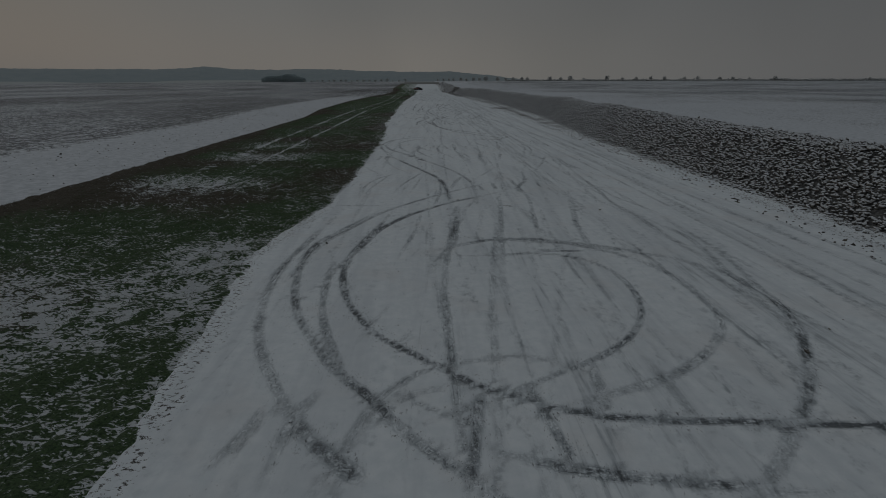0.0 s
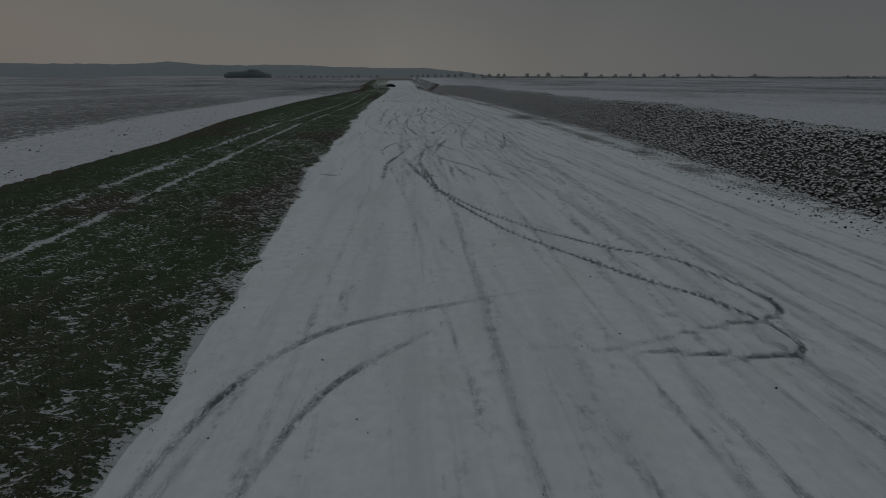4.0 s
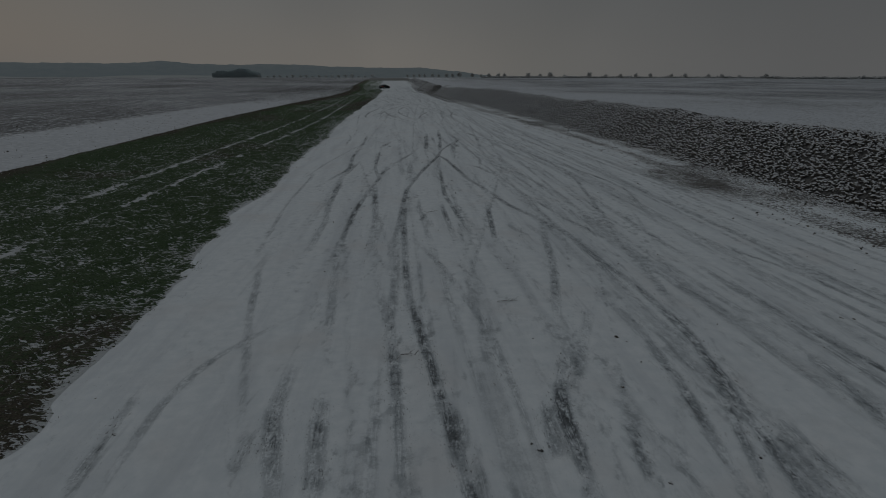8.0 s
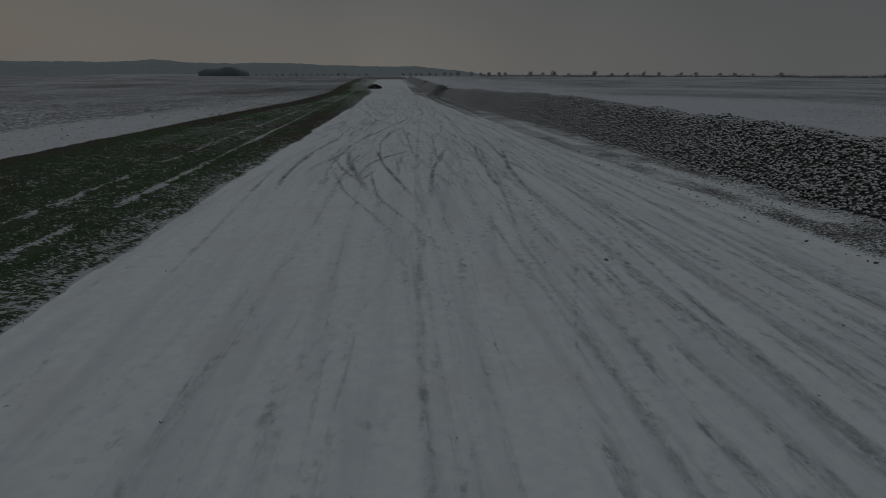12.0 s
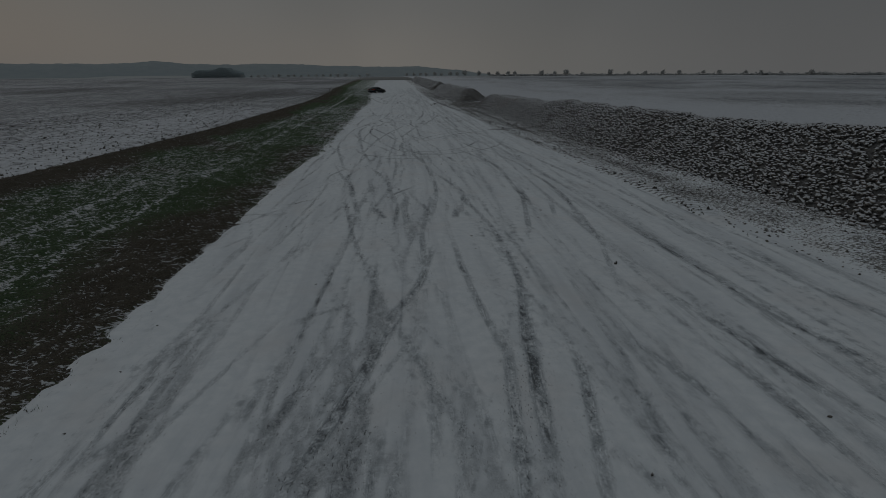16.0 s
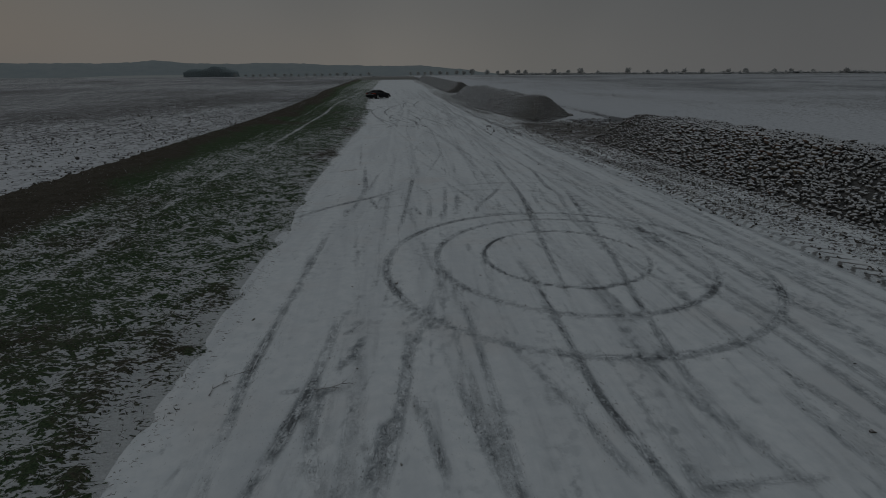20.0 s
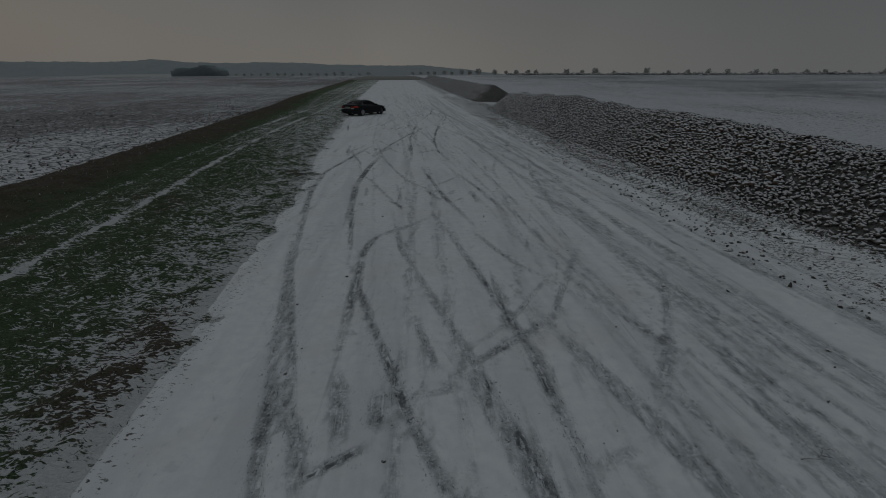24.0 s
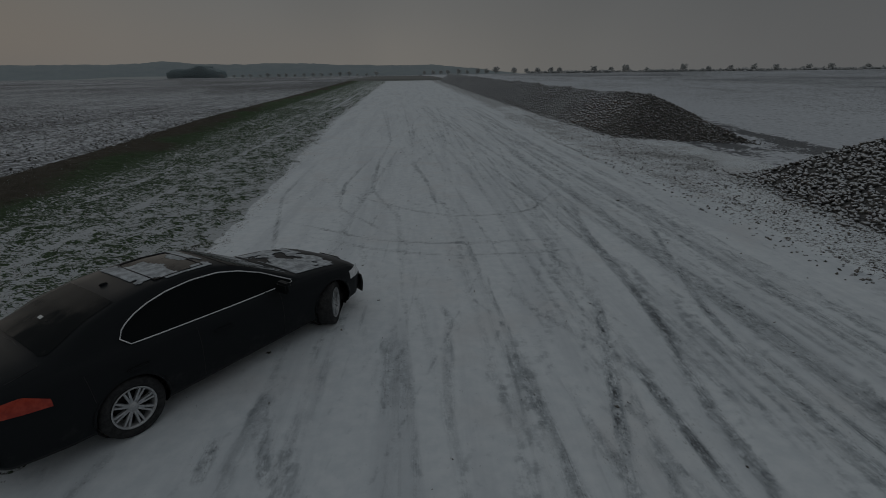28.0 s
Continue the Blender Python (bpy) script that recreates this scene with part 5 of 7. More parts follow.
rut(0.35, 0.24, -1.37, 183.9, -1.51, 183.2, -1.55, 182.0)
rut(0.4, 0.26, -1.75, 182.5, -1.72, 181.7)
rut(0.5, 0.24, 0.34, 186.8, -0.07, 181.9)
rut(0.35, 0.3, 0.12, 182.8, -0.91, 182.5)
rut(0.3, 0.3, 4.86, 185.5, 3.48, 185.7, 2.40, 185.6, 0.32, 184.6)
rut(0.3, 0.3, 4.54, 184.1, 2.98, 184.6, 2.07, 184.6, 1.30, 184.3)
rut(0.35, 0.24, 0.43, 185.6, 0.72, 184.4, 0.79, 183.5)
rut(0.5, 0.26, 1.34, 184.5, 1.06, 181.6)
rut(0.35, 0.24, 0.23, 182.6, 0.37, 181.6)
rut(0.4, 0.24, 1.70, 184.0, 1.35, 181.7)
rut(0.35, 0.22, 1.74, 185.0, 2.20, 182.8)
rut(0.5, 0.24, 3.37, 185.2, 2.95, 184.1, 2.30, 182.8)
rut(0.45, 0.24, 2.12, 182.5, 1.96, 181.7)
rut(0.6, 0.26, 4.11, 189.4, 3.81, 184.6, 3.50, 181.3)
rut(0.55, 0.26, 5.22, 189.2, 5.28, 187.9, 4.93, 184.9, 5.01, 183.6, 4.72, 182.4, 4.71, 181.9)
rut(0.4, 0.2, 5.21, 186.9, 5.78, 185.9, 6.35, 184.1)
rut(0.35, 0.2, 4.16, 184.5, 4.43, 184.0, 4.77, 183.6)
rut(0.4, 0.22, 4.15, 183.7, 3.92, 182.2, 3.97, 181.7)
rut(0.45, 0.3, 2.16, 181.5, 3.12, 181.6)
rut(0.35, 0.24, 2.84, 183.4, 2.82, 182.7, 2.62, 181.6)
rut(0.35, 0.2, -2.13, 195.6, -1.86, 190.6)
rut(0.3, 0.2, 2.16, 197.2, 1.90, 192.6, 1.25, 189.3)
rut(0.25, 0.2, 0.70, 189.3, 0.43, 187.1)
rut(0.3, 0.22, 2.26, 190.1, 2.02, 187.3)
rut(0.3, 0.2, -2.63, 184.1, -2.22, 184.7)
rut(0.35, 0.2, -3.02, 188.5, -2.46, 188.9)
rut(0.35, 0.24, 0.68, 182.6, 0.62, 181.5)
rut(0.35, 0.26, -0.62, 184.2, -0.54, 183.1, -0.60, 182.3)
rut(0.6, 0.2, -1.51, 214.2, -1.21, 213.1)
rut(0.45, 0.22, -1.66, 214.3, -0.98, 210.3)
rut(0.55, 0.28, -0.71, 211.6, -0.18, 209.3)
rut(0.5, 0.24, -0.11, 214.5, 0.35, 212.6, 1.00, 210.5)
rut(0.45, 0.24, -0.10, 211.8, -0.28, 210.3, -0.18, 209.6)
rut(0.45, 0.24, 0.94, 214.3, 1.35, 211.6, 1.59, 210.7)
rut(0.6, 0.3, 1.50, 211.9, 1.44, 207.9)
rut(0.5, 0.3, -2.18, 209.4, -1.05, 209.8)
rut(0.6, 0.28, -1.21, 209.5, -0.59, 209.6)
rut(0.95, 0.5, 0.23, 208.9, 0.58, 208.8)
rut(0.6, 0.5, 0.59, 208.9, 1.26, 209.0)
rut(0.9, 0.3, -0.70, 208.3, -0.17, 208.4)
rut(0.55, 0.2, -2.48, 208.8, -0.76, 208.3)
rut(0.5, 0.26, -2.20, 207.6, -1.60, 207.4, -1.40, 207.2)
rut(0.45, 0.18, -2.65, 208.3, -2.13, 208.3)
rut(0.5, 0.34, -0.72, 209.3, -0.59, 208.6, -0.87, 207.0)
rut(0.55, 0.3, -0.18, 209.3, -0.14, 207.2)
rut(0.4, 0.24, 0.05, 209.3, 0.22, 208.1)
rut(0.45, 0.3, 0.56, 208.2, 0.72, 207.2)
rut(0.6, 0.36, 1.20, 207.8, 1.19, 206.9)
rut(0.5, 0.26, 0.92, 208.0, 1.11, 207.1)
rut(0.6, 0.28, 1.90, 208.6, 2.17, 206.8)
rut(0.5, 0.26, 1.73, 207.8, 1.88, 206.9)
rut(0.4, 0.24, 1.82, 209.7, 1.86, 208.7)
rut(0.5, 0.24, 2.58, 214.2, 3.59, 208.9, 3.60, 208.3, 3.75, 207.8, 3.75, 206.6)
rut(0.5, 0.22, 4.49, 213.5, 4.41, 206.8)
rut(0.4, 0.2, 5.04, 213.9, 5.54, 211.0, 5.98, 209.3)
rut(0.4, 0.22, 2.60, 211.5, 2.86, 208.7)
rut(0.35, 0.24, 4.92, 210.1, 4.86, 207.4, 4.96, 207.1)
rut(0.35, 0.24, 3.23, 208.7, 3.11, 207.8, 3.12, 206.7)
rut(0.35, 0.2, 5.65, 210.1, 5.73, 209.0, 5.69, 208.1)
rut(0.6, 0.22, -1.42, 225.2, -1.03, 219.7)
rut(0.65, 0.32, 0.03, 220.5, -0.39, 220.3, -0.68, 219.2, -0.76, 215.9)
rut(0.6, 0.24, -0.72, 217.3, 0.21, 213.1, 0.51, 212.3)
rut(0.5, 0.24, -2.79, 225.1, -2.13, 218.3, -1.15, 213.3)
rut(0.55, 0.24, -2.19, 218.3, -1.30, 212.3)
rut(0.5, 0.34, -1.14, 213.4, -0.90, 212.4)
rut(0.5, 0.4, -0.72, 214.2, -0.58, 212.9)
rut(0.4, 0.4, -0.19, 213.8, -0.20, 213.1)
rut(0.55, 0.24, -0.33, 212.8, -0.94, 212.4)
rut(0.45, 0.24, 0.03, 221.0, 0.15, 219.1, 0.85, 215.7)
rut(0.4, 0.22, 0.61, 220.9, 0.37, 220.0, 0.27, 218.8)
rut(0.4, 0.22, 0.30, 215.8, 0.61, 214.1)
rut(0.6, 0.26, 1.39, 219.9, 1.94, 214.9, 1.92, 212.3)
rut(0.55, 0.28, 0.70, 216.2, 0.96, 215.1, 1.48, 212.0)
rut(0.5, 0.26, 2.43, 215.4, 0.75, 214.0)
rut(0.4, 0.22, 2.79, 216.9, 1.68, 215.2, 1.28, 214.9)
rut(0.4, 0.22, 4.09, 218.7, 2.64, 215.7)
rut(0.4, 0.24, 1.89, 217.3, 1.94, 216.0)
rut(0.5, 0.22, 2.07, 219.8, 2.42, 218.2, 2.73, 217.5)
rut(0.45, 0.24, 3.43, 216.9, 3.77, 215.0, 4.02, 214.7, 4.17, 214.0, 4.35, 211.9)
rut(0.5, 0.24, 2.40, 215.6, 3.08, 212.7, 3.19, 211.8)
rut(0.35, 0.3, 5.30, 217.2, 3.94, 214.4, 3.25, 213.4)
rut(0.4, 0.24, 3.32, 214.1, 3.66, 211.8)
rut(0.5, 0.22, 4.60, 214.6, 4.87, 212.7, 5.07, 212.2)
rut(0.4, 0.2, 5.40, 215.3, 5.70, 213.1)
rut(0.35, 0.2, 5.08, 217.3, 5.22, 215.9, 5.45, 215.1)
rut(0.4, 0.22, 1.56, 225.2, 2.01, 221.3)
rut(0.4, 0.22, 2.49, 224.8, 2.62, 223.1)
rut(0.35, 0.26, 0.16, 213.7, 0.50, 213.5, 0.81, 213.8)
rut(0.3, 0.3, 2.47, 212.5, 2.03, 212.3)
rut(0.7, 0.36, -0.90, 231.6, -1.13, 229.8, -1.38, 226.2, -1.30, 223.1)
rut(0.6, 0.3, -1.71, 234.8, -2.85, 229.0, -2.85, 225.6, -2.64, 223.0)
rut(0.45, 0.2, -2.19, 235.9, -2.14, 234.1, -1.56, 231.2, -1.45, 229.5)
rut(0.45, 0.22, -0.88, 236.1, -0.49, 232.1, 0.15, 228.3, 0.63, 226.3, 1.01, 225.6)
rut(0.4, 0.24, -1.11, 227.9, -0.12, 223.9)
rut(0.4, 0.22, -0.98, 225.8, -0.93, 224.4)
rut(0.45, 0.22, -0.17, 223.7, 0.09, 223.5, 0.21, 222.7)
rut(0.4, 0.22, 0.10, 225.8, 0.19, 224.8, 0.15, 223.4)
rut(0.35, 0.22, 0.33, 224.3, 0.39, 223.8)
rut(0.6, 0.26, 1.27, 228.2, 1.58, 224.3, 1.81, 222.6)
rut(0.5, 0.28, 1.06, 225.2, 1.45, 223.6)
rut(0.55, 0.24, 2.54, 227.8, 3.05, 224.0, 3.13, 222.5)
rut(0.4, 0.24, 2.31, 227.3, 1.84, 226.4, 1.50, 226.0)
rut(0.4, 0.26, 2.17, 223.9, 1.81, 223.3, 1.67, 223.3)
rut(0.4, 0.24, 2.09, 225.1, 1.65, 224.3, 2.05, 224.7)
rut(0.35, 0.24, 2.62, 224.8, 2.57, 223.1)
rut(0.35, 0.24, 1.10, 223.4, 1.12, 222.9)
rut(0.45, 0.22, 6.26, 231.3, 5.29, 227.2, 5.27, 226.3, 4.77, 223.0)
rut(0.4, 0.22, 4.98, 227.3, 5.06, 226.1, 6.03, 223.6)
rut(0.4, 0.26, 3.57, 224.2, 3.42, 222.7)
rut(0.4, 0.28, 4.54, 224.0, 4.82, 223.0, 5.04, 222.6)
rut(0.35, 0.24, 5.12, 225.2, 5.05, 224.2, 4.88, 223.4, 4.93, 222.9)
rut(0.35, 0.22, 4.60, 231.0, 4.04, 228.6, 3.94, 227.1)
rut(0.3, 0.22, 3.90, 229.7, 3.70, 228.3)
rut(0.35, 0.2, -0.23, 236.0, -0.76, 234.0)
rut(0.3, 0.24, -1.05, 223.6, -0.98, 223.1)
rut(0.65, 0.26, 1.11, 243.2, -0.33, 236.9, -0.85, 233.8)
rut(0.6, 0.24, 1.45, 246.0, 0.95, 240.4, 0.86, 233.8)
rut(0.4, 0.22, 1.99, 246.8, 1.22, 242.6)
rut(0.7, 0.24, 3.36, 247.8, 2.83, 243.6, 2.35, 238.6, 2.24, 234.1, 2.31, 233.5)
rut(0.45, 0.2, 2.22, 236.0, 2.22, 234.4)
rut(0.55, 0.24, 0.84, 236.5, 0.69, 235.2, 0.81, 234.7)
rut(0.4, 0.24, 1.21, 237.5, 1.38, 236.7, 1.68, 236.1)
rut(0.4, 0.24, 0.17, 237.6, 0.19, 236.7)
rut(0.45, 0.24, -0.35, 236.3, -0.21, 235.4, 0.22, 234.1)
rut(0.6, 0.28, -2.50, 237.0, -2.46, 234.6, -2.37, 234.0)
rut(0.45, 0.26, -1.95, 236.0, -2.27, 235.2, -2.29, 234.1)
rut(0.5, 0.28, -1.06, 235.9, -0.95, 234.0)
rut(0.35, 0.28, -1.55, 234.9, -1.33, 234.4, -1.28, 233.9)
rut(0.3, 0.24, -1.61, 237.8, -1.91, 235.9)
rut(0.35, 0.22, -0.72, 238.2, -0.95, 239.3, -0.45, 237.3)
rut(0.45, 0.24, 2.19, 234.9, 1.14, 233.8)
rut(0.4, 0.24, 1.34, 234.7, 1.48, 233.7)
rut(0.4, 0.22, 4.25, 242.9, 4.62, 240.8, 4.79, 239.3, 4.83, 237.2, 4.76, 236.4, 5.00, 235.1, 5.42, 234.2)
rut(0.4, 0.22, 6.05, 239.2, 6.16, 236.8, 6.12, 235.2)
rut(0.35, 0.24, 4.97, 236.8, 4.90, 235.5, 4.99, 233.6)
rut(0.35, 0.22, 5.45, 237.6, 6.03, 237.1, 6.22, 236.1, 6.73, 235.3)
rut(0.35, 0.3, 3.29, 236.9, 3.34, 235.6, 3.49, 234.9)
rut(0.3, 0.26, 2.86, 234.7, 2.99, 233.5)
rut(0.35, 0.22, 2.27, 244.4, 2.37, 240.3, 2.29, 238.7)
rut(0.3, 0.2, 2.76, 237.0, 3.05, 235.1)
rut(0.35, 0.28, 4.49, 234.9, 4.45, 233.5)
rut(0.25, 0.3, -3.07, 234.4, -3.14, 235.1, -3.08, 236.0)
rut(0.65, 0.26, -3.71, 249.3, -3.43, 245.9)
rut(0.4, 0.2, -2.54, 251.6, -2.97, 248.0)
rut(0.35, 0.24, -1.65, 248.6, -1.89, 247.8, -2.22, 245.9)
rut(0.35, 0.24, -1.17, 251.5, -1.37, 249.9, -1.64, 248.9)
rut(0.45, 0.22, -0.86, 250.6, -1.12, 248.9)
rut(0.35, 0.24, -0.56, 252.8, -0.91, 250.1)
rut(0.4, 0.28, -1.37, 247.3, -1.38, 246.8, -1.80, 245.8)
rut(0.35, 0.24, -0.72, 247.6, -0.93, 246.1)
rut(0.4, 0.3, -0.07, 247.3, -0.41, 245.8)
rut(0.55, 0.3, 0.41, 247.1, -0.04, 245.6)
rut(0.5, 0.24, 0.71, 248.2, 0.33, 247.0)
rut(0.55, 0.26, 1.06, 249.9, 1.01, 247.5)
rut(0.5, 0.2, 0.83, 247.5, 0.74, 246.9)
rut(0.6, 0.3, 1.69, 248.6, 1.34, 245.5)
rut(0.6, 0.3, 2.01, 246.5, 1.87, 245.6)
rut(0.35, 0.22, 2.53, 248.0, 2.23, 246.0)
rut(0.6, 0.28, 3.38, 248.3, 3.33, 246.9, 3.14, 245.4)
rut(0.35, 0.24, 3.79, 247.6, 3.70, 245.5)
rut(0.4, 0.24, 4.57, 260.3, 4.64, 257.4, 4.38, 255.3, 3.90, 252.8)
rut(0.4, 0.22, 5.24, 261.0, 4.49, 254.1, 4.16, 252.7)
rut(0.35, 0.22, 3.39, 260.8, 2.88, 256.8, 2.36, 253.9)
rut(0.3, 0.22, 1.85, 255.6, 1.83, 250.3)
rut(0.35, 0.24, 4.12, 251.3, 3.79, 249.2, 3.87, 248.1)
rut(0.35, 0.24, 2.99, 249.9, 3.32, 248.0)
rut(0.35, 0.24, 4.43, 249.1, 4.44, 245.9)
rut(0.3, 0.24, 2.43, 252.1, 2.27, 249.5)
rut(0.25, 0.3, 0.37, 250.0, -0.01, 248.8, -0.08, 247.8)
rut(0.3, 0.24, 0.94, 247.5, 0.64, 246.1)
rut(0.4, 0.2, -0.74, 269.6, 0.09, 268.7, 1.16, 268.1, 2.25, 268.1, 3.31, 268.5, 4.40, 270.4)
rut(0.4, 0.22, -2.90, 267.7, -1.05, 266.3, 0.28, 265.9, 1.46, 265.8, 2.67, 265.9)
rut(0.35, 0.22, -1.83, 266.2, -0.75, 265.5, 0.49, 265.1, 1.71, 265.0, 2.73, 265.1)
rut(0.4, 0.24, 4.35, 269.3, 3.96, 263.8, 3.45, 260.6)
rut(0.45, 0.24, 4.43, 268.0, 3.87, 264.5, 3.69, 261.5)
rut(0.45, 0.26, 5.91, 266.7, 4.64, 262.2, 4.27, 259.9, 4.35, 259.5, 4.32, 258.5)
rut(0.6, 0.26, 2.78, 260.7, 2.75, 258.5)
rut(0.5, 0.28, 2.96, 262.4, 1.90, 258.8)
rut(0.4, 0.24, 1.72, 260.3, 1.81, 258.6)
rut(0.4, 0.28, 1.18, 261.1, 1.32, 259.4)
rut(0.35, 0.24, 0.32, 262.7, 0.44, 261.9, 0.59, 261.7)
rut(0.35, 0.22, 0.38, 262.2, 0.27, 259.9)
rut(0.35, 0.28, -0.59, 261.6, -0.48, 260.6, -0.52, 259.8)
rut(0.35, 0.26, -0.42, 261.6, -0.26, 260.4, -0.32, 259.6)
rut(0.4, 0.28, -2.02, 260.5, -1.63, 258.9)
rut(0.45, 0.22, -3.33, 259.5, -3.42, 258.9)
rut(0.35, 0.3, -2.32, 259.6, -2.28, 259.0)
rut(0.4, 0.26, 3.26, 259.9, 3.17, 258.4)
rut(0.35, 0.22, 4.22, 260.8, 4.37, 260.1, 4.40, 259.4)
rut(0.45, 0.22, 3.27, 275.2, 3.68, 270.1, 3.80, 266.9)
rut(0.35, 0.22, 0.25, 275.6, 0.57, 272.2, 0.63, 269.7)
rut(0.4, 0.22, -2.11, 276.0, -2.43, 272.6, -2.23, 269.4, -1.46, 268.1)
rut(0.35, 0.22, -1.47, 277.3, -1.37, 271.6, -0.73, 269.2)
rut(0.4, 0.22, -4.27, 273.9, -4.26, 271.1, -3.37, 266.4)
rut(0.35, 0.22, 0.74, 260.9, 0.97, 260.1, 0.94, 259.3)
rut(0.3, 0.24, 1.44, 263.5, 1.92, 262.1, 2.39, 261.3)
rut(0.3, 0.24, 2.56, 265.0, 2.54, 262.9, 2.68, 261.6)


# ---------------------------------------------------------------- ground
def drop_faces(faces, keep):
    return faces[keep[faces].all(1)]


xs = ROAD_X0 + RX * np.arange(NXR)
ys = ROAD_Y0 + RY * np.arange(NYR)
X, Y, quads = sheet(xs, ys)
grit = np.clip((X - road_right(Y) + 0.8 * rough(X, Y, 3.0, 3) - 0.3) / 0.5, 0, 1) * (0.42 + 0.75 * rough(X, Y, 1.4, 2))
lane = np.clip(1 - np.abs(X - (road_right(Y) + 0.55 * (heap_base(Y) - road_right(Y)))) / 0.6, 0, 1) * (rough(X * 0.2, Y, 7.0, 4) > 0.42)
grit = grit * (1 - 0.55 * lane) * along(Y, 0, 0.8, 60, 0.9, 75, 1, 105, 1, 120, 0.85, 200, 0.8, 300, 0.65)
# churned soil where carts turned in
for cy, cx, ry, rx, s in ((77.5, 11.8, 3.4, 1.5, 1.1), (167.9, 8.6, 0.4, 0.9, 1.3), (168.35, 10.2, 0.5, 1.1, 1.4), (250.0, 8.3, 8.0, 0.7, 0.75), (203.5, 12.4, 8.0, 3.8, 1.35), (205.0, 10.4, 6.5, 1.5, 1.25), (277.0, 11.5, 8.0, 3.2, 0.7), (30.0, 11.8, 6.0, 0.6, 0.6), (267.5, 9.8, 4.5, 1.3, 0.55)):
    grit = np.maximum(grit, s * np.clip(1.4 - np.hypot((X - cx) / rx, (Y - cy) / ry), 0, 1) * (0.5 + rough(X, Y, 1.0, 1)))
edge = np.clip(1 - (X - road_left(Y) - 0.25 * rough(X, Y, 1.1, 5)) / 0.25, 0, 1)
grit = np.maximum(grit, 0.45 * edge * along(Y, 0, 1, 14, 1, 18, 0.25, 140, 0.25, 150, 0.6, 300, 1))
# the long crown of the strip is driven bare more often than its sides
bias = np.clip(1.25 - np.abs(X - 4.0) / 6.0, 0, 1) * (0.04 + 0.40 * np.clip(rough(X * 3, Y * 0.4, 5.0, 2) - 0.35, 0, 1)) * along(Y, 115, 1, 125, 1.7, 168, 1.7, 185, 1.1) * along(Y, 9, 3.0, 14, 1)
worn = np.clip(WORN, 0, 1)
# ribbed tractor lanes between the strip and the heaps
tread, rib = 0 * X, 0 * X
for half, stops in ((0.42, (143, 10.6, 155, 10.6, 164, 10.4, 172, 10.1, 181, 10.2, 204, 10.2)), (0.40, (143, 9.4, 152, 9.45, 157, 9.3, 162, 8.9, 174, 8.7, 186, 9.1, 204, 9.5)), (0.55, (214, 10.8, 220, 10.57, 223, 10.25, 229, 9.6, 236, 9.6, 241, 10.3, 249, 11.5, 258, 11.1, 272, 11.7)), (0.4, (216, 9.4, 226, 8.9, 240, 8.9))):
    u = X - along(Y, *stops) - 0.12 * (rough(0 * X, Y, 6.0, 2) - 0.5)
    here = np.clip(1.8 - 1.8 * np.abs(u) / half, 0, 1) * np.clip(np.minimum(Y - stops[0], stops[-2] - Y) / 3, 0, 1) * np.clip(3.0 * rough(X, Y, 2.5, 1) - 0.2, 0, 1)
    tread, rib = np.where(here > tread, here, tread), np.where(here > tread, u, rib)
# soil dragged out of the strip's edge in dark slanting ruts
for stops in ((248, 8.3, 251, 8.7, 254.5, 9.0, 259, 7.8, 262, 7.3), (246, 9.4, 252, 9.6, 257, 9.2)):
    u = X - along(Y, *stops)
    grit = np.maximum(grit, np.clip(1.6 - np.abs(u) / 0.22, 0, 1) * np.clip(np.minimum(Y - stops[0], stops[-2] - Y) / 2, 0, 1) * np.clip(1.7 * rough(X, Y, 0.8, 3), 0, 1))
Z = 0.012 * rough(X, Y, 0.5, 2) - 0.022 * np.clip(worn, 0, 1) + 0.05 * grit * rough(X, Y, 0.35, 4) - 0.02 * tread - 0.35 * np.clip(road_left(Y) - 0.12 - X, 0, 0.4) + rise(Y)
keep = (X > road_left(Y) - 0.6).ravel()
road = tagged(new("road", mesh_from("road", np.stack([X, Y, Z], -1).reshape(-1, 3), drop_faces(quads, keep), M["road"], True, {"worn": worn, "press": PRESS, "tread": tread, "rib": rib, "grit": grit, "bias": bias, "across": ACROSS, "run": RUN})),
              "wide farm airstrip under thin snow, scored by looping tyre tracks", "road", kind="structure")

# the same strip before and beyond the tracks
ys = np.append(np.arange(ROAD_Y1 - 0.1, END, 2.0), END)
u = np.linspace(0, 1, 24)
xs = (road_left(ys) - 0.6)[:, None] * (1 - u) + 14.6 * u
X, Y, quads = sheet(xs, ys)
grit = np.clip((X - road_right(Y) + 0.9 * rough(X, Y, 5.0, 3)) / 1.5, 0, 1) * 0.7
tagged(new("road_far", mesh_from("road_far", np.stack([X, Y, rise(Y)], -1).reshape(-1, 3), quads, M["road"], True, {"worn": 0.06 + 0.1 * rough(X * 3, Y * 0.2, 4, 1), "grit": grit, "bias": 0.15 + 0 * X, "across": 0 * X + 1, "run": 0 * X})),
       "snow-covered airstrip running straight to the horizon", "road", kind="structure")
ys, xs = np.arange(-40.0, 2.1, 0.7), np.linspace(-6.2, 14.6, 30)
X, Y, quads = sheet(xs, ys)
tagged(new("road_near", mesh_from("road_near", np.stack([X, Y, 0 * X], -1).reshape(-1, 3), quads, M["road"], True, {"worn": 0.1 + 0 * X, "grit": 0 * X})),
       "start of the snow-covered airstrip", "road", kind="structure")


def tussock(X, Y):
    """Tufts of grass about a foot across, -0.5 to 0.5."""
    return np.clip(1.6 * (rough(X, Y, 0.26, 3, 2) - 0.5), -0.5, 0.5)


def ragged(X, Y):
    """How far the turf creeps onto the strip, in metres; it bites back where negative."""
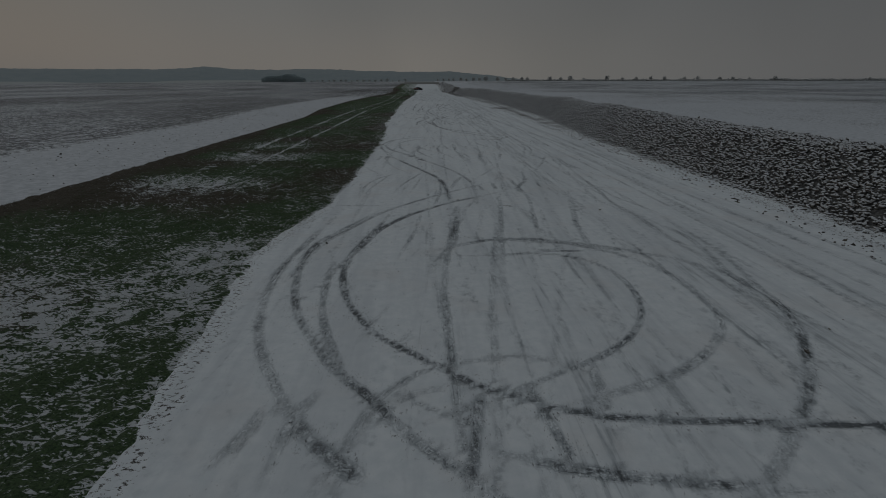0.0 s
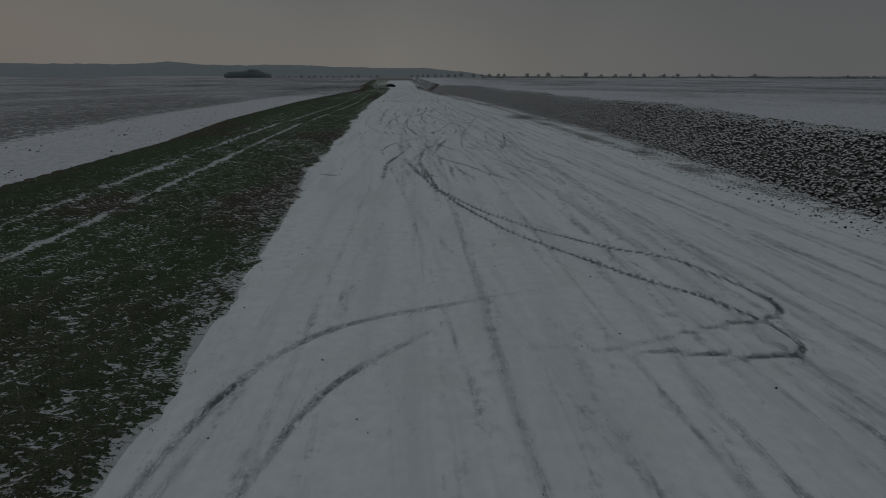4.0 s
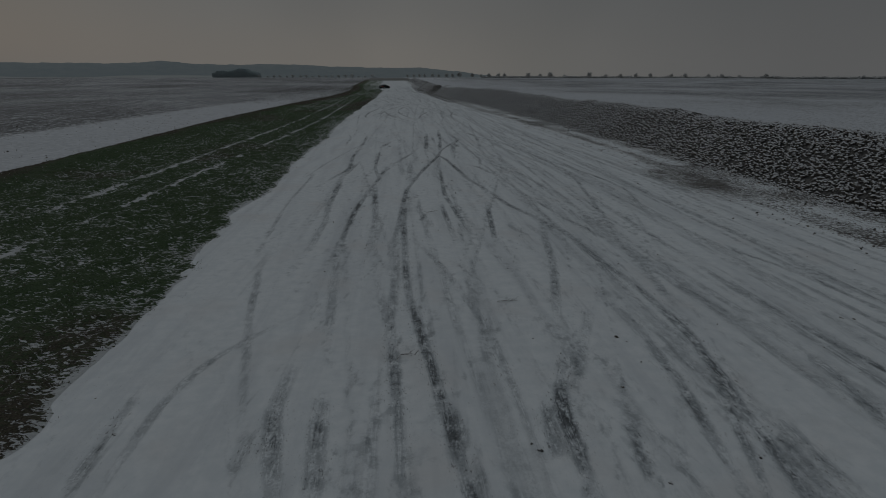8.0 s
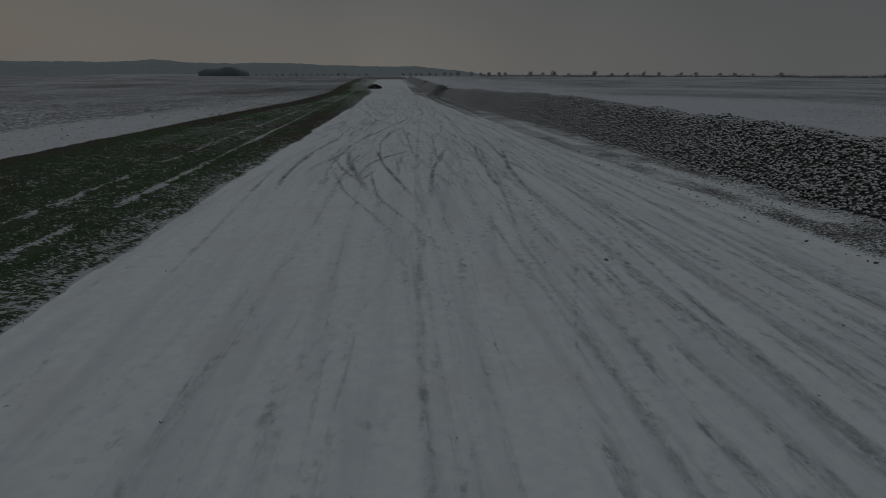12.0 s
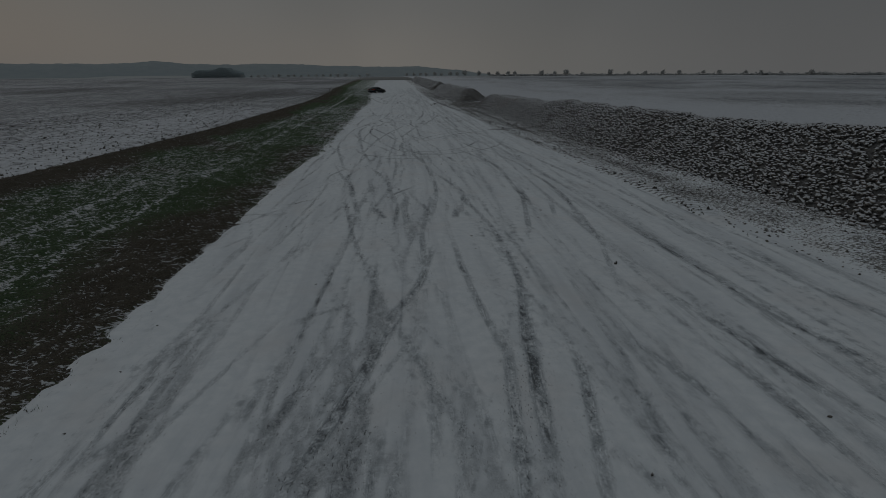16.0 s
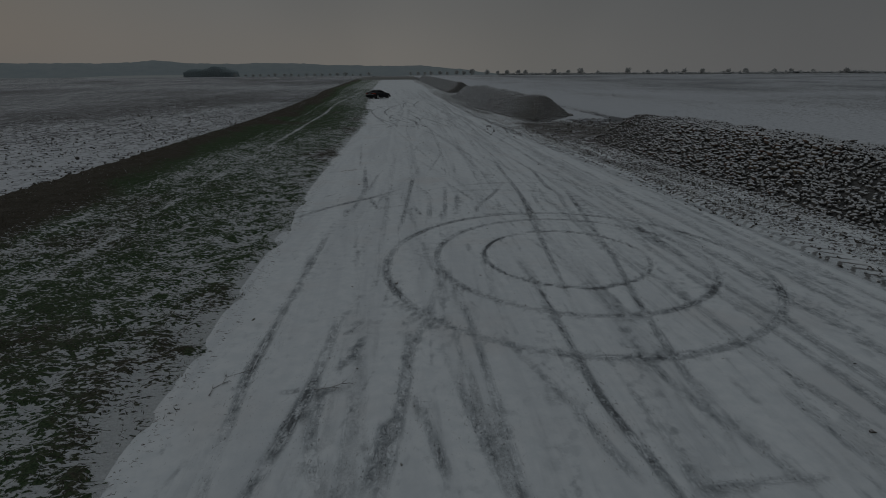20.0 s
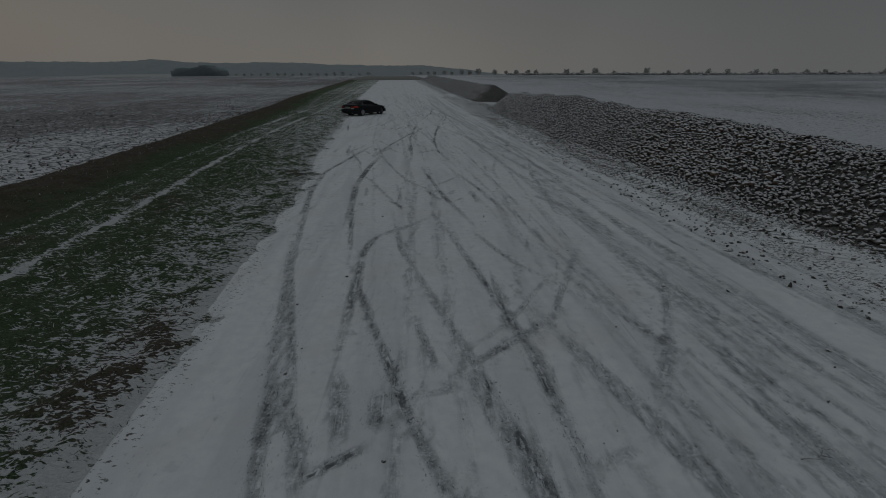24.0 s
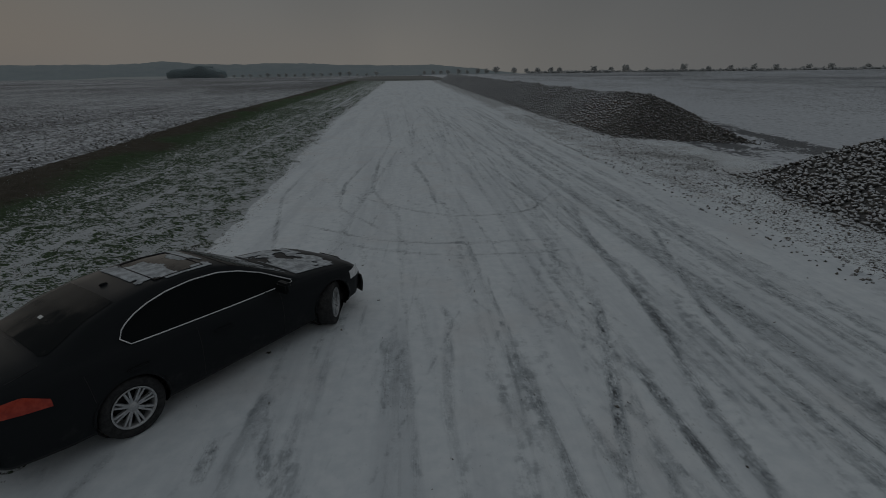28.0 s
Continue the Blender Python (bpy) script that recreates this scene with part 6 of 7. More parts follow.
    return along(Y, 0, 0.6, 120, 0.6, 150, 1.0, 205, 1.0, 218, 1.35) * (0.9 * (rough(X, Y, 1.2, 3) - 0.5) + 0.5 * (rough(X, Y, 0.4, 4) - 0.5))


def verge_cover(X, Y):
    """How much snow lies on the grass, 0 to 1."""
    L, V = road_left(Y), verge_left(Y)
    d = L - X
    c = 0.365 + 0.16 * (rough(X, Y * 0.8, 2.2, 1) - 0.5) + 0.10 * (rough(X, Y, 0.9, 5) - 0.5)
    c = c + along(Y, 12, 0, 15, -0.09, 24, -0.07, 45, 0.0, 90, 0, 120, -0.05, 145, -0.09, 160, 0.0, 172, 0.07, 200, 0.08, 208, 0.0, 230, 0.0, 242, 0.11, 258, 0.13, 300, 0.13)
    c = c + 0.26 * tussock(X, Y)
    # snow lies thicker along the driven edge and in a few hollows
    heavy = along(Y, -20, 0.15, 6, 0.05, 8.5, 0.1, 10, 0.5, 11.5, 0.45, 12.5, 0.2, 24, 0.25, 45, 0.3, 60, 0.05, 90, 0.2, 97, 0.5, 116, 0.5, 125, 0.05, 148, 0.1, 165, 0.45, 185, 0.62, 200, 0.62, 232, 0.6, 242, 0.72, 258, 0.72, 300, 0.5, 330, 0.3)
    reach = along(Y, -20, 2, 11, 2, 20, 1.2, 90, 1.2, 118, 1.6, 135, 1.8, 150, 1.3, 180, 2.4, 200, 2.8, 216, 2.4, 226, 2.6, 240, 2.6, 258, 3.6, 330, 4.5)
    c = c + 0.42 * heavy * np.clip(1.25 - d / reach, 0, 1)
    c = c + along(Y, 118, 0, 125, 0.13, 150, 0.13, 165, 0) * np.clip(np.minimum(d - 2.2, 9.5 - d) / 1.5, 0, 1)
    c = np.minimum(c, along(Y, 170, 0.53, 185, 0.54, 232, 0.53, 245, 0.60, 262, 0.60, 300, 0.58) + 0.4 * tussock(X, Y))
    for px, py, rx, ry, s in ((-5.6, 8.6, 3.6, 1.8, 0.22), (-4.4, 11.0, 1.7, 1.2, 0.34), (-7.2, 7.0, 2.4, 1.4, 0.20), (-9.8, 19.3, 4.0, 1.8, 0.32), (-8.6, 26.5, 3.6, 1.8, 0.26), (-9.4, 31.5, 2.6, 1.2, 0.18), (-7.0, 58.0, 2.5, 4.0, 0.05), (-8.0, 192.0, 3.0, 6.0, 0.10)):
        c = c + s * np.clip(1.5 - 1.2 * np.hypot((X - px) / rx, (Y - py) / ry), 0, 1)
    # snow caught in two old wheel marks
    mark = along(Y, 20, -8.0, 60, -8.0, 71, -7.95, 76, -7.6, 83, -7.25, 106, -6.3, 140, -6.6, 205, -7.3, 223, -7.5, 229, -7.9, 234, -8.15, 244, -8.6, 265, -8.3) + 0.2 * (rough(0 * X, Y, 6, 2) - 0.5)
    line = (np.exp(-((X - mark) / 0.11) ** 2) + 0.75 * np.exp(-((X - mark + 1.85) / 0.12) ** 2)) * np.clip(3.0 * rough(X, Y, 1.6, 5) - 0.7, 0, 1.1)
    c = c + 0.58 * line * along(Y, 15, 0, 25, 1, 130, 1, 150, 0.4, 200, 0.4, 206, 1, 255, 1, 270, 0.5, 700, 0.5)
    c = c + along(Y, 120, 0.6, 150, 0.3, 200, 0.32) * np.clip(1.0 - (d + ragged(X, Y)) / along(Y, 150, 0.25, 200, 0.55), 0, 1)
    c = np.minimum(c, 0.60 + 0.5 * tussock(X, Y) + along(Y, 12, 0.0, 16, 0.4))
    outer = np.clip((V + along(Y, 60, 3.6, 150, 3.8, 205, 5.2, 260, 5.2) - X) / 2.0, 0, 1)
    return np.clip(c * (1 - 0.85 * outer), 0, 1), np.clip(along(Y, 10, 0.25, 22, 0.48, 50, 0.42, 75, 0.22) + 0.8 * np.clip((V + along(Y, 100, 2.6, 160, 4.4) - X) / 2.4, 0, 1) + 1.3 * (rough(X, Y, 4.5, 4) - 0.52) + 0.25 * np.exp(-((d - 0.5) / 0.7) ** 2) * along(Y, 130, 0, 150, 1) + along(Y, 108, 0, 125, 0.12, 158, 0.15, 185, 0.10, 215, -0.08) + 0.4 * np.exp(-((d - 1.0) / 1.6) ** 2) * along(Y, 115, 0, 125, 1, 158, 1, 175, 0), 0, 1)


def verge_height(X, Y):
    L, V = road_left(Y), verge_left(Y)
    d, o = np.clip(L - X + ragged(X, Y), 0, None), np.clip(X - V, 0, None)
    bank = 0.22 * np.exp(-((o - 2.2) / 1.6) ** 2)
    return np.minimum(0.03 + 0.02 * d, 0.10) * np.clip(d / 0.25, 0.0, 1) - 0.05 * np.clip(X - L, 0, 1) * (d <= 0) + bank - 0.16 * np.clip(1 - o / 1.3, 0, 1) + (0.06 * (rough(X, Y, 0.7, 2) - 0.5) - 0.11 * tussock(X, Y)) * np.clip(d / 0.4, 0, 1) - 0.01 + rise(Y)


ys = np.concatenate([np.arange(-30.0, 0.0, 0.5), np.arange(0.0, 312.0, 0.15), np.arange(312.0, END, 3.0)])
u = np.linspace(0, 1, 95) ** 0.9
xs = verge_left(ys)[:, None] + (road_left(ys) + 0.7 - verge_left(ys))[:, None] * u
X, Y, quads = sheet(xs, ys)
cover, brown = verge_cover(X, Y)
tagged(new("grass_verge", mesh_from("grass_verge", np.stack([X, Y, verge_height(X, Y)], -1).reshape(-1, 3), quads, M["verge"], True, {"cover": cover, "brown": brown})),
       "rough grass verge, green and brown, patched with snow", "verge", kind="structure")

# fields on both sides
w = np.linspace(0, 1, 150) ** 2.4
ys = np.concatenate([np.arange(-40.0, 330.0, 0.9), np.arange(330.0, 1000.0, 4.0)])
xs = verge_left(ys)[:, None] + 0.15 - 420.0 * w[None]
X, Y, quads = sheet(xs[:, ::-1], ys)
band = np.clip((11.0 - (verge_left(Y) - X)) / 3.0, 0, 1) * along(Y, 0, 1, 130, 1, 165, 0.15, 400, 0.0)
cover = 0.44 + 0.42 * band + 0.06 * along(Y, 0, 0, 140, 0, 170, 1, 200, 1, 225, -0.4, 400, -0.4) * np.clip((40 + X) / 15, 0, 1) + 0.16 * (rough(X, Y * 0.4, 30, 2) - 0.5)
tagged(new("field_left", mesh_from("field_left", np.stack([X, Y, -0.13 + 0.10 * (rough(X * 1.6, Y * 0.25, 0.9, 1) - 0.5) * (1 - 0.7 * band) + rise(Y)], -1).reshape(-1, 3), quads, M["field"], True, {"cover": cover})),
       "flat ploughed field dusted with snow", "field", kind="structure")
xs = 14.2 + 420.0 * w[None] + 0 * ys[:, None]
X, Y, quads = sheet(xs, ys)
soil = np.clip(1.4 - np.abs(X - 18.6 - (Y - 203) * 0.095) / 0.9, 0, 1) * along(Y, 198, 0, 203, 1, 230, 1, 240, 0) + np.clip(1.4 - np.abs(X - 19.4 - (Y - 276) * 0.2) / 0.9, 0, 1) * along(Y, 268, 0, 276, 1, 315, 1, 330, 0)
soil = soil * np.clip(2.2 * rough(X * 2.5, Y * 0.4, 1.6, 3) - 0.3, 0, 1)
cover = 0.62 + 0.16 * np.clip((40 - X) / 15, 0, 1) - 0.13 * np.clip((X - 45) / 40, 0, 1) + 0.2 * (rough(X * 0.5, Y, 30, 2) - 0.5) - 0.42 * np.clip(soil, 0, 1) * (0.4 + rough(X, Y, 1.2, 1)) - 1.5 * np.clip(1.4 - np.hypot((X - 16.5) / 6.5, (Y - 204.5) / 7), 0, 1) * np.clip(rough(X, Y, 1.0, 2) * 2 - 0.4, 0, 1) - 0.4 * np.clip(1.3 - np.hypot((X - 16) / 5, (Y - 280) / 9), 0, 1) * np.clip(rough(X, Y, 1.0, 2) * 2 - 0.4, 0, 1)
tagged(new("field_right", mesh_from("field_right", np.stack([X, Y, -0.03 + 0.08 * (rough(X * 1.6, Y * 0.25, 0.9, 4) - 0.5) + 0.12 * soil * (rough(X, Y, 0.6, 2) - 0.4) + rise(Y)], -1).reshape(-1, 3), quads, M["field"], True, {"cover": cover})),
       "snow-covered field behind the beet heaps", "field", kind="structure")
g = np.sign(np.linspace(-1, 1, 61)) * np.abs(np.linspace(-1, 1, 61)) ** 2 * 4600
X, Y, quads = sheet(g, g + 200)
tagged(new("ground", mesh_from("ground", np.stack([X, Y, rise(Y) - 0.45], -1).reshape(-1, 3), quads, M["far"])), "flat snowy farmland reaching the horizon", "ground", kind="structure")
crop = bpy.data.materials.new("far_winter_crop")
crop.use_nodes = True
cn = crop.node_tree
cn.links.new(blend(cn, span(cn, grain(cn, 0.05, 4, 0.6, (0.3, 1, 1)), 0.35, 0.65), (0.06, 0.068, 0.062), (0.10, 0.11, 0.105)), cn.nodes["Principled BSDF"].inputs["Base Color"])
X, Y, quads = sheet(np.linspace(-21.2, 14.4, 25), np.linspace(END - 1.5, 575, 60))
tagged(new("crop_field", mesh_from("crop_field", np.stack([X, Y, rise(Y) - 0.04 + 0.5 * np.clip((Y - END) / 4, 0, 1) + 0.3 * rough(X, Y, 9, 1)], -1).reshape(-1, 3), quads, crop)), "dark bare field across the end of the airstrip", "field", kind="structure")


# ---------------------------------------------------------------- sugar beet heaps
def heap_shape(which):
    first, last, height, skew_a, skew_b, rise_a, rise_b = {
        "a": (-40.0, 197.6, lambda y: along(y, -20, 1.85, 60, 1.9, 72, 1.75, 105, 1.75, 140, 2.1, 156, 1.95, 165, 1.85, 175, 1.7, 183, 1.52, 200, 1.42), 0.0, 0.9, 0.7, 0.5),
        "b": (209.5, 272.0, lambda y: along(y, 209, 1.7, 228, 1.8, 246, 2.25, 258, 2.1, 266, 1.85, 272, 1.7), 1.5, 0.2, 0.45, 0.5),
        "c": (284.0, 432.0, lambda y: along(y, 277, 2.25, 300, 2.5, 340, 2.3, 432, 2.2), -0.6, 0.0, 0.55, 0.7)}[which]

    def z(x, y):
        b = heap_base(y)
        lump = 0.45 * (rough(x, y, 4.0, 2) - 0.5) + 0.28 * (rough(x, y, 1.3, 4) - 0.5)
        top = height(y) * (0.86 + 0.28 * rough(0 * x, y, 9.0, 5)) + lump
        front, back = (x - b) * 0.80, (b + 5.8 - x) * 0.8
        ends = np.minimum((y - first - skew_a * (x - 12)) * rise_a, (last + skew_b * (x - 12) - y) * rise_b)
        low = np.minimum(np.minimum(front, back), ends) + lump * 0.5
        k = 0.35
        h = np.clip(0.5 + 0.5 * (top - low) / k, 0, 1)
        return top * (1 - h) + low * h - k * h * (1 - h) + rise(y)
    return first, last, skew_a, z


def beet_mesh(rng):
    v, f = scatter(np.zeros((1, 3)), np.array([1.0]), rng, (1.35, 0.9, 0.85), 0.12)
    return mesh_from("beet", v, f, M["one_beet"], True)


beet_rng = np.random.RandomState(5)
BEETS = [beet_mesh(beet_rng) for _ in range(6)]
for which, label, near in (("a", "long heap of snow-dusted sugar beets beside the airstrip", (182.0, 191.0)), ("b", "shorter heap of snow-dusted sugar beets beside the airstrip", (222.0, 231.0)), ("c", "tall far heap of snow-dusted sugar beets beside the airstrip", (287.0, 294.0))):
    first, last, skew, hz = heap_shape(which)
    heap = tagged(new("beet_heap"), label, "beet heap", "beet heaps")
    start = first + min(7.0 * skew, 0)
    ys = np.arange(start - 1, last + 6, 0.5)
    u = np.linspace(-0.4, 7.4, 24)
    X, Y, quads = sheet(heap_base(ys)[:, None] + u, ys)
    Z = np.maximum(hz(X, Y) - 0.07, rise(Y) - 0.25)
    part("core", mesh_from("core", np.stack([X, Y, Z], -1).reshape(-1, 3), drop_faces(quads, (Z > rise(Y) - 0.24).ravel()), M["heap"], True), None, heap)
    rng = np.random.RandomState(20 + ord(which))
    vs, fs, off = [], [], 0
    for ya, yb, density, size, reach in ((max(start, 4.0), min(last + 4, 300.0), 122.0, 0.057, 4.6), (max(first, 300.0), min(last, 345.0), 60.0, 0.065, 4.6), (max(first, 345.0), min(last, 432.0), 22.0, 0.10, 4.6), (start, start + 15.0 if which != "a" else start, 55.0, 0.06, 7.2), (last - 9.0 if which != "c" else last, last + 4.0 if which != "c" else last, 100.0, 0.046, 7.2)):
        if yb <= ya:
            continue
        n = int((yb - ya) * min(reach + 0.5, 5.5) * density)
        y = rng.uniform(ya, yb, n)
        x = heap_base(y) + rng.uniform(-0.5 if reach < 5 else 4.0, reach, n)
        z = hz(x, y)
        over = z - rise(y)
        keep = (over > 0.02) | ((over > -0.35) & (rng.rand(n) < 0.22))
        x, y, z = x[keep], y[keep], (np.maximum(over, 0.03) + rise(y))[keep]
        s = size * rng.uniform(0.7, 1.25, len(x))
        v, f = scatter(np.stack([x, y, z + 0.45 * s * rng.randn(len(x))], -1), s, rng, (1.75, 0.95, 0.85), 0.16, (NUT_V, NUT_F))
        vs.append(v), fs.append(f + off)
        off += len(v)
    # darken one end of each heap in colour: the snow white is cut back there
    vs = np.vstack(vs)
    end_dark = np.clip(1.3 - (vs[:, 1] - first - skew * (vs[:, 0] - 12)) / 10.0, 0, 1) if which != "a" else np.clip(1.3 - (last - vs[:, 1]) / 5.0, 0, 1)
    tagged(part("beet_layer", mesh_from("beet_layer", vs, np.vstack(fs), M["beet"], True, {"end_dark": end_dark}), None, heap), kind="stuff")
    for k in range(280):
        y = rng.uniform(*near)
        x = heap_base(y) + rng.uniform(0.1, 2.2)
        z = max(float(hz(np.array(x), np.array(y))), float(rise(y)) + 0.02) + 0.05
        b = part("beet", BEETS[k % 6], None, heap)
        b.matrix_basis = pose(x, y, z, rng.uniform(-30, 30), rng.uniform(-30, 30), rng.uniform(0, 360)) @ Matrix.Scale(0.08 * rng.uniform(0.8, 1.25), 4)

# ---------------------------------------------------------------- clods, gravel and grass
rng = np.random.RandomState(7)
n = 30000
y = np.where(rng.rand(n) < 0.5, rng.uniform(2, 300, n), rng.uniform(140, 300, n))
t = rng.rand(n)
x = road_right(y) - 0.6 + t ** 0.8 * (heap_base(y) + 0.3 - road_right(y) + 0.6)
k = rng.rand(n) < 0.25 + 0.9 * rough(x, y, 2.2, 3)
v, f = scatter(np.stack([x, y, 0.012 + rise(y)], -1)[k], np.minimum(rng.gamma(2.0, 0.009, n)[k] + 0.010, 0.05), rng, (1.6, 1.0, 0.8), 0.25, (NUT_V, NUT_F))
stuff("soil_clods", v, f, M["clod"], "dark frozen soil clods scattered in snow along the heaps", "soil clods")
n = 7000
y, x = rng.normal(203.5, 3.4, n), rng.normal(13.6, 2.6, n)
k = rng.rand(n) < 1.4 * rough(x, y, 1.2, 1)
v, f = scatter(np.stack([x, y, 0.01 + rise(y)], -1)[k], rng.gamma(2.0, 0.018, n)[k] + 0.02, rng, (1.5, 0.9, 0.6), 0.3, (NUT_V, NUT_F))
stuff("churned_soil", v, f, M["clod"], "churned dark soil lumps between two beet heaps", "soil clods")
n = 8000
y = np.where(rng.rand(n) < 0.6, rng.uniform(150, 205, n), rng.uniform(222, 275, n))
x = heap_base(y) - 0.1 - rng.rand(n) ** 1.6 * 2.2
k = rng.rand(n) < 1.3 * rough(x, y, 1.8, 1)
v, f = scatter(np.stack([x, y, 0.015 + rise(y)], -1)[k], np.minimum(rng.gamma(2.2, 0.010, n)[k] + 0.010, 0.042), rng, (2.0, 0.8, 0.6), 0.25, (NUT_V, NUT_F))
stuff("beet_crumbs", v, f, M["clod"], "broken beet pieces and soil trodden into snow below the heaps", "crumbs")
n = 1500
y = rng.uniform(2, 300, n)
x = rng.uniform(0, 1, n) * (road_right(y) - road_left(y)) + road_left(y)
v, f = scatter(np.stack([x, y, 0.006 + rise(y)], -1), rng.gamma(1.5, 0.005, n) + 0.006, rng, (1.6, 0.9, 0.7), 0.3)
stuff("road_grit", v, f, M["clod"], "small dark clods and crumbs lying on the snow", "crumbs")
n = 46000
y = rng.uniform(0, 320, n)
x = verge_left(y) - 0.3 - rng.rand(n) ** 1.3 * 22
k = rng.rand(n) < 1.2 * rough(x, y, 3.0, 2) * along(y, 0, 0.22, 135, 0.22, 165, 1)
v, f = scatter(np.stack([x, y, -0.10 + rise(y)], -1)[k], (rng.gamma(2.0, 0.014, n) + 0.012)[k] * along(y[k], 0, 0.6, 130, 0.6, 165, 0.85, 320, 0.85), rng, (1.4, 1.0, 0.8), 0.25, (NUT_V, NUT_F))
stuff("field_clods", v, f, M["clod"], "dark soil clods poking through the field's snow", "soil clods")


def blades(n, seed, straw):
    rng = np.random.RandomState(seed)
    m = n // 7
    y = rng.uniform(1.0, 312, m)
    L, V = road_left(y), verge_left(y)
    x = L + 0.5 - rng.rand(m) ** 1.5 * (L + 0.5 - V)
    cover, brown = verge_cover(x, y)
    k = (rng.rand(m) < 1.15 - cover) & ((rng.rand(m) < brown) == straw) & (L - x + ragged(x, y) > 0.0)
    x, y = np.repeat(x[k], 7), np.repeat(y[k], 7)
    c = len(x)
    x, y = x + rng.randn(c) * 0.07, y + rng.randn(c) * 0.07
    z = verge_height(x, y) - 0.01
    h, w, a = rng.uniform(0.03, 0.08, c), rng.uniform(0.005, 0.010, c), rng.rand(c) * 6.283
    lean = rng.uniform(0.3, 1.3, c) * h
    b = rng.rand(c) * 6.283
    base = np.stack([x, y, z], -1)
    side = np.stack([np.cos(a) * w, np.sin(a) * w, 0 * w], -1)
    tip = base + np.stack([np.cos(b) * lean, np.sin(b) * lean, h], -1)
    return np.stack([base - side, base + side, tip], 1).reshape(-1, 3), np.arange(c * 3).reshape(-1, 3)


v, f = blades(260000, 3, False)
stuff("green_grass", v, f, M["grass"], "short dark green winter grass on the verge", "grass")
v, f = blades(260000, 4, True)
stuff("dead_grass", v, f, M["straw"], "brown dead grass among the snow on the verge", "grass")


# ---------------------------------------------------------------- twigs blown onto the strip
def twig(x, y, turn, length, seed):
    rng = np.random.RandomState(seed)
    bm = bmesh.new()

    def stick(a, b, r):
        d = (b - a)
        m = Matrix.Translation((a + b) / 2) @ d.to_track_quat("Z", "Y").to_matrix().to_4x4()
        bmesh.ops.create_cone(bm, segments=5, radius1=r, radius2=r * 0.5, depth=d.length, matrix=m, cap_ends=True)
    p = Vector((0, 0, 0.012))
    for k in range(4):
        q = p + Vector((length / 4, rng.randn() * 0.05, rng.uniform(-0.004, 0.012)))
        stick(p, q, 0.007 - 0.0012 * k)
        for s in range(2):
            stick(q, q + Vector((rng.uniform(0.03, 0.10), rng.choice((-1, 1)) * rng.uniform(0.03, 0.10), 0.02)), 0.004)
        p = q
    me = bpy.data.meshes.new("twig")
    bm.to_mesh(me), bm.free()
    me.materials.append(M["clod"])
    ob = tagged(new("twig", me), "thin dark broken twig lying on the snow", "twig", "twigs on the strip")
    ob.matrix_basis = pose(x, y, 0.01, 0, 0, turn)


for k, (x, y, turn, length) in enumerate(TWIGS):
    twig(x, y, turn, length, k)


# ---------------------------------------------------------------- trees and hills in the distance
def tree_model(name, seed, height, spread, clumps, mat, label):
    rng = np.random.RandomState(seed)
    tree = tagged(new(name), label, "tree")
    bm = bmesh.new()

    def limb(a, b, r0, r1):
        d = b - a
        m = Matrix.Translation((a + b) / 2) @ d.to_track_quat("Z", "Y").to_matrix().to_4x4()
        bmesh.ops.create_cone(bm, segments=6, radius1=r0, radius2=r1, depth=d.length, matrix=m, cap_ends=True)
    limb(Vector((0, 0, -0.3)), Vector((0.05, 0, height * 0.38)), 0.26, 0.17)
    limb(Vector((0.05, 0, height * 0.38)), Vector((0, 0.1, height * 0.8)), 0.17, 0.06)
    for k in range(8):
        a, h = k * 2.4 + rng.rand(), height * rng.uniform(0.25, 0.6)
        limb(Vector((0, 0, h)), Vector((math.cos(a) * spread * 0.8, math.sin(a) * spread * 0.8, h + height * rng.uniform(0.12, 0.32))), 0.10, 0.03)
    part("trunk", bm, M["bark"], tree)
    d = rng.randn(clumps, 3)
    d /= np.linalg.norm(d, axis=1)[:, None]
    r = rng.rand(clumps) ** 0.45 * (0.8 + 0.35 * np.sin(3 * np.arctan2(d[:, 1], d[:, 0]) + seed))
    c = np.stack([d[:, 0] * r * spread, d[:, 1] * r * spread, height * 0.52 + d[:, 2] * r * height * 0.47], -1)
    v, f = scatter(c, rng.uniform(0.08, 0.17, clumps) * height * 0.55, rng, (1.2, 1.0, 0.7), 0.25)
    part("crown", mesh_from("crown", v, f, mat, True), None, tree)
    return tree


models = [tree_model("roadside_tree", 3 + k, 9.0, 4.4 - 0.5 * (k % 2), 170, M["tree"], "bare roadside tree with a rounded crown, haze in its pale colour") for k in range(4)]
rng = np.random.RandomState(9)
row = RIGHT_ROW
for k, x in enumerate(row):
    y = 813 - 0.384 * x
    s = rng.uniform(0.5, 0.68) * (1.25 if x in BIG else 1.0)
    m = pose(x, y, float(rise(y)) - 0.2, 0, 0, rng.uniform(0, 360)) @ Matrix.Scale(s, 4)
    t = models[k] if k < 4 else copy_thing(models[k % 4], m)
    t.matrix_basis = m
    tagged(t, group="trees along the far lane")
shrub = tree_model("lane_shrub", 31, 4.6, 3.4, 80, M["tree"], "low rounded lane-side shrub, bare, greyed by haze in its colour")
for k, x in enumerate(LEFT_ROW):
    m = pose(x, 782 + rng.uniform(-4, 4), float(rise(782.0)) - 0.2, 0, 0, rng.uniform(0, 360)) @ Matrix.Scale(rng.uniform(0.5, 1.25), 4)
    t = shrub if k == 0 else copy_thing(shrub, m)
    t.matrix_basis = m
    tagged(t, group="shrubs along the far lane")

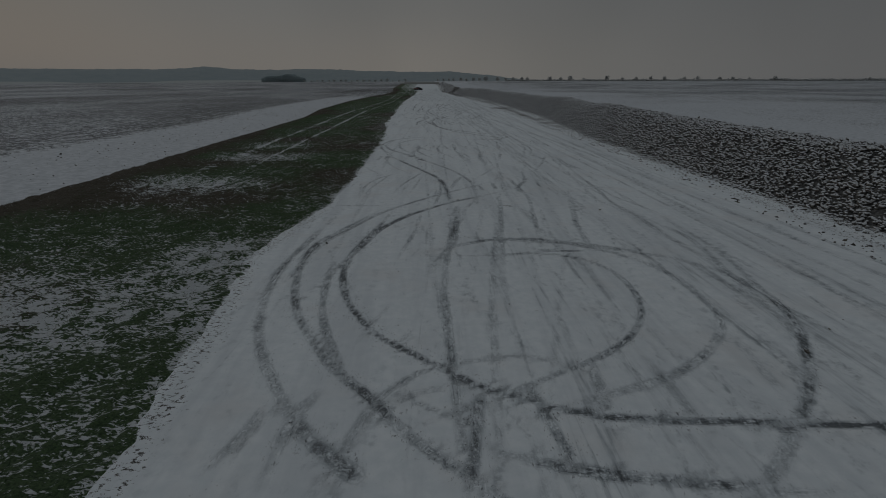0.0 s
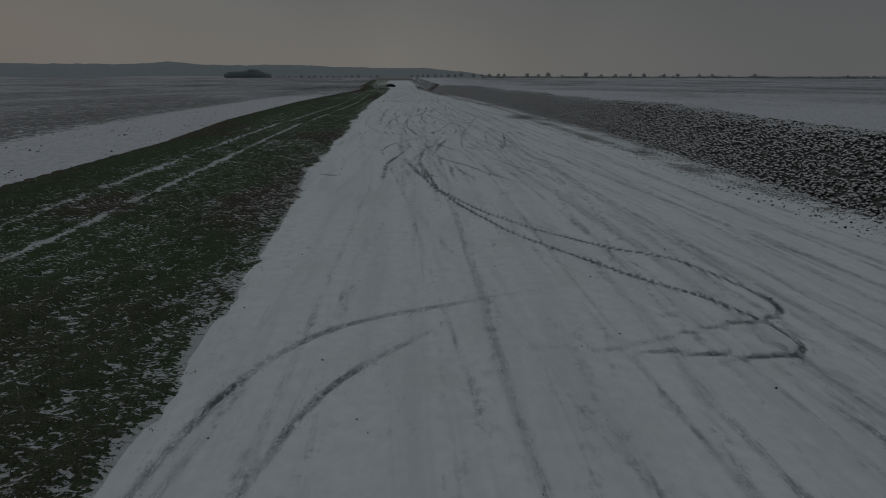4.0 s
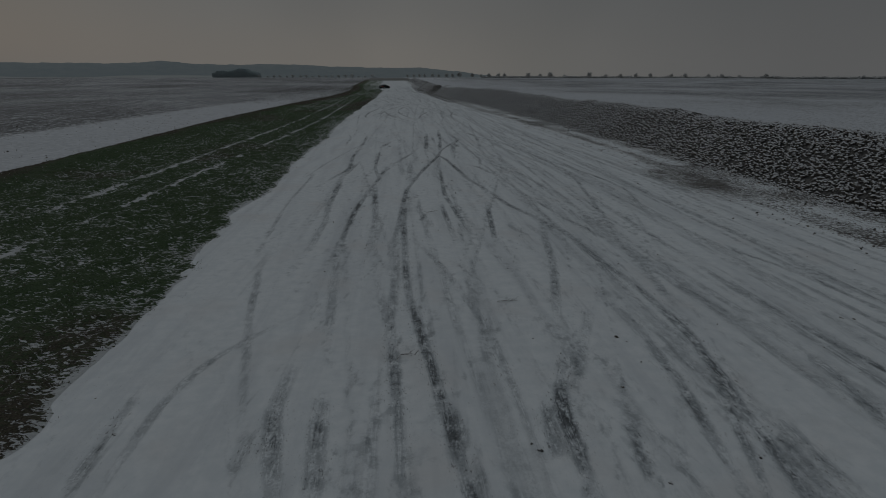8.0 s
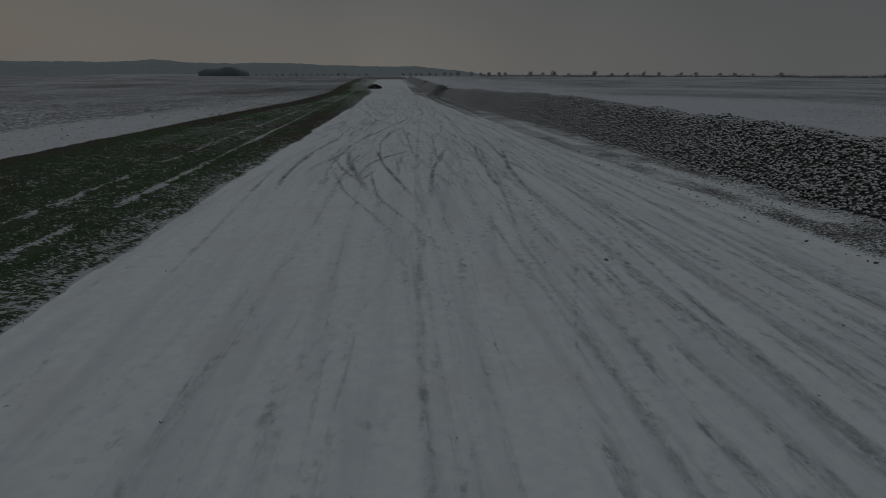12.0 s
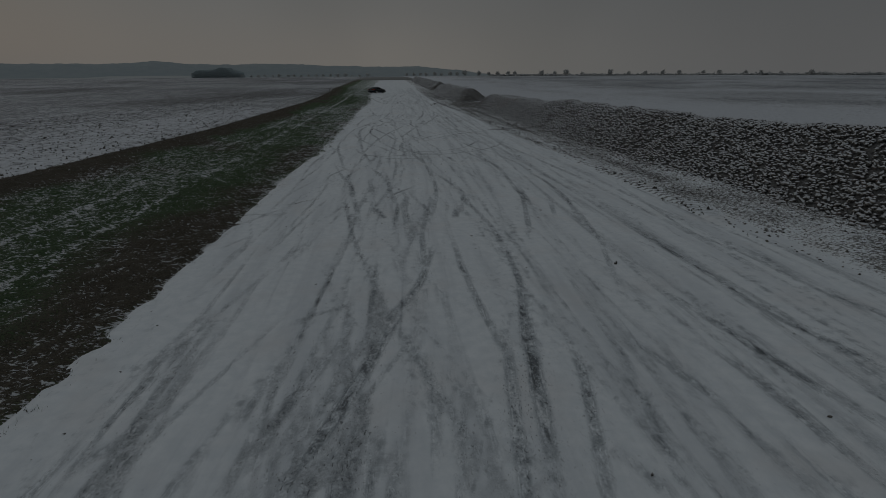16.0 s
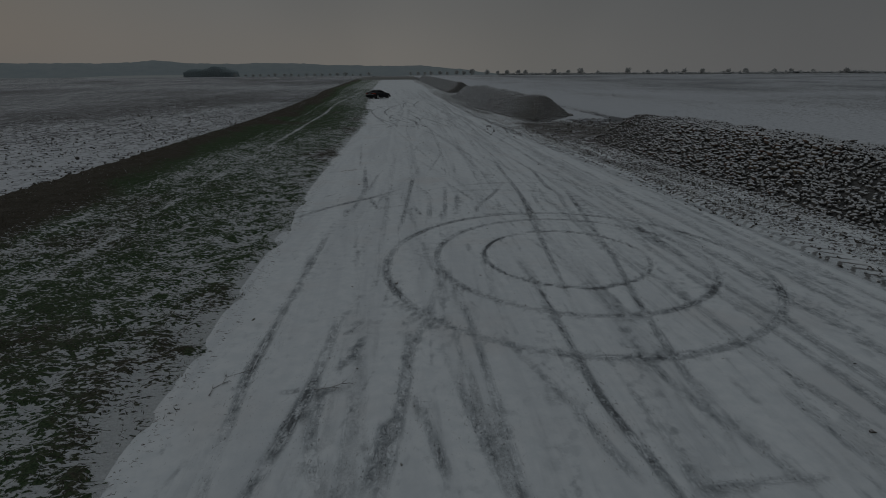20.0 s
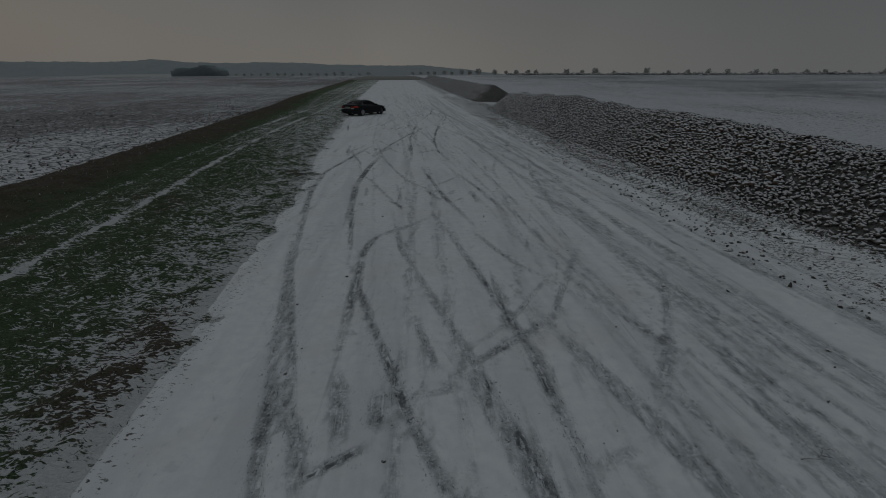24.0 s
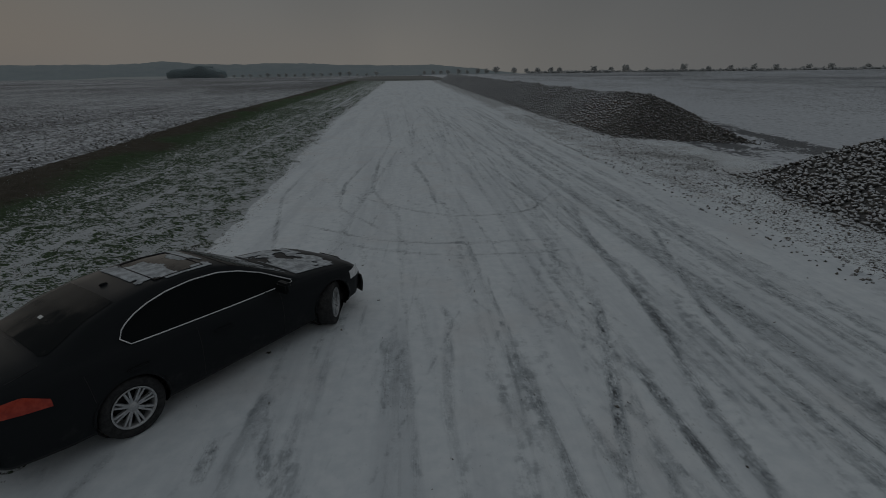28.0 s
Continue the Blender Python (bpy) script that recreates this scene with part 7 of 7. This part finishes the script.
n = 9000
x = rng.uniform(-268, -182, n)
h = along(x, -268, 7.5, -262, 6.0, -258, 9.8, -225, 10.4, -215, 12.8, -203, 13.2, -198, 10.6, -190, 9.8, -182, 6.0)
y = 775 - 1.0 * (x + 182) + rng.uniform(0, 30, n)
c = np.stack([x, y, rise(y) - 0.2 + rng.rand(n) ** 0.7 * h * (0.8 + 0.25 * rough(x, 0 * x, 5, 2))], -1)
v, f = scatter(c, rng.uniform(0.25, 0.65, n), rng, (1, 1, 0.9), 0.35)
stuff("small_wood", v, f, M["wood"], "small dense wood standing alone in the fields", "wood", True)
n = 2600
x = rng.uniform(120, 900, n)
y = 813 - 0.384 * x + rng.uniform(-6, 6, n)
c = np.stack([x, y, rise(y) + rng.rand(n) * (0.6 + 1.6 * rough(x, 0 * x, 22, 1))], -1)
v, f = scatter(c, rng.uniform(0.5, 1.4, n), rng, (1.6, 1.2, 0.6), 0.3)
stuff("far_hedge", v, f, M["hedge"], "low dark hedge along the far lane", "hedge", True)


def ridge(name, dist, stops, base, wobble, mat, label, foot=-3.0, step=0.12):
    az = np.arange(stops[0], stops[-2], step)
    el = np.interp(az, stops[0::2], stops[1::2])
    el = np.where(el > 0.02, el + wobble * (rough(az, 0 * az, 2.2, 2, 4) - 0.5) + 0.35 * wobble * (rough(az, 0 * az, 0.35, 4) - 0.5), el)
    r = np.radians(az)
    rows = []
    for d, h in ((dist - 500, 0.0), (dist - 200, 0.55), (dist, 1.0), (dist + 250, 0.9)):
        rows.append(np.stack([d * np.sin(r), d * np.cos(r) + 130, np.where(h > 0, h * np.tan(np.radians(el)) * dist, foot) + base], -1))
    nx = len(az)
    i = (np.arange(3)[:, None] * nx + np.arange(nx - 1)[None]).ravel()
    tagged(new(name, mesh_from(name, np.vstack(rows), np.stack([i, i + 1, i + nx + 1, i + nx], 1), mat, True)), label, "hill", kind="structure")


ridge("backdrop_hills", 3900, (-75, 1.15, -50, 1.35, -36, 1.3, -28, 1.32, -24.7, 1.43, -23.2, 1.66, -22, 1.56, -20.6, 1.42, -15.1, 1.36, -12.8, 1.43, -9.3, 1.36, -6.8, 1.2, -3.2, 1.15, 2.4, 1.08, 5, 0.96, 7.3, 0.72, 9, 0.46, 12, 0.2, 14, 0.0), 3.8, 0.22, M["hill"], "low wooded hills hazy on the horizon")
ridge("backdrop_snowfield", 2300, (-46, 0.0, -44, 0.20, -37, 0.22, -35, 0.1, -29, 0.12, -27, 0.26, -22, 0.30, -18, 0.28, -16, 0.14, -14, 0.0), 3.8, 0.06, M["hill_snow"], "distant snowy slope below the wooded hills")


# ---------------------------------------------------------------- the black saloon
# car frame: x ahead from the rear axle, y to the left, z up
TOP = (-1.20, 0.60, -1.19, 0.80, -1.15, 1.06, -1.08, 1.115, -0.85, 1.145, -0.62, 1.165, -0.45, 1.22, -0.10, 1.345, 0.25, 1.435, 0.60, 1.475, 1.0, 1.485, 1.35, 1.465, 1.62, 1.40, 2.05, 1.20, 2.40, 1.02, 2.55, 0.985, 3.0, 0.93, 3.45, 0.855, 3.70, 0.77, 3.82, 0.66, 3.85, 0.55)
BELT = (-1.20, 0.60, -1.15, 0.98, -1.0, 1.04, -0.5, 1.035, 0.5, 1.0, 1.6, 0.955, 2.3, 0.925, 3.0, 0.865, 3.5, 0.78, 3.78, 0.66, 3.85, 0.55)
HALF = (-1.20, 0.80, -1.10, 0.87, -0.85, 0.915, -0.4, 0.94, 0.4, 0.95, 2.0, 0.95, 2.8, 0.94, 3.3, 0.905, 3.6, 0.84, 3.8, 0.72, 3.85, 0.62)
SILL = (-1.20, 0.36, -1.05, 0.27, -0.6, 0.22, 0, 0.20, 3.0, 0.19, 3.6, 0.22, 3.85, 0.34)
RAIL = (-0.62, 0.0, -0.45, 0.09, -0.10, 0.30, 0.25, 0.415, 0.6, 0.475, 1.0, 0.49, 1.35, 0.475, 1.62, 0.41, 2.05, 0.22, 2.40, 0.06, 2.55, 0.0)


def pick(table, x):
    return float(np.interp(x, table[0::2], table[1::2]))


def section(x):
    """Half a cross-section of the body at x, from the floor's middle over the sill, flank, belt and roof rail to the top's middle."""
    top, belt, w, sill = pick(TOP, x), pick(BELT, x), pick(HALF, x), pick(SILL, x)
    belt = min(belt, top - 0.012)
    cabin = pick(RAIL, x)
    floor = [(0.0, sill), (w * 0.72, sill), (w * 0.90, sill + 0.02)]
    span_z = belt - sill
    flank = [(w * 0.955, sill + 0.10 * span_z), (w * 0.975, sill + 0.28 * span_z), (w * 0.992, sill + 0.46 * span_z), (w, sill + 0.62 * span_z), (w * 0.992, sill + 0.78 * span_z), (w * 0.97, sill + 0.91 * span_z), (w * 0.925, belt)]
    y0 = w * 0.925
    if cabin > 0.03:
        rail_z, rail_y = min(belt + cabin, top - 0.035), y0 - 0.04 - 0.53 * cabin
        up = [(y0 - 0.03, belt + 0.012)] + [(y0 - 0.03 + (rail_y - y0 + 0.03) * t, belt + 0.012 + (rail_z - belt - 0.012) * t) for t in (0.25, 0.5, 0.75, 1.0)]
        roof = [(rail_y * 0.86, rail_z + (top - rail_z) * 0.62), (rail_y * 0.5, top - (top - rail_z) * 0.12), (0.0, top)]
    else:
        y1 = y0 * 0.93
        up = [(y0 + (y1 - y0) * t, belt + (top - belt) * 0.45 * t) for t in (0.2, 0.4, 0.6, 0.8, 1.0)]
        roof = [(y1 * 0.86, belt + (top - belt) * 0.72), (y1 * 0.5, top - (top - belt) * 0.08), (0.0, top)]
    return np.array(floor + flank + up + roof)


def skin_y(x, z):
    """Half width of the cabin side at that height."""
    s = section(x)[9:15]
    return float(np.interp(z, s[:, 1], s[:, 0]))


def skin_z(x, y):
    """Height of the upper skin at that distance from the middle."""
    s = section(x)[9:][::-1]
    return float(np.interp(abs(y), s[:, 0], s[:, 1]))


WHEELS = (0.0, 2.99)
ARCH, AXLE = 0.385, 0.345


def car_shell():
    stations = np.unique(np.concatenate([np.linspace(-1.20, 3.85, 96), [-1.19, -1.17, 3.84, 3.83]]))
    secs = np.array([section(x) for x in stations])
    # finer flank rows
    dense = []
    for s in secs:
        pts = [s[k] for k in range(3)]
        for a, b in zip(s[2:9], s[3:10]):
            pts += [a + (b - a) * t for t in (0.33, 0.67, 1.0)]
        pts += list(s[10:])
        dense.append(pts)
    dense = np.array(dense)
    n, k = dense.shape[:2]
    bm = bmesh.new()
    grid = {}
    for sgn in (1, -1):
        for i in range(n):
            for j in range(k):
                y, z = dense[i, j]
                x = stations[i]
                inside = False
                if y > 0.55 and z < 0.78:
                    for wx in WHEELS:
                        dx, dz = x - wx, z - AXLE
                        d = math.hypot(dx, dz)
                        if d < ARCH:
                            inside = True
                            if d > ARCH - 0.085 and d > 0:
                                x, z = wx + dx / d * ARCH, AXLE + dz / d * ARCH
                                inside = False
                if y < 1e-6 and sgn < 0:
                    grid[sgn, i, j] = grid[1, i, j]
                    continue
                grid[sgn, i, j] = (bm.verts.new((x, sgn * y, z)), inside)
        for i in range(n - 1):
            for j in range(k - 1):
                q = [grid[sgn, i, j], grid[sgn, i + 1, j], grid[sgn, i + 1, j + 1], grid[sgn, i, j + 1]]
                if any(p[1] for p in q):
                    continue
                vs = [p[0] for p in q]
                if len(set(vs)) == 4:
                    bm.faces.new(vs if sgn < 0 else vs[::-1])
    for i, flip in ((0, False), (n - 1, True)):
        ring = [grid[1, i, j][0] for j in range(k)] + [grid[-1, i, j][0] for j in range(k - 2, 0, -1)]
        try:
            bm.faces.new(ring)
        except ValueError:
            pass
    bmesh.ops.delete(bm, geom=[v for v in bm.verts if not v.link_faces], context="VERTS")
    bmesh.ops.recalc_face_normals(bm, faces=bm.faces)
    for f in bm.faces:
        f.smooth = True
    return bm


def surface(fn, us, vs, smooth=True, thick=0.0):
    """A grid mesh from fn(u, v); None leaves a hole. thick gives it edges that run inwards along y or z."""
    bm = bmesh.new()
    pts = {}
    for i, u in enumerate(us):
        for j, v in enumerate(vs):
            p = fn(u, v)
            if p is not None:
                pts[i, j] = bm.verts.new(p)
    for i in range(len(us) - 1):
        for j in range(len(vs) - 1):
            q = [pts.get(k) for k in ((i, j), (i + 1, j), (i + 1, j + 1), (i, j + 1))]
            if all(q):
                bm.faces.new(q)
    bmesh.ops.recalc_face_normals(bm, faces=bm.faces)
    if thick:
        bmesh.ops.solidify(bm, geom=bm.faces[:], thickness=thick)
        bmesh.ops.recalc_face_normals(bm, faces=bm.faces)
    for f in bm.faces:
        f.smooth = smooth
    return bm


def tube(points, r, closed=False, seg=6):
    """A thin rod along a line of points."""
    bm = bmesh.new()
    p = [Vector(q) for q in points]
    rings, n = [], len(points)
    for i in range(n):
        a, b = p[(i - 1) % n if closed else max(i - 1, 0)], p[(i + 1) % n if closed else min(i + 1, n - 1)]
        d = (b - a).normalized()
        s = d.cross(Vector((0.13, 0.2, 0.97))).normalized()
        t = d.cross(s)
        rings.append([bm.verts.new(p[i] + (s * math.cos(k * 6.2832 / seg) + t * math.sin(k * 6.2832 / seg)) * r) for k in range(seg)])
    for i in range(n if closed else n - 1):
        a, b = rings[i], rings[(i + 1) % n]
        for k in range(seg):
            bm.faces.new((a[k], a[(k + 1) % seg], b[(k + 1) % seg], b[k]))
    if not closed:
        bm.faces.new(rings[0]), bm.faces.new(rings[-1][::-1])
    bmesh.ops.recalc_face_normals(bm, faces=bm.faces)
    for f in bm.faces:
        f.smooth = True
    return bm


def lathe(profile, seg=40, axis_y=True):
    """Turns a profile of (radius, y) about the y axis."""
    bm = bmesh.new()
    rings = [[bm.verts.new((r * math.cos(k * 6.28319 / seg), y, r * math.sin(k * 6.28319 / seg))) for k in range(seg)] for r, y in profile]
    for a, b in zip(rings, rings[1:]):
        for k in range(seg):
            bm.faces.new((a[k], a[(k + 1) % seg], b[(k + 1) % seg], b[k]))
    bmesh.ops.recalc_face_normals(bm, faces=bm.faces)
    for f in bm.faces:
        f.smooth = True
    return bm


def block(size, at, bevel=0.01, rot=None):
    """A box with rounded edges."""
    bm = bmesh.new()
    bmesh.ops.create_cube(bm, size=1.0)
    for v in bm.verts:
        v.co = Vector((v.co.x * size[0], v.co.y * size[1], v.co.z * size[2]))
    if bevel:
        bmesh.ops.bevel(bm, geom=bm.edges[:], offset=bevel, segments=2, affect="EDGES")
    m = Matrix.Translation(at) @ (rot or Matrix())
    bmesh.ops.transform(bm, matrix=m, verts=bm.verts)
    return bm


def wheel(car, x, side, steer):
    w = part("wheel", lathe([(0.232, -0.10), (0.29, -0.118), (0.328, -0.112), (0.343, -0.085), (0.345, 0.0), (0.343, 0.085), (0.328, 0.112), (0.29, 0.118), (0.232, 0.10), (0.22, 0.0), (0.232, -0.10)], 48), M["rubber"], car, "winter tyre on a multi-spoke wheel")
    w.matrix_basis = pose(x, side * 0.80, AXLE, 0, 0, steer)
    s = side
    part("rim", lathe([(0.236, s * 0.112), (0.228, s * 0.118), (0.214, s * 0.106), (0.205, s * 0.06), (0.20, -s * 0.09), (0.215, -s * 0.09)], 48), M["alloy"], w, "silver alloy rim")
    part("hub", lathe([(0.0, s * 0.10), (0.035, s * 0.098), (0.05, s * 0.085), (0.07, s * 0.07), (0.07, s * 0.03)], 20), M["alloy"], w)
    part("brake_disc", lathe([(0.03, -s * 0.005), (0.165, -s * 0.005), (0.165, -s * 0.03), (0.03, -s * 0.03)], 32), M["black"], w)
    for k in range(8):
        bm = bmesh.new()
        for off in (-0.115, 0.115):
            a = k * 0.7854 + 0.2
            p0 = Vector((0.05 * math.cos(a + off * 1.2), s * 0.078, 0.05 * math.sin(a + off * 1.2)))
            p1 = Vector((0.212 * math.cos(a + off), s * 0.098, 0.212 * math.sin(a + off)))
            d = p1 - p0
            t = Vector((-math.sin(a), 0, math.cos(a)))
            u = Vector((0, s, 0))
            for q0, q1, ww in ((p0, p1, 0.013),):
                vs = [bm.verts.new(q + t * e * (ww if q is q0 else ww * 0.8) + u * h) for q in (q0, q1) for e in (-1, 1) for h in (-0.03, 0.006)]
                for f in ((0, 1, 3, 2), (4, 6, 7, 5), (0, 4, 5, 1), (2, 3, 7, 6), (1, 5, 7, 3), (0, 2, 6, 4)):
                    bm.faces.new([vs[i] for i in f])
        bmesh.ops.recalc_face_normals(bm, faces=bm.faces)
        part("spoke", bm, M["alloy"], w)


def glass_top(x):
    """Upper edge of the side glass."""
    return pick((0.06, 1.11, 0.09, 1.16, 0.16, 1.215, 0.28, 1.275, 0.45, 1.33, 0.7, 1.375, 1.0, 1.395, 1.35, 1.375, 1.62, 1.31, 1.9, 1.20, 2.2, 1.035, 2.30, 0.98), x)


def glass_low(x):
    return pick((0.06, 1.10, 0.09, 1.06, 0.14, 1.04, 0.5, 1.022, 1.4, 0.985, 2.30, 0.958), x)


def build_car():
    car = tagged(new("saloon_car"), "black four-door saloon, snow on its roof, front wheels turned", "car")
    part("body", car_shell(), M["paint"], car, "glossy black bodywork, dull with road dirt")
    part("underbody", block((4.4, 1.5, 0.16), (1.3, 0, 0.30), 0.03), M["black"], car)
    for sgn in (1, -1):
        for x in WHEELS:
            part("wheel_housing", lathe([(0.385, sgn * 0.45), (0.385, sgn * 0.76), (0.37, sgn * 0.775)], 32), M["black"], car).matrix_basis = pose(x, 0, AXLE)
            arc = [(x + ARCH * math.cos(a), sgn * (pick(HALF, x + ARCH * math.cos(a)) * 0.985), AXLE + ARCH * math.sin(a)) for a in np.linspace(0.0, math.pi, 28)]
            part("arch_lip", tube(arc, 0.014), M["paint"], car)
        # side glass in two panes with a dark pillar between
        for a, b, nm in ((0.06, 0.94, "rear_door_glass"), (1.02, 2.30, "front_door_glass")):
            def pane(u, v, sgn=sgn):
                z = glass_low(u) + (glass_top(u) - glass_low(u)) * v
                return (u, sgn * (skin_y(u, z) + 0.006), z)
            part(nm, surface(pane, np.linspace(a, b, 22), np.linspace(0, 1, 7)), M["glass"], car, "dark tinted side window")
        def pillar(u, v, sgn=sgn):
            z = glass_low(u) + (glass_top(u) - glass_low(u)) * v
            return (u, sgn * (skin_y(u, z) + 0.009), z)
        part("door_pillar", surface(pillar, np.linspace(0.94, 1.02, 3), np.linspace(0, 1, 7)), M["glass"], car)
        xs_up, xs_dn = np.linspace(2.30, 0.06, 40), np.linspace(0.06, 2.30, 30)
        loop = [(x, sgn * (skin_y(x, glass_top(x)) + 0.010), glass_top(x) + 0.004) for x in xs_up] + [(x, sgn * (skin_y(x, glass_low(x)) + 0.012), glass_low(x) - 0.006) for x in xs_dn[1:]]
        part("window_trim", tube(loop, 0.0105, True), M["chrome"], car, "bright chrome window surround")
        # door joints, handles, mirror, side lamp
        for xj in (-0.36, 0.82, 2.02):
            lo = 0.62 if xj < 0 else 0.30
            line = []
            for z in np.linspace(lo, 0.94, 14):
                s = section(xj)[3:10]
                line.append((xj + (0.10 * (0.94 - z) if xj < 0 else 0.0), sgn * (float(np.interp(z, s[:, 1], s[:, 0])) + 0.0005), z))
            part("door_joint", tube(line, 0.004, False, 4), M["ink"], car)
        for xh in (0.12, 1.12):
            part("door_handle", block((0.24, 0.035, 0.03), (xh, sgn * 0.958, 0.80), 0.01), M["paint"], car)
        mirror = part("door_mirror", block((0.13, 0.24, 0.15), (2.0, sgn * 1.05, 1.03), 0.035), M["paint"], car)
        part("mirror_glass", block((0.006, 0.19, 0.105), (1.932, sgn * 1.055, 1.03), 0.002), M["glass"], mirror)
        part("mirror_stalk", block((0.06, 0.12, 0.04), (2.02, sgn * 0.92, 0.985), 0.01), M["black"], mirror)
        # tail lamp wraps round the corner: red above, clear below
        def lamp(u, v, sgn=sgn):
            z = 0.86 + 0.125 * v * (1 - 0.9 * max(0.0, u - 0.34) / 0.19)
            x = -1.178 + u
            s = section(x)[2:10]
            zz = min(z - 0.04 * max(0, u - 0.12) * (1 - v) * 4, s[-1, 1])
            return (x - 0.004, sgn * (float(np.interp(zz, s[:, 1], s[:, 0])) + 0.008), zz)
        part("tail_lamp", surface(lamp, np.linspace(0, 0.53, 16), np.linspace(0, 1, 6)), M["red"], car, "red wrap-round tail lamp lens")
        part("tail_lamp_inner", block((0.03, 0.30, 0.10), (-1.192, sgn * 0.64, 0.88), 0.012), M["red"], car, "red inner tail lamp on the boot lid")
        part("reversing_lamp", block((0.035, 0.34, 0.045), (-1.20, sgn * 0.64, 0.745), 0.012), M["lens"], car, "clear white reversing lamp")
        part("exhaust_pipe", tube([(-1.20, sgn * 0.55, 0.31), (-1.05, sgn * 0.55, 0.31)], 0.045, False, 12), M["chrome"], car)
        part("headlamp", surface(lambda u, v, sgn=sgn: (u, sgn * (float(np.interp(0.60 + 0.13 * v, section(u)[2:10][:, 1], section(u)[2:10][:, 0])) + 0.006), 0.60 + 0.13 * v), np.linspace(3.42, 3.76, 9), np.linspace(0, 1, 5)), M["lens"], car, "clear headlamp lens")
    # rear and front screens and roof
    def rear(u, v):
        w = 0.80 * (skin_y(u, skin_z(u, 0) - 0.02) if pick(RAIL, u) > 0.05 else 0.7)
        y = (v - 0.5) * 2 * min(w, 0.66 - 0.10 * (u + 0.6))
        return (u, y, skin_z(u, y) + 0.006)
    part("rear_window", surface(rear, np.linspace(-0.56, 0.20, 16), np.linspace(0, 1, 15)), M["glass"], car, "dark sloping rear window")
    def front(u, v):
        y = (v - 0.5) * 2 * (0.58 + 0.10 * (u - 1.55))
        return (u, y, skin_z(u, y) + 0.006)
    part("windscreen", surface(front, np.linspace(1.55, 2.42, 14), np.linspace(0, 1, 13)), M["glass"], car, "dark windscreen")
    def hatch(u, v):
        y = (v - 0.5) * 0.86
        return (u, y, skin_z(u, y) + 0.007)
    part("sunroof", surface(hatch, np.linspace(0.72, 1.28, 9), np.linspace(0, 1, 11)), M["glass"], car, "glass sunroof panel")
    # thin snow that stayed on roof, screen foot and bonnet
    def dusting(u0, u1, y0, y1, cut, seed):
        def at(u, v):
            if float(rough(np.array(u * 1.1), np.array(v), 0.22, seed, 4)) < cut:
                return None
            return (u, v, skin_z(u, v) + 0.009)
        return surface(at, np.arange(u0, u1, 0.022), np.arange(y0, y1, 0.022), True, 0.005)
    part("roof_snow", dusting(0.52, 1.46, -0.50, 0.51, 0.47, 1), M["frost"], car, "thin patchy snow on the roof")
    part("bonnet_snow", dusting(2.50, 3.40, -0.70, 0.70, 0.40, 3), M["frost"], car, "thin patchy snow on the bonnet")
    part("screen_snow", dusting(2.16, 2.44, -0.62, 0.6, 0.50, 0), M["frost"], car)
    part("sunroof_frame", tube([(x, y, skin_z(x, y) + 0.010) for x, y in ((0.70, -0.44), (1.0, -0.45), (1.30, -0.43), (1.31, 0.0), (1.30, 0.43), (1.0, 0.45), (0.70, 0.44), (0.69, 0.0))], 0.009, True), M["black"], car)
    part("aerial_fin", block((0.09, 0.025, 0.035), (0.34, 0, 1.455), 0.009), M["paint"], car)
    part("boot_joint", tube([(x, y, skin_z(x, y) + 0.001) for x, y in ((-1.10, -0.72), (-0.85, -0.74), (-0.62, -0.70), (-0.58, 0.0), (-0.62, 0.70), (-0.85, 0.74), (-1.10, 0.72))], 0.0045, False, 4), M["ink"], car)
    part("window_sticker", block((0.04, 0.08, 0.003), (-0.28, 0.08, skin_z(-0.28, 0.08) + 0.011), 0, Matrix.Rotation(-0.43, 4, "Y")), M["plate"], car, "small pale sticker inside the rear window")
    part("boot_badge", lathe([(0.0, 0.006), (0.035, 0.004), (0.038, 0.0)], 20), M["chrome"], car, "small round plain badge").matrix_basis = pose(-1.175, 0, 0.945, 0, 0, 90)
    # rear panel: chrome strip, plate with unreadable bars, bumper
    part("chrome_strip", block((0.03, 1.20, 0.022), (-1.205, 0, 0.735), 0.006), M["chrome"], car, "thin chrome strip across the boot")
    plate = part("number_plate", block((0.012, 0.52, 0.11), (-1.205, 0, 0.83), 0.004), M["plate"], car, "white plate with dark plain bars")
    for k, wdt in enumerate((0.045, 0.04, 0.045, 0.04, 0.045, 0.045, 0.045)):
        part("plate_bar", block((0.004, wdt, 0.065), (-1.213, 0.19 - k * 0.063 - (0.02 if k > 2 else 0), 0.83), 0), M["ink"], plate)
    part("rear_bumper", surface(lambda u, v: (-1.20 - 0.035 * math.sin(math.pi * v) * (1 - 0.5 * u * u) + 0.16 * max(0, abs(u) - 0.62) ** 1.3, u * 0.88, 0.36 + 0.27 * v), np.linspace(-1, 1, 25), np.linspace(0, 1, 7), True, 0.02), M["paint"], car, "black rear bumper moulding")
    part("front_bumper", surface(lambda u, v: (3.86 + 0.03 * math.sin(math.pi * v) - 0.22 * max(0, abs(u) - 0.45) ** 1.4, u * 0.80, 0.24 + 0.30 * v), np.linspace(-1, 1, 23), np.linspace(0, 1, 6), True, 0.02), M["black"], car)
    part("grille", block((0.03, 0.5, 0.16), (3.845, 0, 0.64), 0.02), M["chrome"], car, "chrome double radiator grille")
    for x in WHEELS:
        for sgn in (1, -1):
            wheel(car, x, sgn, 32.0 if x > 1 else 0.0)
    return car


car = build_car()
car.matrix_basis = pose(-3.89, 260.32, 0.0, 0, 0, 53.2)
